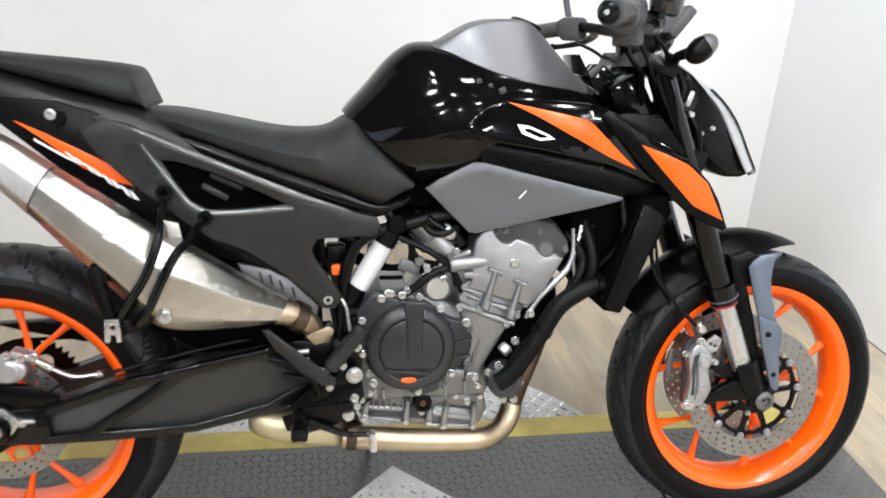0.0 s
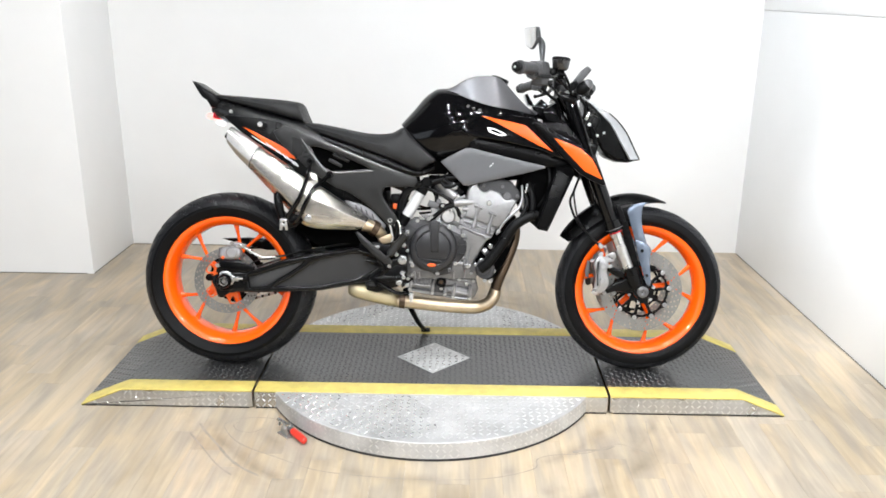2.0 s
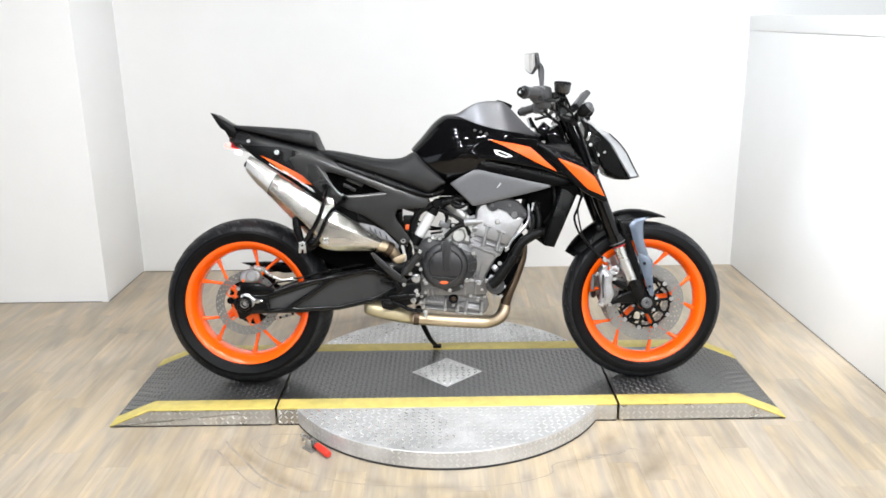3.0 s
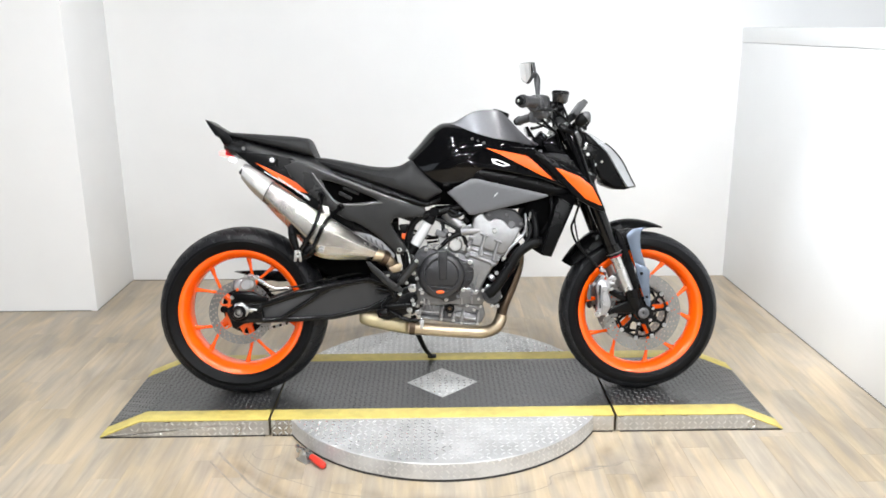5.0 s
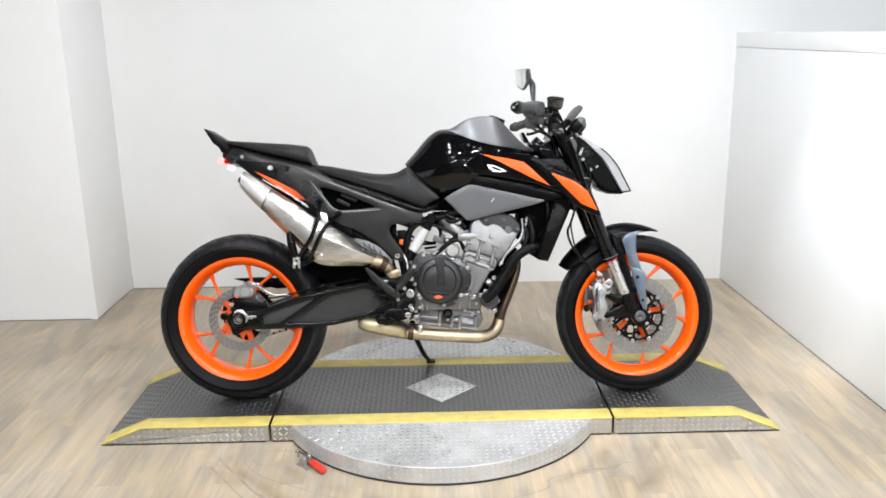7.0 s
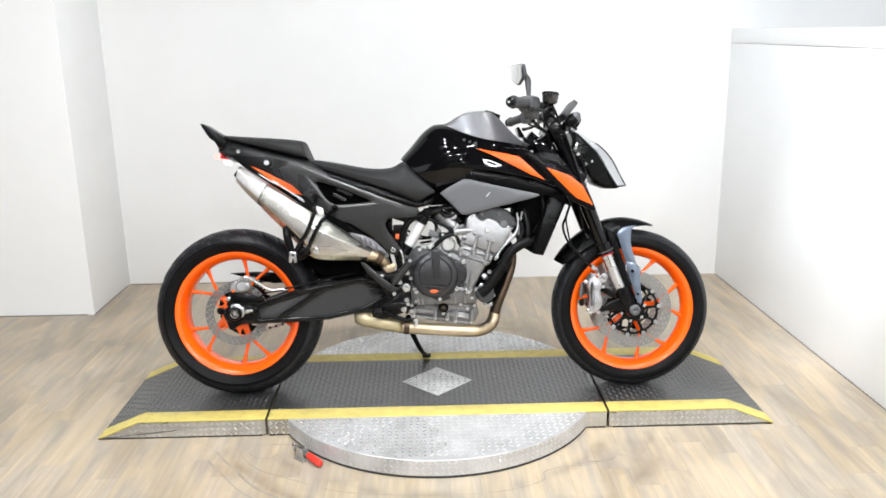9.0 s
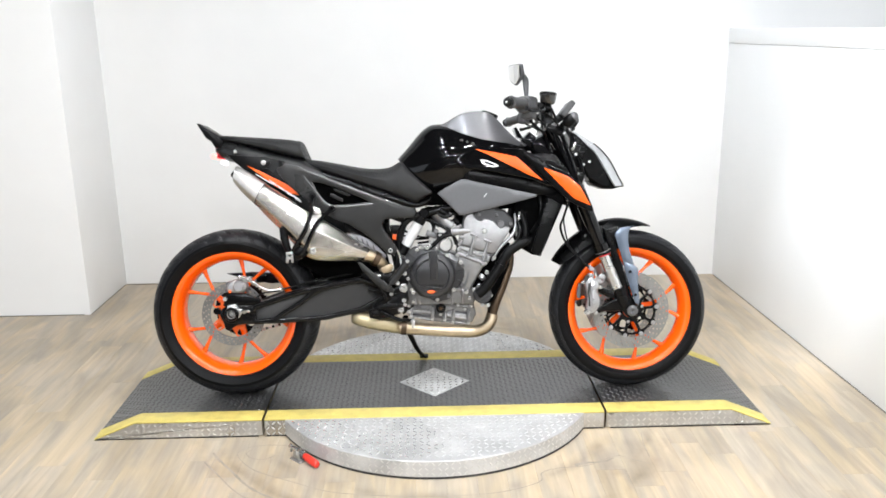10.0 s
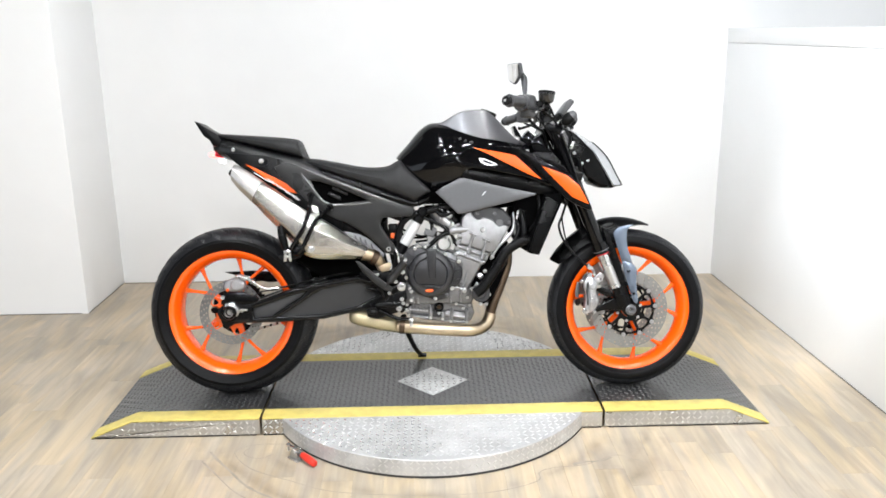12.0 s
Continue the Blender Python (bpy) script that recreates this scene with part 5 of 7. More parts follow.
def tank_cover():
    """The satin upper shell: flat flanks from a falling seam up to a crease, and a crowned top between the creases."""
    # x, seam height, crease height, crease half width, height on the middle line
    rows = spline([(0.043, 0.999, 1.004, 0.036, 1.008), (0.065, 0.993, 1.012, 0.052, 1.017), (0.090, 0.982, 1.026, 0.060, 1.032), (0.118, 0.969, 1.040, 0.064, 1.046),
                   (0.150, 0.957, 1.048, 0.065, 1.053), (0.190, 0.945, 1.050, 0.063, 1.054), (0.222, 0.939, 1.045, 0.061, 1.050), (0.255, 0.934, 1.016, 0.060, 1.024), (0.290, 0.929, 0.978, 0.062, 0.985),
                   (0.322, 0.923, 0.946, 0.066, 0.951), (0.356, 0.918, 0.921, 0.074, 0.924)], 3)
    bm = bmesh.new()
    V = []
    for x, zs, zc, wc, zt in rows:
        ws = tank_half(x, zs) + 0.003
        half = [(ws - 0.004, zs - 0.004), (ws, zs)]
        for k in (0.25, 0.5, 0.75):
            bow = 0.0012 * math.sin(k * math.pi)
            half.append((ws + (wc - ws) * k + bow, zs + (zc - zs) * k + bow * 0.4))
        half += [(wc + 0.002, zc - 0.003), (wc - 0.003, zc + 0.0005), (wc * 0.5, zc + (zt - zc) * 0.75)]
        ring = half + [(0.0, zt)] + [(-y, z) for y, z in reversed(half)]
        V.append([bm.verts.new((x, -y, z)) for y, z in ring])
    for a, b in zip(V, V[1:]):
        for i in range(len(a) - 1):
            bm.faces.new((a[i], a[i + 1], b[i + 1], b[i]))
    bmesh.ops.recalc_face_normals(bm, faces=bm.faces)
    bmesh.ops.solidify(bm, geom=bm.faces[:], thickness=0.004)
    return bm


part("tank_cover", tank_cover(), M_TANKG, bike, "satin graphite tank top", smooth=18)
for x, z, w in ((0.116, 0.941, 0.010), (0.136, 0.934, 0.008), (0.156, 0.926, 0.012)):
    part("tank_vent", box((x, -tank_half(x, z) - 0.001, z), (w, 0.006, w * 0.9), 0.0015, (22, -24, 0)), M_CTRL, bike)
part("fuel_cap", cyl((0.225, 0, 1.030), (0.232, 0, 1.049), 0.032), M_BLACK, bike, "black fuel cap")

side = [(0.090, 0.864), (0.104, 0.881), (0.130, 0.897), (0.160, 0.909), (0.210, 0.911), (0.251, 0.911), (0.330, 0.905), (0.365, 0.890), (0.420, 0.838), (0.480, 0.782), (0.500, 0.752), (0.440, 0.764), (0.360, 0.796), (0.221, 0.825), (0.136, 0.838), (0.105, 0.850)]
knee = [(-0.024, 0.793), (0.018, 0.824), (0.063, 0.853), (0.095, 0.858), (0.106, 0.850), (0.136, 0.834), (0.119, 0.798), (0.040, 0.762), (0.002, 0.762)]
recess = [(0.095, 0.856), (0.136, 0.840), (0.221, 0.829), (0.360, 0.800), (0.440, 0.766), (0.495, 0.755), (0.440, 0.735), (0.384, 0.738), (0.250, 0.768), (0.130, 0.792)]
bulge = lambda s: (lambda x, z: s * (0.010 * math.sin(max(0.0, min(1.0, (x - 0.03) / 0.45)) * math.pi) - 0.12 * max(0.0, z - 0.87) + 0.15 * max(0.0, 0.885 - z) * max(0.0, min(1.0, (0.42 - x) / 0.22))))
shroud = [(0.345, 0.898), (0.409, 0.858), (0.470, 0.826), (0.512, 0.800), (0.545, 0.768), (0.566, 0.735), (0.588, 0.682), (0.580, 0.676), (0.545, 0.690), (0.505, 0.712), (0.470, 0.742), (0.420, 0.790), (0.365, 0.848), (0.335, 0.880)]
wing = lambda s: (lambda x, z: s * 0.10 * max(0.0, min(0.12, x - 0.35)))
grey = [(0.024, 0.750), (0.050, 0.768), (0.110, 0.799), (0.128, 0.799), (0.250, 0.770), (0.384, 0.739), (0.382, 0.733), (0.335, 0.720), (0.220, 0.693), (0.120, 0.669), (0.104, 0.670), (0.066, 0.708)]
lean_out = lambda s: (lambda x, z: s * (0.122 + 0.110 * (x - 0.024)))
for s in (-1, 1):
    sp = part("tank_side_panel", plate(side, s * 0.122, s * 0.152, 0.004, taper=bulge(s)), M_GLOSS, bike, "gloss black tank side panel with an orange flash")
    part("recessed_panel", plate(recess, s * 0.118, s * 0.136, 0.003), M_PLASTIC, bike, "black recessed panel under the tank side")
    part("knee_panel", plate(knee, s * -0.002, s * 0.004, 0.0015, taper=lambda x, z: s * (tank_half(x, max(z, 0.83)) + 0.001 - 0.75 * max(0.0, 0.845 - z))), M_PLASTIC, bike, "satin black knee panel")
    flash = [(0.162, 0.908), (0.212, 0.898), (0.260, 0.889), (0.311, 0.877), (0.326, 0.865), (0.357, 0.836), (0.408, 0.789), (0.359, 0.809), (0.303, 0.838), (0.217, 0.883)]
    part("orange_flash", plate(flash, s * 0.1515, s * 0.1535, 0.0004, taper=bulge(s)), M_ODECAL, sp, "orange decal")
    logo = [(0.180, 0.869), (0.202, 0.867), (0.237, 0.852), (0.249, 0.844), (0.222, 0.841), (0.188, 0.853)]
    hole = [(0.192, 0.862), (0.203, 0.862), (0.229, 0.851), (0.237, 0.847), (0.222, 0.846), (0.197, 0.856)]
    part("badge", plate(logo, s * 0.1515, s * 0.1530, 0, [hole], taper=bulge(s)), M_WHITE, sp, "white outline badge")
    sh = part("radiator_shroud", plate(shroud, s * 0.150, s * 0.166, 0.005, taper=wing(s)), M_PLASTIC, bike, "black radiator shroud with an orange tip")
    tip = [(0.408, 0.836), (0.456, 0.819), (0.498, 0.801), (0.539, 0.767), (0.575, 0.697), (0.546, 0.710), (0.515, 0.724), (0.450, 0.790)]
    part("orange_tip", plate(tip, s * 0.1655, s * 0.1680, 0.0008, taper=wing(s)), M_ODECAL, sh, "orange decal")
    part("inner_wing", plate([(0.350, 0.884), (0.392, 0.890), (0.452, 0.886), (0.488, 0.844), (0.508, 0.813), (0.470, 0.826), (0.415, 0.838)], s * 0.138, s * 0.146, 0.003), M_PLASTIC, sh, "black inner wing")
    part("vent_strip", plate([(0.415, 0.850), (0.440, 0.842), (0.500, 0.812), (0.505, 0.806), (0.470, 0.814), (0.425, 0.836)], s * 0.1655, s * 0.1675, 0.0006, taper=wing(s)), M_GLOSS, sh, "gloss black vent strip")
    gp = part("intake_panel", plate(grey, s * -0.004, s * 0.006, 0.003, taper=lean_out(s)), M_GRAPH, bike, "matte graphite intake side panel")
    part("mark", plate([(0.192, 0.735), (0.194, 0.734), (0.206, 0.748), (0.205, 0.750)], s * 0.0058, s * 0.0072, 0, taper=lean_out(s)), M_WHITE, gp, "thin silver mark")
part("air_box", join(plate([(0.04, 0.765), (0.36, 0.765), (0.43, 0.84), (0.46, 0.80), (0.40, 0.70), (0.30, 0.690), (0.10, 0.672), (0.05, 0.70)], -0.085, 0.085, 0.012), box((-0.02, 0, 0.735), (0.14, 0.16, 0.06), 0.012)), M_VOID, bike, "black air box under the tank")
part("dash_cover", join(plate([(0.345, 0.945), (0.375, 0.975), (0.408, 0.945), (0.420, 0.905), (0.370, 0.905)], -0.05, 0.05, 0.008), plate([(0.330, 0.955), (0.318, 0.990), (0.326, 0.992), (0.352, 0.948)], -0.045, 0.045, 0.003)), M_GLOSS, bike, "gloss black ignition cover")

# -- engine --
eng = part("crankcase", plate([(-0.098, 0.420), (-0.098, 0.352), (-0.088, 0.338), (0.150, 0.336), (0.162, 0.360), (0.150, 0.400), (0.130, 0.470), (0.096, 0.520), (0.040, 0.545), (-0.050, 0.552), (-0.094, 0.500)], -0.106, 0.112, 0.010, seg=3), M_CASE, bike, "cast aluminium crankcase")
sump = part("sump", plate([(-0.096, 0.362), (-0.093, 0.300), (-0.084, 0.291), (-0.024, 0.276), (0.036, 0.267), (0.096, 0.257), (0.132, 0.258), (0.150, 0.270), (0.163, 0.298), (0.153, 0.340), (0.150, 0.372)], -0.082, 0.085, 0.009, seg=3), M_CASE, bike, "cast aluminium oil sump")
for x0, z0, x1, z1, r in ((-0.090, 0.316, -0.006, 0.307, 0.0065), (0.048, 0.297, 0.128, 0.281, 0.0075), (-0.085, 0.294, -0.010, 0.281, 0.004), (0.046, 0.270, 0.135, 0.262, 0.004)):
    part("rail", cyl((x0, -0.083, z0), (x1, -0.083, z1), r, bevel=0.002), M_CAST, sump)
for x0, z0, x1, z1 in ((-0.078, 0.336, -0.082, 0.293), (0.002, 0.330, -0.002, 0.280), (0.078, 0.316, 0.073, 0.266), (0.135, 0.312, 0.132, 0.263), (0.046, 0.308, 0.043, 0.276)):
    post = part("post", tube([(x0, -0.084, z0), (x0, -0.090, z0 - 0.004), (x1, -0.091, z1 + 0.006), (x1, -0.089, z1)], [0.0045, 0.0060, 0.0068, 0.0068], 10), M_CAST, sump)
    part("bolt", bolt(x1, -0.096, z1 + 0.004, 0.0052, 0.006), M_STEEL, sump)
# thin dark plates: the shade between the posts put into colour
for pts in ([(-0.074, 0.304), (-0.008, 0.297), (-0.010, 0.288), (-0.076, 0.298)], [(0.004, 0.318), (0.040, 0.312), (0.038, 0.282), (0.002, 0.288)], [(0.052, 0.276), (0.070, 0.274), (0.069, 0.267), (0.051, 0.270)], [(0.080, 0.311), (0.128, 0.304), (0.126, 0.294), (0.079, 0.302)]):
    part("hollow", plate(pts, -0.0845, -0.0825, 0.0004), M_COVER, sump)
for k in range(6):
    part("rib", box((-0.066 + k * 0.0118, -0.084, 0.331 - k * 0.001), (0.0035, 0.014, 0.036), 0.001), M_CASE, sump)
part("filter_cover", join(tube([(0.050, -0.070, 0.300), (0.058, -0.070, 0.299), (0.122, -0.070, 0.286), (0.130, -0.070, 0.284)], [0.014, 0.020, 0.020, 0.015], 18), box((0.092, -0.080, 0.330), (0.075, 0.020, 0.012), 0.003, (0, 8, 0))), M_CASE, sump)
part("filler", revolve([(0.0100, -0.106), (0.0170, -0.106), (0.0185, -0.100), (0.0185, -0.080), (0.0100, -0.080)], 0.030, 0.324, 24), M_BLACK, sump, "black filler ring")
part("filler_bolt", cyl((0.030, -0.104, 0.324), (0.030, -0.080, 0.324), 0.0085, n=6), M_BRONZE, sump)
for x, z, y in ((0.094, 0.336, -0.100), (-0.088, 0.336, -0.100), (0.136, 0.361, -0.112), (0.145, 0.330, -0.092), (0.120, 0.318, -0.090), (-0.072, 0.352, -0.108), (0.030, 0.300, -0.088)):
    part("bolt", bolt(x, y, z, 0.0055, 0.007), M_STEEL, eng)
for x0, z0, x1, z1 in ((-0.066, 0.362, -0.062, 0.338), (-0.050, 0.360, -0.046, 0.338), (0.072, 0.366, 0.074, 0.338), (0.110, 0.372, 0.112, 0.340)):
    part("rib", cyl((x0, -0.106, z0), (x1, -0.102, z1), 0.0045), M_CAST, eng)

barrel = part("cylinder_block", plate([(0.094, 0.522), (0.104, 0.562), (0.226, 0.524), (0.205, 0.486), (0.188, 0.475), (0.138, 0.386), (0.104, 0.386), (0.100, 0.480)], -0.112, 0.115, 0.007, seg=3), M_CAST, bike, "cast aluminium cylinder block")
part("web_rib", tube([(0.136, -0.113, 0.455), (0.126, -0.114, 0.420), (0.112, -0.113, 0.376)], [0.003, 0.0042, 0.0042], 8), M_CAST, barrel)
part("web_rib", tube([(0.104, -0.112, 0.455), (0.108, -0.112, 0.392)], [0.003, 0.004], 8), M_CAST, barrel)
for pts, r in (([(0.106, 0.571), (0.144, 0.557), (0.181, 0.544), (0.224, 0.527)], 0.0058), ([(0.099, 0.551), (0.137, 0.534), (0.174, 0.522), (0.212, 0.510)], 0.0050), ([(0.093, 0.528), (0.130, 0.513), (0.165, 0.500), (0.201, 0.487)], 0.0064)):
    part("flange", tube([(x, -0.118, z) for x, z in pts], [r * k for k in (1.25, 0.85, 1.15, 0.95)], 10), M_CAST, barrel)
for x, z in ((0.103, 0.563), (0.099, 0.543), (0.094, 0.522), (0.222, 0.527), (0.205, 0.505), (0.186, 0.487), (0.132, 0.518)):
    part("boss", cyl((x, -0.125, z), (x, -0.110, z), 0.0078, n=14, bevel=0.002), M_CAST, barrel)
for x, z in ((0.105, 0.497), (0.079, 0.397), (0.124, 0.387), (0.228, 0.512), (0.201, 0.458), (0.170, 0.409)):
    part("bolt", bolt(x, -0.134, z, 0.0066, 0.008), M_STEEL, barrel)
part("lug", join(box((0.090, -0.118, 0.396), (0.032, 0.018, 0.014), 0.004, (0, 10, 0)), box((0.122, -0.118, 0.388), (0.026, 0.018, 0.012), 0.004, (0, 6, 0))), M_CAST, barrel)
part("gasket", tube([(0.108, -0.114, 0.563), (0.150, -0.114, 0.550), (0.226, -0.114, 0.525)], 0.0022, 6), M_COVER, barrel)
part("gasket", tube([(0.100, -0.113, 0.482), (0.106, -0.113, 0.440), (0.104, -0.113, 0.388)], 0.0020, 6), M_COVER, barrel)
part("sensor", cyl((0.176, -0.130, 0.434), (0.190, -0.126, 0.446), 0.0125, bevel=0.003), M_CASTB, bike, "silver oil pressure sensor")
head = part("cylinder_head", plate([(0.112, 0.600), (0.119, 0.655), (0.134, 0.672), (0.152, 0.677), (0.162, 0.658), (0.172, 0.649), (0.184, 0.648), (0.196, 0.657), (0.215, 0.652), (0.232, 0.645), (0.241, 0.632), (0.253, 0.620), (0.263, 0.621), (0.273, 0.627), (0.291, 0.617), (0.244, 0.535), (0.224, 0.523), (0.106, 0.562), (0.114, 0.578)], -0.130, 0.128, 0.007, seg=3), M_CAST, bike, "cast aluminium cylinder head")
part("core_plug", cyl((0.194, -0.136, 0.610), (0.194, -0.124, 0.610), 0.0090, bevel=0.002), M_STEEL, head)
part("water_outlet", join(tube([(0.138, -0.118, 0.612), (0.100, -0.126, 0.610), (0.080, -0.126, 0.607), (0.073, -0.126, 0.606)], [0.0135, 0.0125, 0.0135, 0.011], 16), tube([(0.136, -0.122, 0.586), (0.106, -0.124, 0.588), (0.100, -0.124, 0.588)], [0.008, 0.0075, 0.006], 12), box((0.095, -0.118, 0.625), (0.036, 0.016, 0.010), 0.003, (0, -22, 0))), M_CAST, head)
for x0, z0, x1, z1 in ((0.158, 0.596, 0.141, 0.528), (0.207, 0.573, 0.190, 0.508)):
    part("stud", join(tube([(x0, -0.133, z0), (x1, -0.133, z1)], [0.0052, 0.0072], 10), cyl((x0 - 0.014, -0.132, z0 + 0.005), (x0 + 0.014, -0.132, z0 - 0.006), 0.0050, bevel=0.001), cyl((x1 + 0.004, -0.133, z1 + 0.014), (x1 - 0.001, -0.133, z1 - 0.006), 0.0088, bevel=0.002)), M_CAST, head)
cover = part("valve_cover", plate([(0.150, 0.664), (0.168, 0.690), (0.208, 0.702), (0.273, 0.684), (0.299, 0.650), (0.304, 0.626), (0.290, 0.612), (0.240, 0.600), (0.170, 0.630)], -0.122, 0.112, 0.010, seg=3), M_COVER, bike, "dark grey valve cover")
part("cam_plug", cyl((0.256, -0.126, 0.634), (0.256, -0.110, 0.634), 0.0150, bevel=0.003), M_CASTD, cover)
for x, z in ((0.292, 0.634), (0.240, 0.668), (0.176, 0.670)):
    part("bolt", bolt(x, -0.124, z, 0.0055), M_CASTD, cover)
part("oil_pipe", tube([(0.307, -0.120, 0.672), (0.309, -0.122, 0.630), (0.300, -0.124, 0.598), (0.276, -0.128, 0.572), (0.246, -0.128, 0.540), (0.222, -0.124, 0.500)], [0.0035, 0.0040, 0.0062, 0.0062, 0.0045, 0.004], 10, smooth=5), M_CASTB, bike, "thin bright oil pipe")
part("loom", tube([(0.328, -0.110, 0.676), (0.318, -0.116, 0.640), (0.312, -0.118, 0.610), (0.318, -0.12, 0.57)], 0.0045, 8, smooth=4), M_STEEL, bike)
part("loom", tube([(0.300, -0.100, 0.59), (0.312, -0.11, 0.572), (0.300, -0.12, 0.545), (0.270, -0.12, 0.515)], 0.006, 8, smooth=4), M_HOSE, bike)

# dark clutch cover: lobed base, rounded ring, flat disc cut off above its badge, one upright bar
cx, cz = 0.001, 0.451
cc = part("clutch_cover", plate([(-0.098, 0.500), (-0.099, 0.522), (-0.082, 0.546), (-0.062, 0.558), (-0.044, 0.555), (-0.028, 0.545), (-0.007, 0.540), (0.024, 0.540), (0.050, 0.522), (0.070, 0.508), (0.088, 0.500), (0.108, 0.497), (0.119, 0.465), (0.117, 0.440), (0.106, 0.415),
                                (0.088, 0.398), (0.070, 0.390), (0.066, 0.364), (0.050, 0.358), (0.030, 0.352), (0.014, 0.352), (-0.005, 0.362), (-0.046, 0.376), (-0.075, 0.406), (-0.094, 0.450)], -0.128, -0.100, 0.006, seg=3), M_MAG, bike, "black magnesium clutch cover")
part("cover_ring", revolve([(0.0001, -0.142), (0.0600, -0.142), (0.0610, -0.1455), (0.0635, -0.1470), (0.070, -0.1462), (0.0785, -0.1425), (0.0835, -0.1370), (0.086, -0.120), (0.0001, -0.120)], cx, cz, 84, closed=False), M_MAG, cc)
disc_pts = [(cx + 0.0588 * math.cos(a), cz + 0.0588 * math.sin(a)) for a in np.linspace(radians(-38), radians(218), 48)]
part("cover_disc", plate(disc_pts, -0.1490, -0.138, 0.003), M_MAG, cc)
part("cover_bar", plate([(-0.014, 0.545), (0.024, 0.545), (0.021, 0.500), (0.020, 0.436), (-0.007, 0.437), (-0.010, 0.500)], -0.1525, -0.136, 0.005, seg=3), M_MAG, cc)
part("badge_ledge", box((-0.008, -0.146, 0.4085), (0.085, 0.012, 0.004), 0.0012, (0, 7, 0)), M_MAG, cc)
part("orange_badge", ball((-0.004, -0.1480, 0.392), (0.0150, 0.0022, 0.0062)), M_ORPLAS, cc, "small orange oval badge")
for z, w in ((0.462, 0.030), (0.430, 0.024)):
    part("fin", box((0.103, -0.130, z), (w, 0.012, 0.0035), 0.001, (0, -6, 0)), M_MAG, cc)
part("fin", plate([(0.072, 0.500), (0.096, 0.492), (0.090, 0.462), (0.082, 0.455), (0.076, 0.470)], -0.134, -0.120, 0.003), M_MAG, cc)
for x, z in ((-0.054, 0.546), (-0.042, 0.556), (-0.016, 0.552), (-0.090, 0.505), (-0.088, 0.440), (-0.076, 0.400), (0.017, 0.361), (0.060, 0.372), (0.110, 0.412), (0.112, 0.484), (0.056, 0.524)):
    part("bolt", bolt(x, -0.130, z, 0.0060, 0.007), M_STEEL if z > 0.5 or x < 0.02 else M_CASTD, cc)
pump = part("water_pump", join(cyl((0.184, -0.142, 0.378), (0.184, -0.100, 0.378), 0.034, bevel=0.004), cyl((0.178, -0.152, 0.384), (0.178, -0.138, 0.384), 0.026, bevel=0.004)), M_COVER, bike, "dark grey water pump housing")
for x, z in ((0.152, 0.394), (0.183, 0.338), (0.204, 0.337), (0.214, 0.372)):
    part("bolt", bolt(x, -0.130, z, 0.0062, 0.007), M_STEEL, pump)
hose_path = [(0.376, -0.138, 0.566), (0.350, -0.146, 0.570), (0.320, -0.150, 0.559), (0.279, -0.150, 0.531), (0.249, -0.150, 0.484), (0.218, -0.152, 0.437), (0.188, -0.152, 0.398), (0.166, -0.148, 0.381)]
ch = part("coolant_hose", tube(hose_path, [0.0160, 0.0165, 0.0170, 0.0178, 0.0178, 0.0178, 0.0185, 0.0190], 18, smooth=5), M_HOSE, bike, "black rubber coolant hose")
for k in range(9):
    f = k / 8
    part("hose_ring", tube([(0.231 - 0.034 * f, -0.1515, 0.457 - 0.048 * f), (0.2295 - 0.034 * f, -0.1515, 0.4548 - 0.048 * f)], 0.0194 + 0.0008 * f, 18), M_HOSE, ch)
part("hose_clamp", tube([(0.251, -0.150, 0.488), (0.245, -0.150, 0.478)], 0.0208, 18), M_BLACK, ch)
part("hose_clamp", tube([(0.345, -0.147, 0.572), (0.357, -0.144, 0.571)], 0.0200, 18), M_BLACK, ch)
# solid black block added to fill the shaded gap round the headers
part("header_gap_fill", plate([(0.200, 0.530), (0.255, 0.545), (0.292, 0.560), (0.290, 0.480), (0.255, 0.40), (0.225, 0.345), (0.195, 0.330), (0.150, 0.360), (0.160, 0.450)], -0.085, 0.08, 0.008), M_VOID, bike)
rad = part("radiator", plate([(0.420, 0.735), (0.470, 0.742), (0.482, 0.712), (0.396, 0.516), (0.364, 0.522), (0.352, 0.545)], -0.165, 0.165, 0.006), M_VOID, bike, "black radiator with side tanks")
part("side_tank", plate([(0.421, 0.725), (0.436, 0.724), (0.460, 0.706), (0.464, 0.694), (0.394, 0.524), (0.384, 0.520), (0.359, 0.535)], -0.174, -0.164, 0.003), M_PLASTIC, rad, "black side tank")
# solid black mass added for the dark gap between head and radiator
part("radiator_gap_fill", plate([(0.292, 0.632), (0.310, 0.700), (0.345, 0.745), (0.430, 0.748), (0.375, 0.548), (0.350, 0.566), (0.310, 0.585)], -0.110, 0.110, 0.008), M_VOID, rad)
part("core", plate([(0.462, 0.735), (0.486, 0.742), (0.400, 0.520), (0.385, 0.525)], -0.145, 0.145, 0.002), M_SEAM, rad)
part("hose", tube([(0.30, -0.10, 0.66), (0.325, -0.13, 0.62), (0.31, -0.14, 0.57), (0.255, -0.135, 0.46)], 0.008, 10, smooth=4), M_HOSE, bike)
part("hose", tube([(0.33, -0.09, 0.70), (0.345, -0.13, 0.62), (0.34, -0.13, 0.55)], 0.011, 10, smooth=4), M_HOSE, bike)
part("hose", tube([(0.40, -0.11, 0.74), (0.40, -0.14, 0.66), (0.365, -0.12, 0.60)], 0.006, 10, smooth=4), M_HOSE, bike)

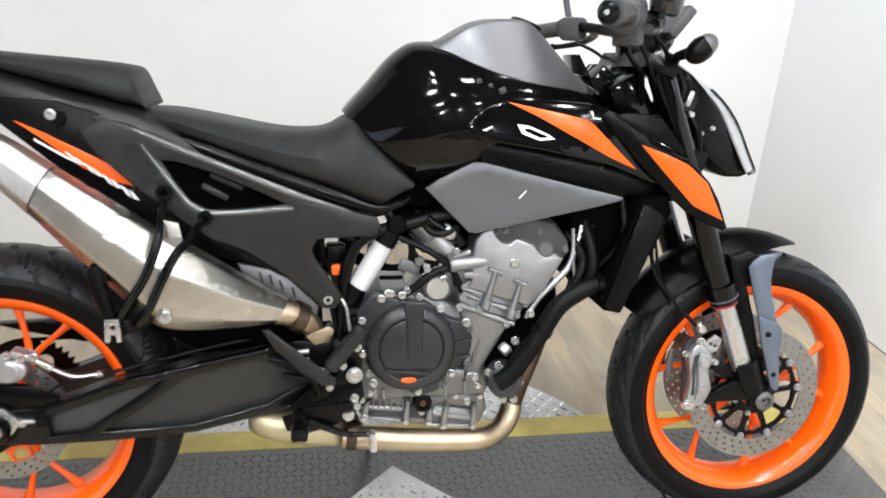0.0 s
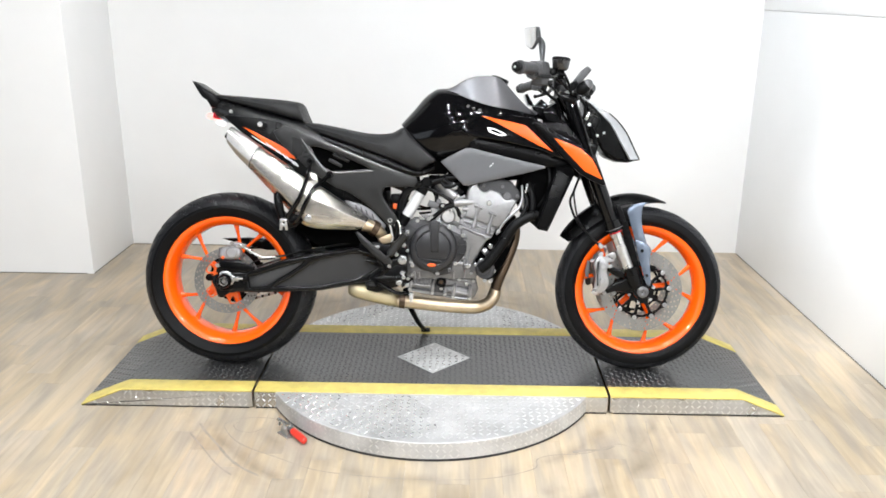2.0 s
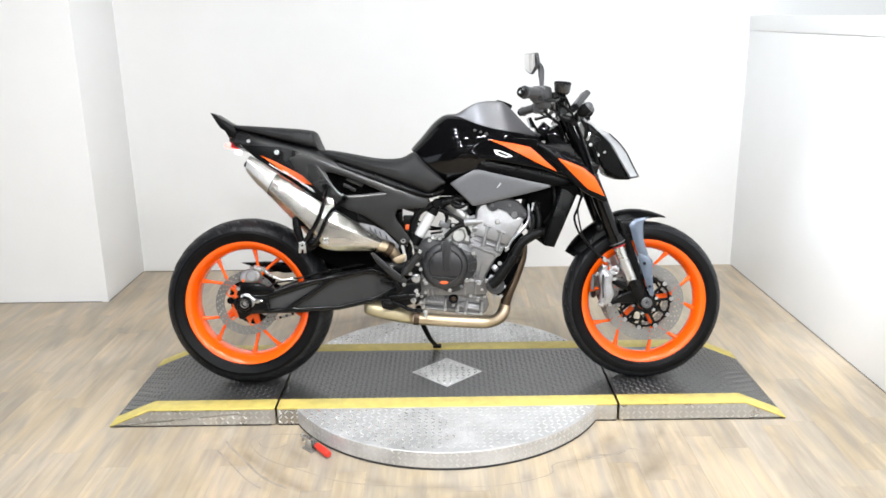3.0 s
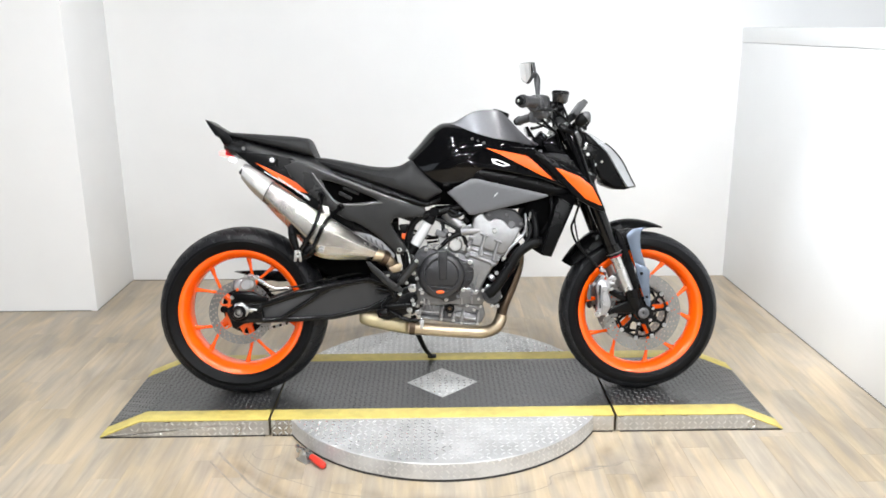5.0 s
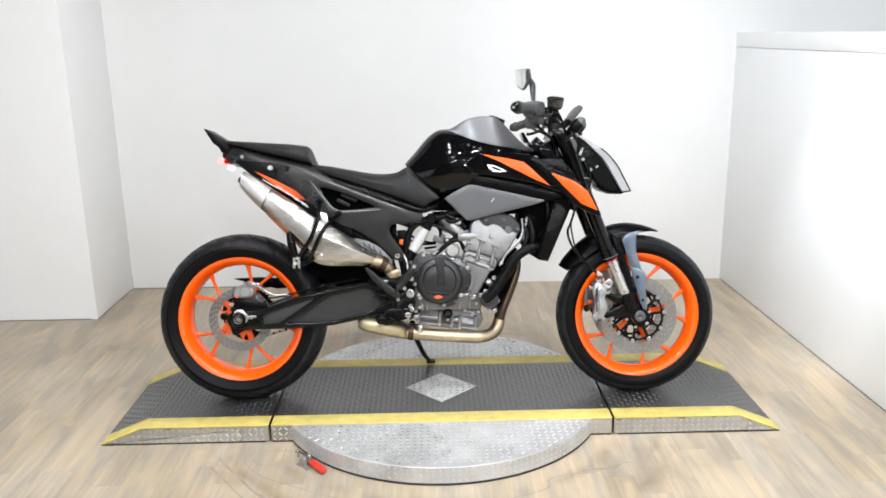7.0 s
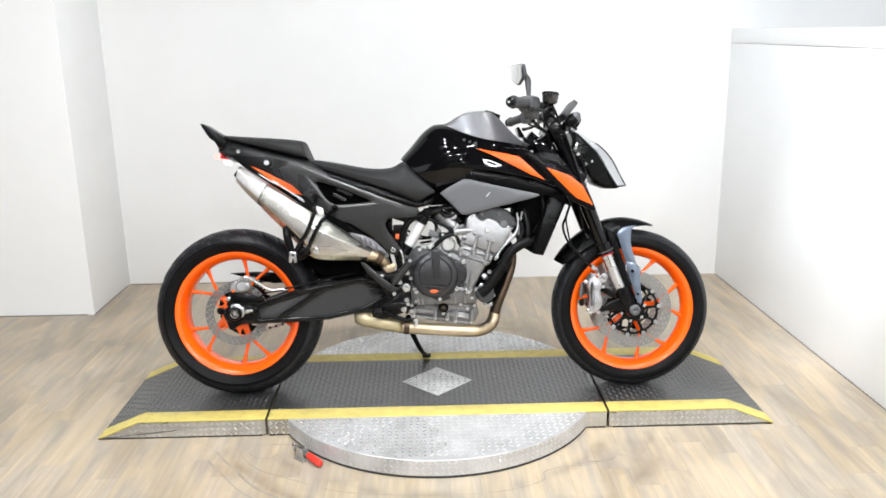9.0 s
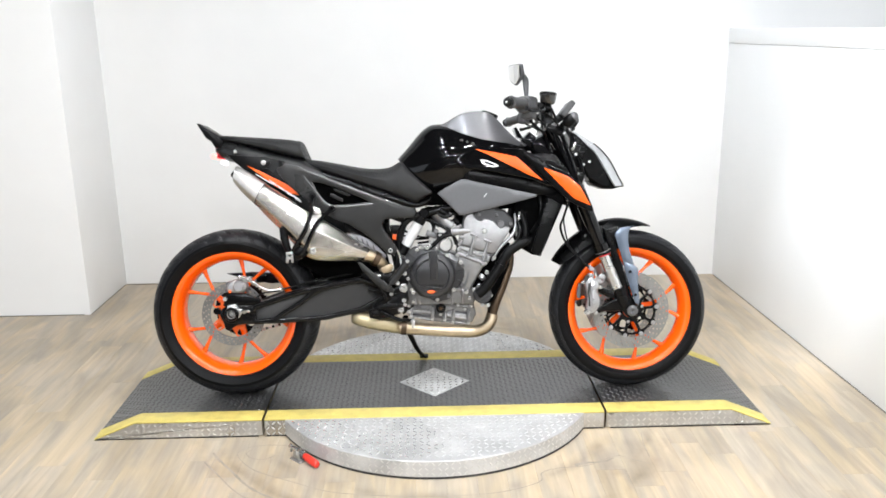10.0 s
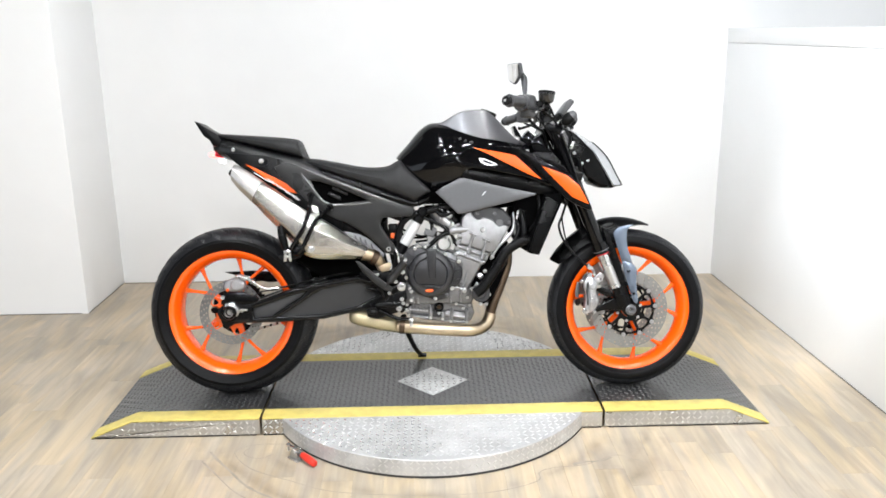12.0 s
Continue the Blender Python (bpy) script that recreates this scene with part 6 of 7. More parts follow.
# -- shock, throttle bodies, wiring between seat and engine --
sh = part("shock_reservoir", cyl((-0.046, -0.090, 0.642), (-0.095, -0.090, 0.558), 0.0195, n=28, bevel=0.003), M_SILVER, bike, "silver shock reservoir")
part("shock_end", join(cyl((-0.030, -0.090, 0.670), (-0.047, -0.090, 0.640), 0.0205), cyl((-0.094, -0.090, 0.560), (-0.112, -0.090, 0.528), 0.0185), cyl((-0.070, -0.055, 0.600), (-0.085, 0.0, 0.592), 0.012)), M_BLACK, sh)
part("shock_spring", tube([(-0.15 + 0.10 * (k / 84) - 0.0, 0.026 * math.cos(k * 2 * math.pi / 12), 0.44 + 0.20 * (k / 84) + 0.026 * math.sin(k * 2 * math.pi / 12) * 0.3) for k in range(85)], 0.005, 8), M_SILVER, bike, "silver shock spring")
part("frame_plug", join(cyl((-0.025, -0.112, 0.679), (-0.025, -0.090, 0.679), 0.0185, bevel=0.004), cyl((-0.025, -0.11, 0.676), (-0.025, 0.11, 0.676), 0.012)), M_PLASTIC, bike, "black frame end plug")
# black filler block added for the dark gap behind the throttle bodies
part("intake_gap_fill", plate([(-0.020, 0.700), (0.125, 0.700), (0.118, 0.612), (0.085, 0.628), (0.030, 0.638), (-0.012, 0.648)], -0.062, 0.062, 0.006), M_VOID, bike, "black block standing in for the shaded intake gap")
part("throttle_body", join(cyl((0.045, -0.085, 0.655), (0.075, -0.085, 0.625), 0.024), cyl((0.066, -0.108, 0.664), (0.066, -0.085, 0.664), 0.016), cyl((0.02, -0.07, 0.68), (0.05, -0.07, 0.65), 0.026)), M_CASTB, bike, "silver throttle body")
part("throttle_cap", join(cyl((0.073, -0.120, 0.664), (0.073, -0.100, 0.664), 0.0125, bevel=0.003), cyl((0.020, -0.105, 0.640), (0.03, -0.098, 0.63), 0.008)), M_STEEL, bike)
part("starter_motor", join(cyl((0.052, -0.118, 0.560), (0.052, -0.02, 0.560), 0.027, bevel=0.006), cyl((0.005, -0.10, 0.578), (0.005, -0.03, 0.578), 0.017)), M_STEEL, bike, "silver starter motor")
wires = [[(-0.12, -0.03, 0.60), (-0.06, -0.03, 0.580), (0.0, -0.06, 0.585), (0.03, -0.07, 0.595)], [(-0.05, -0.05, 0.565), (0.0, -0.080, 0.575), (0.05, -0.09, 0.60), (0.085, -0.10, 0.64)],
         [(-0.005, -0.09, 0.65), (0.01, -0.11, 0.625), (0.025, -0.10, 0.590)], [(-0.16, -0.06, 0.62), (-0.135, -0.10, 0.56), (-0.128, -0.115, 0.50), (-0.14, -0.11, 0.44)],
         [(-0.15, -0.06, 0.63), (-0.132, -0.10, 0.55), (-0.118, -0.112, 0.48)], [(-0.10, -0.02, 0.61), (-0.03, -0.04, 0.585), (0.02, -0.06, 0.600), (0.06, -0.07, 0.595)],
         [(0.0, -0.09, 0.66), (0.03, -0.115, 0.635), (0.07, -0.115, 0.612), (0.09, -0.10, 0.56)]]
for w in wires:
    part("wire", tube(w, 0.0042, 8, smooth=5), M_HOSE, bike)
for w, r in (([(-0.02, -0.105, 0.655), (0.02, -0.118, 0.640), (0.055, -0.120, 0.618), (0.085, -0.118, 0.585), (0.100, -0.112, 0.55)], 0.006), ([(0.075, -0.118, 0.600), (0.040, -0.122, 0.590), (0.005, -0.118, 0.560), (-0.02, -0.11, 0.545)], 0.008),
             ([(0.00, -0.04, 0.66), (0.01, -0.06, 0.62), (-0.00, -0.07, 0.57)], 0.007), ([(0.015, -0.08, 0.70), (0.035, -0.11, 0.67), (0.060, -0.118, 0.665), (0.090, -0.11, 0.675)], 0.007), ([(-0.17, -0.03, 0.60), (-0.15, -0.085, 0.545), (-0.135, -0.10, 0.48), (-0.125, -0.105, 0.43)], 0.005)):
    part("hose", tube(w, r, 8, smooth=5), M_HOSE, bike)
part("injector_rail", join(cyl((0.030, -0.100, 0.690), (0.085, -0.100, 0.655), 0.012), cyl((0.080, -0.108, 0.668), (0.098, -0.108, 0.640), 0.010)), M_BLACK, bike, "black injector rail")
part("linkage", join(box((0.000, -0.104, 0.600), (0.040, 0.010, 0.022), 0.003, (0, 20, 0)), cyl((0.018, -0.115, 0.612), (0.018, -0.10, 0.612), 0.009)), M_CASTD, bike)
for x, z in ((-0.035, 0.552), (-0.052, 0.545), (0.032, 0.598), (0.062, 0.578), (0.018, 0.545), (-0.005, 0.558), (0.085, 0.632)):
    part("bolt_head", bolt(x, -0.120, z, 0.0055, 0.006), M_STEEL, bike)
part("sensor_cable", tube([(-0.145, -0.115, 0.56), (-0.120, -0.122, 0.535), (-0.112, -0.125, 0.49), (-0.098, -0.13, 0.455)], 0.0035, 8, smooth=5), M_STEEL, bike, "bright sheathed cable")
part("fuse_box", join(box((-0.135, -0.055, 0.612), (0.034, 0.04, 0.046), 0.004), box((-0.165, -0.05, 0.63), (0.02, 0.04, 0.06), 0.004)), M_PLASTIC, bike, "black fuse box")
part("connector", box((-0.135, -0.085, 0.592), (0.018, 0.012, 0.020), 0.003), M_ORPLAS, bike, "small orange connector")
part("engine_rear_cover", plate([(-0.13, 0.50), (-0.08, 0.51), (-0.07, 0.33), (-0.11, 0.30), (-0.14, 0.38)], -0.10, 0.10, 0.01), M_BLACK, bike)
for x, z, r in ((-0.105, 0.409, 0.0125), (-0.100, 0.463, 0.007), (-0.070, 0.392, 0.006), (-0.105, 0.364, 0.0065), (-0.101, 0.349, 0.0065), (-0.116, 0.330, 0.009), (-0.126, 0.428, 0.006), (-0.150, 0.388, 0.006), (-0.088, 0.322, 0.006)):
    part("mount_nut", bolt(x, -0.156, z, r, 0.008), M_STEEL, bike)

# -- rider's foot controls --
ped = part("foot_bracket", join(plate([(-0.098, 0.425), (-0.090, 0.402), (-0.150, 0.372), (-0.190, 0.335), (-0.215, 0.322), (-0.222, 0.345), (-0.188, 0.378), (-0.150, 0.405)], -0.150, -0.134, 0.004),
                                plate([(-0.092, 0.402), (-0.086, 0.365), (-0.120, 0.314), (-0.195, 0.292), (-0.230, 0.300), (-0.238, 0.328), (-0.200, 0.340), (-0.160, 0.364), (-0.145, 0.392)], -0.150, -0.138, 0.006), plate([(-0.108, 0.356), (-0.100, 0.340), (-0.175, 0.330), (-0.205, 0.332), (-0.200, 0.350)], -0.160, -0.146, 0.004)), M_BLACK, bike, "black footrest bracket")
part("heel_guard", plate([(-0.268, 0.505), (-0.256, 0.506), (-0.205, 0.462), (-0.160, 0.424), (-0.138, 0.408), (-0.142, 0.395), (-0.165, 0.396), (-0.205, 0.428), (-0.248, 0.470)], -0.170, -0.164, 0.002), M_TAILG, ped, "dark grey heel guard blade")
part("guard_stay", tube([(-0.245, -0.160, 0.480), (-0.215, -0.155, 0.440), (-0.178, -0.150, 0.395), (-0.170, -0.148, 0.370)], [0.004, 0.006, 0.007, 0.007], 8, smooth=4), M_BLACK, ped)
part("master_cylinder", join(cyl((-0.092, -0.165, 0.500), (-0.150, -0.165, 0.428), 0.0145, bevel=0.003), cyl((-0.150, -0.165, 0.428), (-0.165, -0.165, 0.408), 0.007), cyl((-0.118, -0.150, 0.462), (-0.140, -0.165, 0.472), 0.007)), M_TAILG, ped, "dark grey rear brake master cylinder")
part("footpeg", join(box((-0.205, -0.20, 0.330), (0.030, 0.085, 0.018), 0.006), box((-0.205, -0.20, 0.341), (0.022, 0.080, 0.006), 0.002)), M_BLACK, bike, "black rider footpeg")
part("brake_pedal", tube([(-0.190, -0.160, 0.326), (-0.150, -0.156, 0.305), (-0.120, -0.155, 0.292), (-0.078, -0.155, 0.290)], [0.008, 0.007, 0.006, 0.006], 10, smooth=4), M_BLACK, bike, "black brake pedal")
part("pedal_tip", join(cyl((-0.074, -0.176, 0.290), (-0.074, -0.148, 0.290), 0.008), box((-0.072, -0.176, 0.280), (0.013, 0.014, 0.030), 0.003)), M_STEEL, bike, "steel pedal tip")
part("pivot_bracket", join(plate([(-0.262, 0.462), (-0.205, 0.470), (-0.165, 0.462), (-0.118, 0.476), (-0.086, 0.440), (-0.092, 0.405), (-0.170, 0.396), (-0.245, 0.418)], -0.128, -0.112, 0.005),
                          tube([(-0.262, -0.132, 0.440), (-0.200, -0.136, 0.420), (-0.150, -0.136, 0.405)], 0.008, 10), tube([(-0.235, -0.134, 0.405), (-0.175, -0.138, 0.395), (-0.120, -0.138, 0.400)], 0.007, 10)), M_BLACK, bike, "black swingarm pivot bracket")
for z in (0.452, 0.436):
    part("brake_fitting", cyl((-0.214, -0.140, z - 0.001), (-0.186, -0.142, z + 0.002), 0.0048), M_STEEL, bike)
part("heat_stained_tab", plate([(-0.192, 0.480), (-0.150, 0.498), (-0.140, 0.488), (-0.150, 0.466), (-0.178, 0.462)], -0.134, -0.128, 0.002), M_GOLD, bike)
part("pedal_rod", cyl((-0.225, -0.12, 0.425), (-0.150, -0.14, 0.412), 0.004), M_STEEL, bike)
part("side_stand", join(tube([(-0.108, 0.105, 0.262), (-0.098, 0.150, 0.200), (-0.066, 0.235, 0.110), (-0.044, 0.288, 0.072)], [0.012, 0.011, 0.0095, 0.0085], 12, smooth=4), tube([(-0.128, 0.10, 0.25), (-0.118, 0.13, 0.205), (-0.108, 0.15, 0.19)], 0.007, 10, smooth=3),
                        box((-0.038, 0.298, 0.066), (0.036, 0.030, 0.010), 0.004, (11, 0, 0))), M_BLACK, bike, "black side stand, folded out")

# -- fork, front brake, mudguard --
UPX, UPZ, LOX, LOZ = 0.456, 0.985, 0.633, 0.530
for s in (-1, 1):
    fk = part("fork_tube", tube([(UPX, s * 0.098, UPZ), (0.466, s * 0.098, 0.960), (0.555, s * 0.098, 0.730), (LOX - 0.004, s * 0.098, LOZ + 0.008), (LOX, s * 0.098, LOZ)], [0.0235, 0.0250, 0.0250, 0.0250, 0.024], 28), M_GLOSS, bike, "black upper fork tube")
    part("dust_seal", tube([(0.626, s * 0.098, 0.552), (0.640, s * 0.098, 0.515)], [0.0300, 0.0290], 24), M_GLOSS, fk)
    part("seal_ring", tube([(0.6400, s * 0.098, 0.516), (0.6425, s * 0.098, 0.5095)], 0.0248, 24), M_REDANO, fk, "thin red ring")
    part("seal_clip", tube([(0.6360, s * 0.098, 0.526), (0.6372, s * 0.098, 0.523)], 0.0300, 24), M_CASTD, fk)
    part("slider", tube([(LOX + 0.006, s * 0.098, LOZ - 0.016), (0.694, s * 0.098, 0.372)], 0.0205, 24), M_STEEL, fk, "bright fork slider")
    part("fork_foot", join(tube([(0.696, s * 0.098, 0.388), (0.708, s * 0.098, 0.350), (0.722, s * 0.098, 0.318)], [0.0265, 0.0275, 0.024], 20), cyl((0.740, s * 0.088, 0.302), (0.740, s * 0.112, 0.302), 0.027),
                           plate([(0.690, 0.372), (0.716, 0.376), (0.765, 0.330), (0.768, 0.295), (0.740, 0.278), (0.705, 0.300), (0.640, 0.300), (0.600, 0.288), (0.598, 0.302), (0.650, 0.335), (0.684, 0.348)], s * 0.088, s * 0.108, 0.005)), M_BLACK, bike, "black fork foot")
    lean_in = lambda x, z: -s * 0.035 * (z - 0.340)
    fg = part("fork_guard", plate([(0.676, 0.588), (0.686, 0.602), (0.702, 0.612), (0.730, 0.616), (0.750, 0.619), (0.740, 0.611), (0.731, 0.602), (0.728, 0.588), (0.727, 0.560), (0.731, 0.533), (0.748, 0.474), (0.706, 0.488), (0.693, 0.530)], s * 0.117, s * 0.124, 0.002, taper=lean_in), M_GUARD, bike, "gloss fork guard, its blue-grey reflection put into the colour")
    part("lower_guard", plate([(0.707, 0.489), (0.748, 0.475), (0.762, 0.460), (0.764, 0.440), (0.761, 0.408), (0.768, 0.340), (0.764, 0.324), (0.750, 0.332), (0.720, 0.429)], s * 0.115, s * 0.122, 0.002, taper=lean_in), M_GUARD, fg, "gloss lower guard, its blue-grey reflection put into the colour")
    part("guard_screw", cyl((0.732, s * 0.112, 0.448), (0.732, s * 0.1225, 0.448), 0.0058), M_BLACK, fg)
    part("guard_screw", cyl((0.752, s * 0.112, 0.362), (0.752, s * 0.1235, 0.362), 0.0052), M_BLACK, fg)
    part("fork_leg_cover", plate([(0.636, 0.612), (0.650, 0.606), (0.664, 0.586), (0.682, 0.547), (0.705, 0.478), (0.723, 0.412), (0.750, 0.338), (0.716, 0.345), (0.700, 0.394), (0.677, 0.464), (0.660, 0.533), (0.648, 0.572)], s * 0.086, s * 0.1065, 0.004), M_PLASTIC, bike, "black fork leg cover")
    cal = part("front_caliper", join(plate(spline([(0.566, 0.404), (0.576, 0.432), (0.592, 0.442), (0.606, 0.428), (0.622, 0.400), (0.613, 0.378), (0.619, 0.350), (0.622, 0.324), (0.604, 0.290), (0.578, 0.284), (0.570, 0.304), (0.575, 0.340), (0.573, 0.372)], 2, True), s * 0.096, s * 0.116, 0.006, seg=3),
                                     plate([(0.586, 0.424), (0.603, 0.420), (0.609, 0.388), (0.604, 0.362), (0.608, 0.332), (0.598, 0.302), (0.585, 0.304), (0.590, 0.340), (0.584, 0.384)], s * 0.114, s * 0.123, 0.004),
                                     box((0.612, s * 0.108, 0.398), (0.036, 0.014, 0.014), 0.004, (0, 14, 0))), M_CASTB, bike, "silver radial front brake caliper")
    part("inner_half", plate(spline([(0.566, 0.424), (0.578, 0.446), (0.598, 0.440), (0.590, 0.400), (0.588, 0.340), (0.590, 0.290), (0.576, 0.284), (0.570, 0.300), (0.572, 0.350), (0.568, 0.385)], 2, True), s * 0.076, s * 0.094, 0.006), M_COVER, cal, "dark grey inner caliper half")
    # dark plate laid on for the shade between the caliper halves
    part("slot", plate([(0.578, 0.412), (0.586, 0.416), (0.583, 0.372), (0.585, 0.318), (0.578, 0.316), (0.579, 0.345), (0.575, 0.378)], s * 0.1155, s * 0.1175, 0.0006), M_SEAM, cal)
    part("hose_bracket", plate([(0.600, 0.424), (0.632, 0.452), (0.650, 0.440), (0.640, 0.412), (0.616, 0.404)], s * 0.086, s * 0.092, 0.002, [circle(0.624, 0.430, 0.0035, 10), circle(0.634, 0.424, 0.0035, 10)]), M_CASTB, cal)
    if s < 0:
        for x, z, r in ((0.590, 0.446, 0.0075), (0.574, 0.292, 0.0105), (0.606, 0.288, 0.0065), (0.624, 0.396, 0.0060), (0.560, 0.418, 0.006)):
            part("bolt", bolt(x, -0.114, z, r, 0.008), M_STEEL, cal)
        for z in (0.398, 0.336):
            part("piston_cap", cyl((0.598, -0.128, z), (0.598, -0.118, z), 0.0115, bevel=0.002), M_CASTB, cal)
    cal.scale = (1, 1, 0.88)
    part("caliper_lug", plate([(0.618, 0.395), (0.660, 0.378), (0.690, 0.372), (0.690, 0.345), (0.655, 0.350), (0.620, 0.372)], s * 0.084, s * 0.098, 0.003), M_BLACK, bike)
    part("pad_retainer", plate([(0.545, 0.372), (0.552, 0.410), (0.562, 0.408), (0.558, 0.340), (0.546, 0.345)], s * 0.058, s * 0.064, 0.002), M_CASTD, cal)
    part("axle_cap", revolve([(0.003, s * 0.114), (0.020, s * 0.114), (0.020, s * 0.119), (0.016, s * 0.122), (0.011, s * 0.122), (0.010, s * 0.115)], 0.742, 0.302, 24), M_CASTD, bike, "steel front axle cap")
part("front_axle", cyl((0.742, -0.112, 0.301), (0.742, 0.112, 0.301), 0.012), M_STEEL, bike)


def mudguard():
    """An arched shell over the tyre, deeper at the rear, with a pointed nose."""
    rows = []
    for ang, R, w, drop in spline([(147, 0.345, 0.050, 0.030), (140, 0.347, 0.060, 0.045), (125, 0.349, 0.068, 0.055), (110, 0.352, 0.070, 0.058), (98, 0.350, 0.066, 0.050), (88, 0.342, 0.052, 0.030), (79, 0.333, 0.032, 0.012), (74, 0.328, 0.012, 0.004)], 4):
        a = radians(ang)
        row = []
        for k in range(17):
            u = -1 + k / 8
            y = w * math.copysign(min(1, abs(u) * 1.05), u)
            r = R - drop * abs(u) ** 2.2
            row.append((FX + r * math.cos(a), y, FZ + r * math.sin(a)))
        rows.append(row)
    bm = bmesh.new()
    V = [[bm.verts.new(p) for p in row] for row in rows]
    for a, b in zip(V, V[1:]):
        for i in range(16):
            bm.faces.new((a[i], a[i + 1], b[i + 1], b[i]))
    bmesh.ops.recalc_face_normals(bm, faces=bm.faces)
    bmesh.ops.solidify(bm, geom=bm.faces[:], thickness=0.004)
    return bm


mg = part("front_mudguard", mudguard(), M_PLASTIC, bike, "black front mudguard")
for s in (-1, 1):
    part("stay", plate([(0.640, 0.600), (0.690, 0.615), (0.725, 0.600), (0.700, 0.555), (0.660, 0.540)], s * 0.068, s * 0.104, 0.004), M_PLASTIC, mg)

# -- yokes, bars, controls --
part("steering_head", join(cyl((0.430, 0, 0.965), (0.485, 0, 0.815), 0.032), plate([(0.420, 0.972), (0.432, 0.998), (0.492, 0.975), (0.482, 0.950)], -0.13, 0.13, 0.006), plate([(0.490, 0.800), (0.500, 0.835), (0.570, 0.815), (0.560, 0.780)], -0.118, 0.118, 0.006)), M_BLACK, bike, "black fork yokes")
part("head_side_cover", join(plate([(0.375, 0.935), (0.420, 0.960), (0.450, 0.930), (0.505, 0.830), (0.500, 0.800), (0.440, 0.845), (0.385, 0.895)], -0.085, 0.085, 0.01)), M_GLOSS, bike)
for s in (-1, 1):
    part("yoke_bolt", cyl((UPX - 0.006, s * 0.098, UPZ + 0.012), (UPX, s * 0.098, UPZ), 0.016), M_STEEL, bike)
bar_half = [(0.272, -0.345, 1.052), (0.315, -0.280, 1.056), (0.365, -0.200, 1.058), (0.415, -0.120, 1.046), (0.436, -0.06, 1.036), (0.440, 0.0, 1.035)]
bar = bar_half + [(x + 0.07 * (y / -0.345) * 0.9, -y, z - 0.01 * (y / -0.345)) for x, y, z in bar_half[-2::-1]]
hb = part("handlebar", tube(bar, 0.011, 14, smooth=5), M_BLACK, bike, "black tapered handlebar")
part("bar_clamp", join(box((0.440, 0, 1.030), (0.046, 0.085, 0.042), 0.006), box((0.446, 0.032, 1.005), (0.036, 0.03, 0.05), 0.004), box((0.446, -0.032, 1.005), (0.036, 0.03, 0.05), 0.004)), M_BLACK, hb)


def grip(a, b, name, label, k_=1.0):
    a, b = Vector(a), Vector(b)
    pts, rs = [], []
    for k in range(25):
        pts.append(a.lerp(b, k / 24))
        rs.append(0.0185 * k_ + (0.0012 if k % 2 else 0) + (0.003 if k in (0, 1, 23, 24) else 0))
    g = part(name, tube(pts, rs, 18), M_CTRL, hb, label)
    d = (a - b).normalized()
    part("bar_end", tube([a + d * 0.001, a + d * 0.006, a + d * 0.020, a + d * 0.028], [0.013, 0.0165, 0.0165, 0.010], 18), M_BLACK, hb)
    part("bar_end_screw", cyl(a + d * 0.026, a + d * 0.0295, 0.0045), M_STEEL, hb)
    return g


grip((0.272, -0.345, 1.052), (0.338, -0.246, 1.057), "right_grip", "ribbed black throttle grip")
grip((0.335, 0.345, 1.042), (0.378, 0.246, 1.050), "left_grip", "ribbed black grip", 0.86)
part("switch_block", join(box((0.352, -0.220, 1.052), (0.060, 0.050, 0.066), 0.014, (0, 0, 57)), box((0.345, -0.235, 1.075), (0.016, 0.016, 0.018), 0.004), box((0.350, -0.222, 1.018), (0.044, 0.045, 0.026), 0.008, (0, 0, 57)), cyl((0.320, -0.262, 1.052), (0.336, -0.238, 1.054), 0.029, bevel=0.004)), M_CTRL, hb, "dark grey right switch block")
part("switch_block", box((0.392, 0.215, 1.048), (0.046, 0.050, 0.050), 0.010, (0, 0, -57)), M_CTRL, hb, "dark grey left switch block")
part("brake_lever", tube([(0.405, -0.175, 1.050), (0.402, -0.215, 1.040), (0.375, -0.280, 1.030), (0.335, -0.345, 1.026), (0.325, -0.365, 1.028)], [0.010, 0.009, 0.007, 0.006, 0.008], 10, smooth=4), M_BLACK, hb, "black brake lever")
part("clutch_lever", tube([(0.425, 0.175, 1.045), (0.440, 0.215, 1.035), (0.430, 0.280, 1.020), (0.400, 0.345, 1.012), (0.390, 0.365, 1.012)], [0.010, 0.009, 0.007, 0.006, 0.008], 10, smooth=4), M_BLACK, hb, "black clutch lever")
part("brake_master", join(cyl((0.380, -0.190, 1.052), (0.430, -0.150, 1.050), 0.017), box((0.398, -0.180, 1.050), (0.03, 0.04, 0.034), 0.005)), M_BLACK, hb, "black front brake master cylinder")
part("fluid_reservoir", tube([(0.418, -0.205, 1.060), (0.419, -0.205, 1.066), (0.421, -0.205, 1.088), (0.421, -0.205, 1.090)], [0.022, 0.027, 0.030, 0.028], 24), M_SMOKE, hb, "smoked brake fluid reservoir")
part("reservoir_cap", tube([(0.421, -0.205, 1.090), (0.4215, -0.205, 1.096), (0.4218, -0.205, 1.099)], [0.031, 0.031, 0.028], 24), M_BLACK, hb)
part("display", box((0.518, 0, 1.056), (0.022, 0.130, 0.068), 0.006, (0, 38, 0)), M_CTRL, bike, "black instrument display")
part("display_bracket", box((0.488, 0, 1.022), (0.07, 0.07, 0.028), 0.008, (0, -34, 0)), M_PLASTIC, bike)


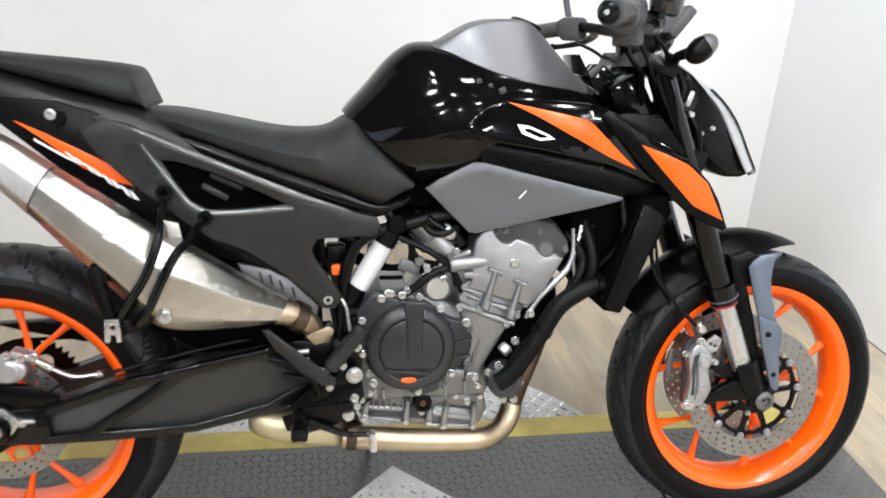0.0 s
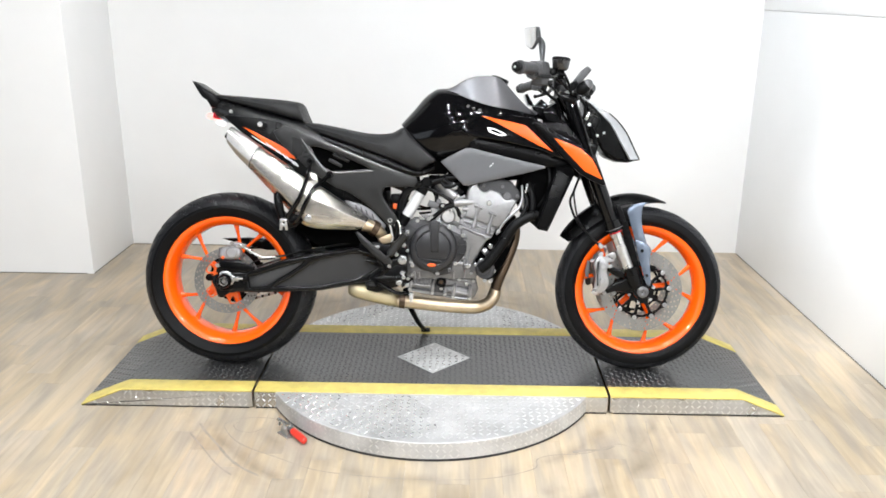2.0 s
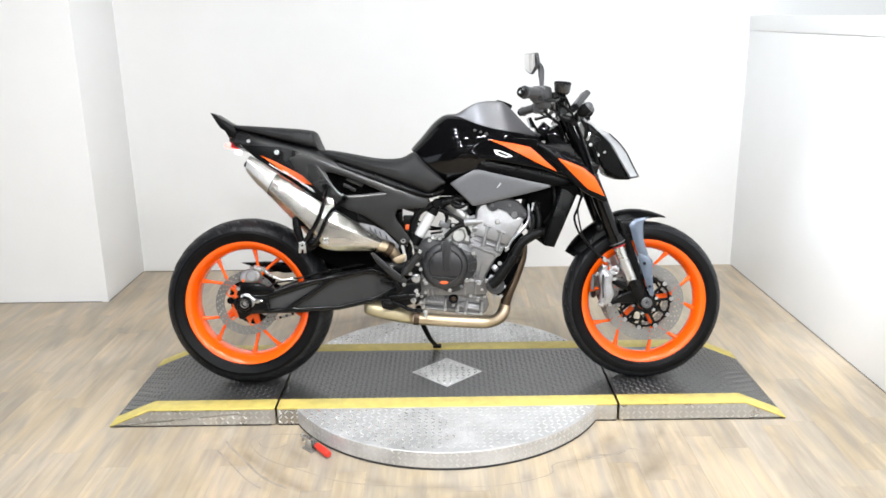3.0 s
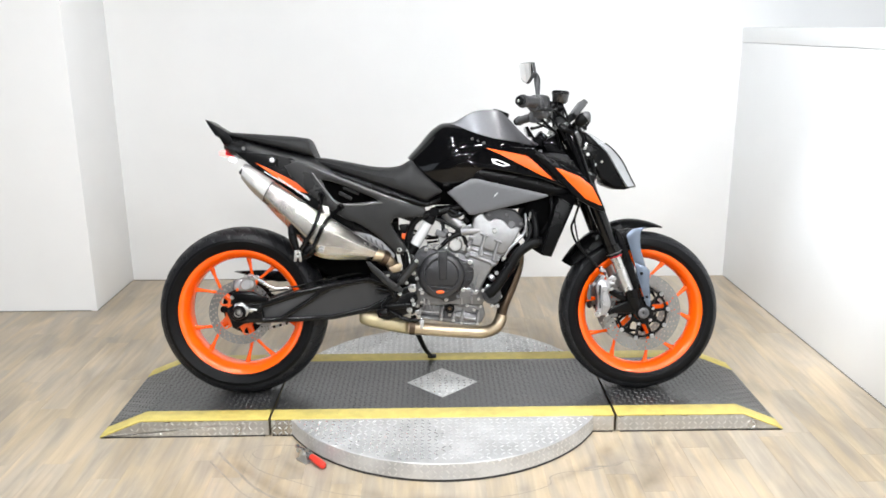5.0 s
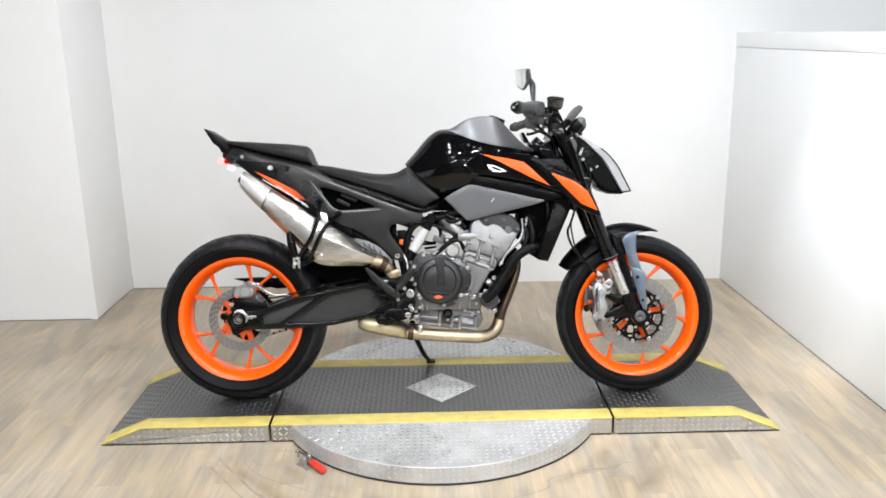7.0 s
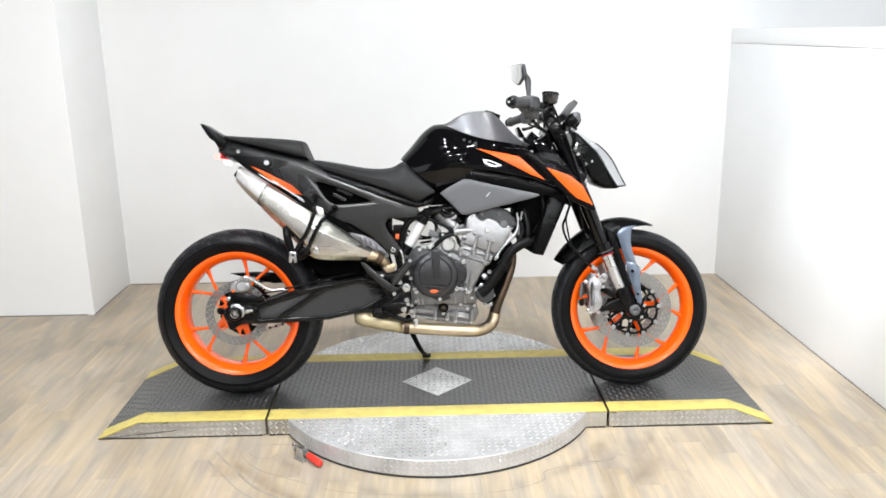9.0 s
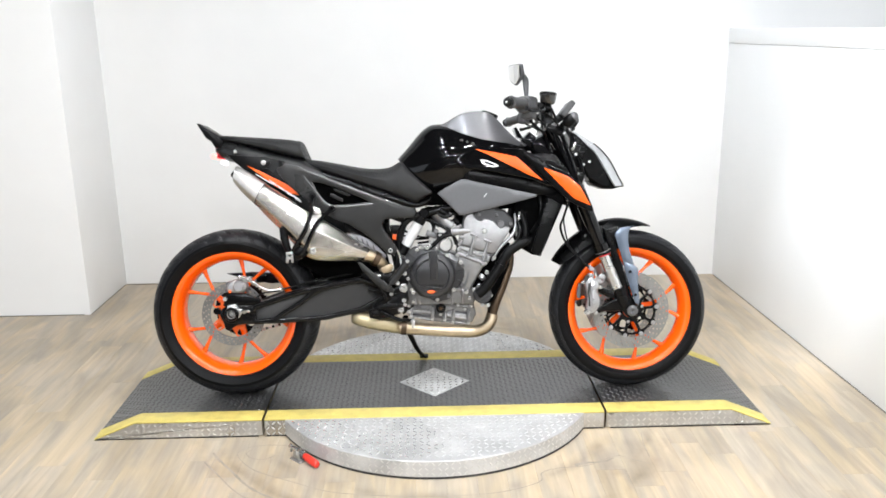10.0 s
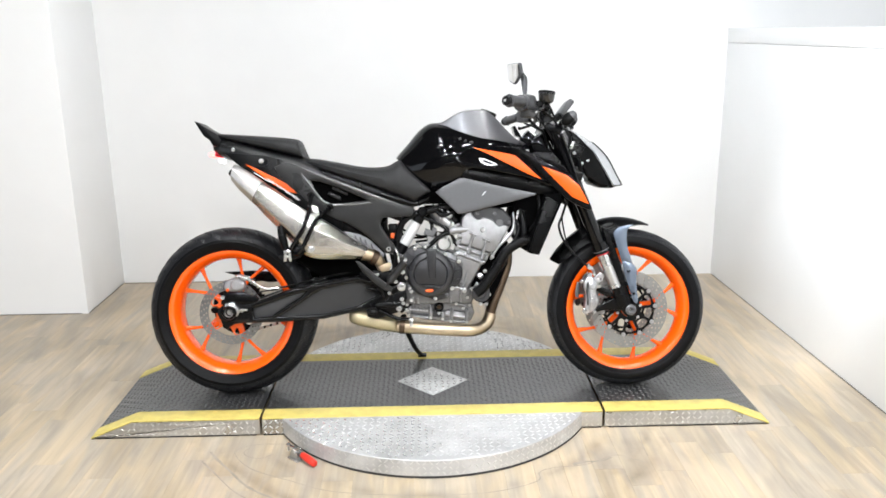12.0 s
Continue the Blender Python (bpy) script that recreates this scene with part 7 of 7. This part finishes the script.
def signal(s, x, y, z, label):
    g = part("turn_signal", ball((x, y, z), (0.031, 0.021, 0.022), 22, (0, -38, s * -8)), M_PLASTIC, bike, label)
    part("stalk", tube([(x + 0.002, y - s * 0.008, z - 0.002), (x - 0.02, y - s * 0.045, z - 0.012), (x - 0.010, y - s * 0.09, z - 0.03)], [0.011, 0.009, 0.010], 10, smooth=3), M_HOSE, g)
    part("signal_lens", ball((x + 0.010, y, z + 0.008), (0.0225, 0.0195, 0.0190), 18, (0, -38, s * -8)), M_CASTD, g)


signal(-1, 0.503, -0.176, 1.004, "black egg-shaped front turn signal")
signal(1, 0.566, 0.150, 1.018, "black egg-shaped front turn signal")

# left mirror on its stalk
mr = part("mirror_stalk", tube([(0.408, 0.285, 1.055), (0.410, 0.330, 1.105), (0.416, 0.372, 1.155), (0.417, 0.392, 1.195), (0.416, 0.402, 1.225), (0.402, 0.406, 1.252)], [0.008, 0.0075, 0.009, 0.0125, 0.0135, 0.009], 12, smooth=4), M_CTRL, bike, "dark grey mirror stalk")
shape = [(0.030, 0.044), (-0.036, 0.049), (-0.052, 0.045), (-0.056, 0.036), (-0.050, -0.010), (-0.038, -0.032), (-0.012, -0.050), (0.002, -0.052), (0.024, -0.034), (0.044, -0.010), (0.046, 0.004), (0.038, 0.036)]
mp = pose(0.382, 0.405, 1.249, 0, 0, -60) @ Matrix.Diagonal((1, 1, 0.88, 1))
part("mirror_shell", moved(plate(spline(shape, 3, True), -0.008, 0.005, 0.004), mp), M_CTRL, mr, "dark grey mirror shell")
part("mirror_glass", moved(plate(spline([(x * 0.91 - 0.001, z * 0.92 + 0.001) for x, z in shape], 3, True), -0.0097, -0.0078, 0.0005), mp), M_MIRROR, mr, "mirror glass")

# -- headlight mask: pointed in plan, widest at the yokes --
def vee(bm):
    for v in bm.verts:
        v.co.y *= 1 - 0.72 * max(0.0, min(1.0, (v.co.x - 0.575) / 0.155))
    return bm


def fine(bm):
    bmesh.ops.triangulate(bm, faces=bm.faces[:])
    for _ in range(3):
        long = [e for e in bm.edges if e.calc_length() > 0.03]
        if long:
            bmesh.ops.subdivide_edges(bm, edges=long, cuts=1)
            bmesh.ops.triangulate(bm, faces=[f for f in bm.faces if len(f.verts) > 3])
    return bm


mask = part("headlight_mask", vee(fine(plate([(0.522, 0.972), (0.545, 0.958), (0.574, 0.930), (0.616, 0.891), (0.647, 0.840), (0.678, 0.788), (0.694, 0.764), (0.642, 0.762), (0.602, 0.786), (0.582, 0.802), (0.556, 0.852), (0.530, 0.915)], -0.085, 0.085, 0.010, seg=3))), M_PLASTIC, bike, "black headlight mask")
front_edge = spline([(0.530, 0.990), (0.576, 0.960), (0.620, 0.930), (0.656, 0.898), (0.686, 0.859), (0.712, 0.808), (0.734, 0.766)], 3)
side_edge = spline([(0.524, 0.972), (0.548, 0.957), (0.577, 0.929), (0.619, 0.890), (0.650, 0.839), (0.681, 0.787), (0.696, 0.764)], 3)
for s in (-1, 1):
    bm = bmesh.new()
    A = [bm.verts.new((x, s * 0.006, z)) for x, z in front_edge]
    B = [bm.verts.new((x, s * (0.078 - 0.028 * i / 18), z)) for i, (x, z) in enumerate(side_edge)]
    for i in range(len(A) - 1):
        bm.faces.new((A[i], A[i + 1], B[i + 1], B[i]))
    bmesh.ops.recalc_face_normals(bm, faces=bm.faces)
    bmesh.ops.solidify(bm, geom=bm.faces[:], thickness=0.004)
    part("lens", bm, M_REFL, mask, "bright silvery headlight face")
for s in (-1, 1):
    part("lens_rim", tube([(x, s * 0.007, z) for x, z in front_edge[6:]] + [(0.720, s * 0.030, 0.764), (0.697, s * 0.050, 0.763)], 0.0028, 8), M_GLOSS, mask, "black lens rim")
part("chin", vee(plate([(0.650, 0.768), (0.604, 0.786), (0.594, 0.786), (0.610, 0.771), (0.650, 0.756), (0.690, 0.754), (0.722, 0.764)], -0.06, 0.06, 0.004)), M_PLASTIC, mask)
for s in (-1, 1):
    part("mask_bracket", join(box((0.545, s * 0.07, 0.88), (0.05, 0.012, 0.08), 0.004, (0, 20, 0)), tube([(0.53, s * 0.06, 0.90), (0.555, s * 0.085, 0.86), (0.565, s * 0.08, 0.80)], 0.008, 8, smooth=3)), M_PLASTIC, bike)
part("mask_screw", bolt(0.566, -0.088, 0.848, 0.005), M_STEEL, mask)
part("mask_screw", bolt(0.590, -0.088, 0.858, 0.004), M_STEEL, mask)
part("mask_screw", bolt(0.570, -0.070, 0.790, 0.005), M_STEEL, mask)

mask.location += Vector((0.005, 0.02, 0))

# -- cables along the fork --
for p, r in (([(0.515, -0.05, 0.700), (0.492, -0.085, 0.650), (0.480, -0.09, 0.615), (0.500, -0.085, 0.560), (0.545, -0.09, 0.505), (0.588, -0.10, 0.462)], 0.0042), ([(0.520, -0.04, 0.700), (0.500, -0.06, 0.660), (0.498, -0.07, 0.62), (0.520, -0.07, 0.54), (0.58, -0.085, 0.47)], 0.003),
             ([(0.40, -0.16, 1.04), (0.46, -0.13, 1.00), (0.50, -0.07, 0.93), (0.52, -0.06, 0.82), (0.52, -0.05, 0.70)], 0.004), ([(0.37, -0.20, 1.02), (0.42, -0.14, 0.985), (0.47, -0.09, 0.90), (0.45, -0.06, 0.84)], 0.0035), ([(0.39, 0.19, 1.02), (0.44, 0.14, 0.985), (0.48, 0.08, 0.90), (0.45, 0.05, 0.84)], 0.0035)):
    part("cable", tube(p, r, 8, smooth=6), M_HOSE, bike)
part("banjo", join(cyl((0.590, -0.118, 0.462), (0.590, -0.10, 0.462), 0.008), cyl((0.584, -0.108, 0.476), (0.590, -0.108, 0.462), 0.005)), M_STEEL, bike)
part("horn", cyl((0.515, -0.06, 0.735), (0.545, -0.06, 0.735), 0.022), M_BLACK, bike, "black horn")
for p, r in (([(0.410, -0.150, 1.052), (0.440, -0.110, 1.060), (0.470, -0.060, 1.020), (0.490, -0.070, 0.950), (0.515, -0.075, 0.870)], 0.0045), ([(0.36, -0.19, 1.00), (0.395, -0.15, 0.975), (0.425, -0.11, 0.955), (0.44, -0.08, 0.90)], 0.005),
             ([(0.500, -0.05, 0.990), (0.525, -0.075, 0.945), (0.520, -0.080, 0.885), (0.540, -0.075, 0.830)], 0.006)):
    part("cable", tube(p, r, 8, smooth=6), M_HOSE, bike)
part("cable_clip", join(box((0.532, -0.088, 0.915), (0.010, 0.010, 0.030), 0.002, (0, 20, 0)), cyl((0.540, -0.090, 0.885), (0.540, -0.080, 0.885), 0.006)), M_STEEL, bike)
part("brake_splitter", box((0.560, -0.070, 0.812), (0.022, 0.02, 0.014), 0.003), M_CASTB, bike)
part("horn_bracket", plate([(0.556, 0.800), (0.576, 0.790), (0.570, 0.740), (0.556, 0.742)], -0.075, -0.070, 0.001), M_CASTB, bike)

# ---- floor strips last ----
lay_floor()
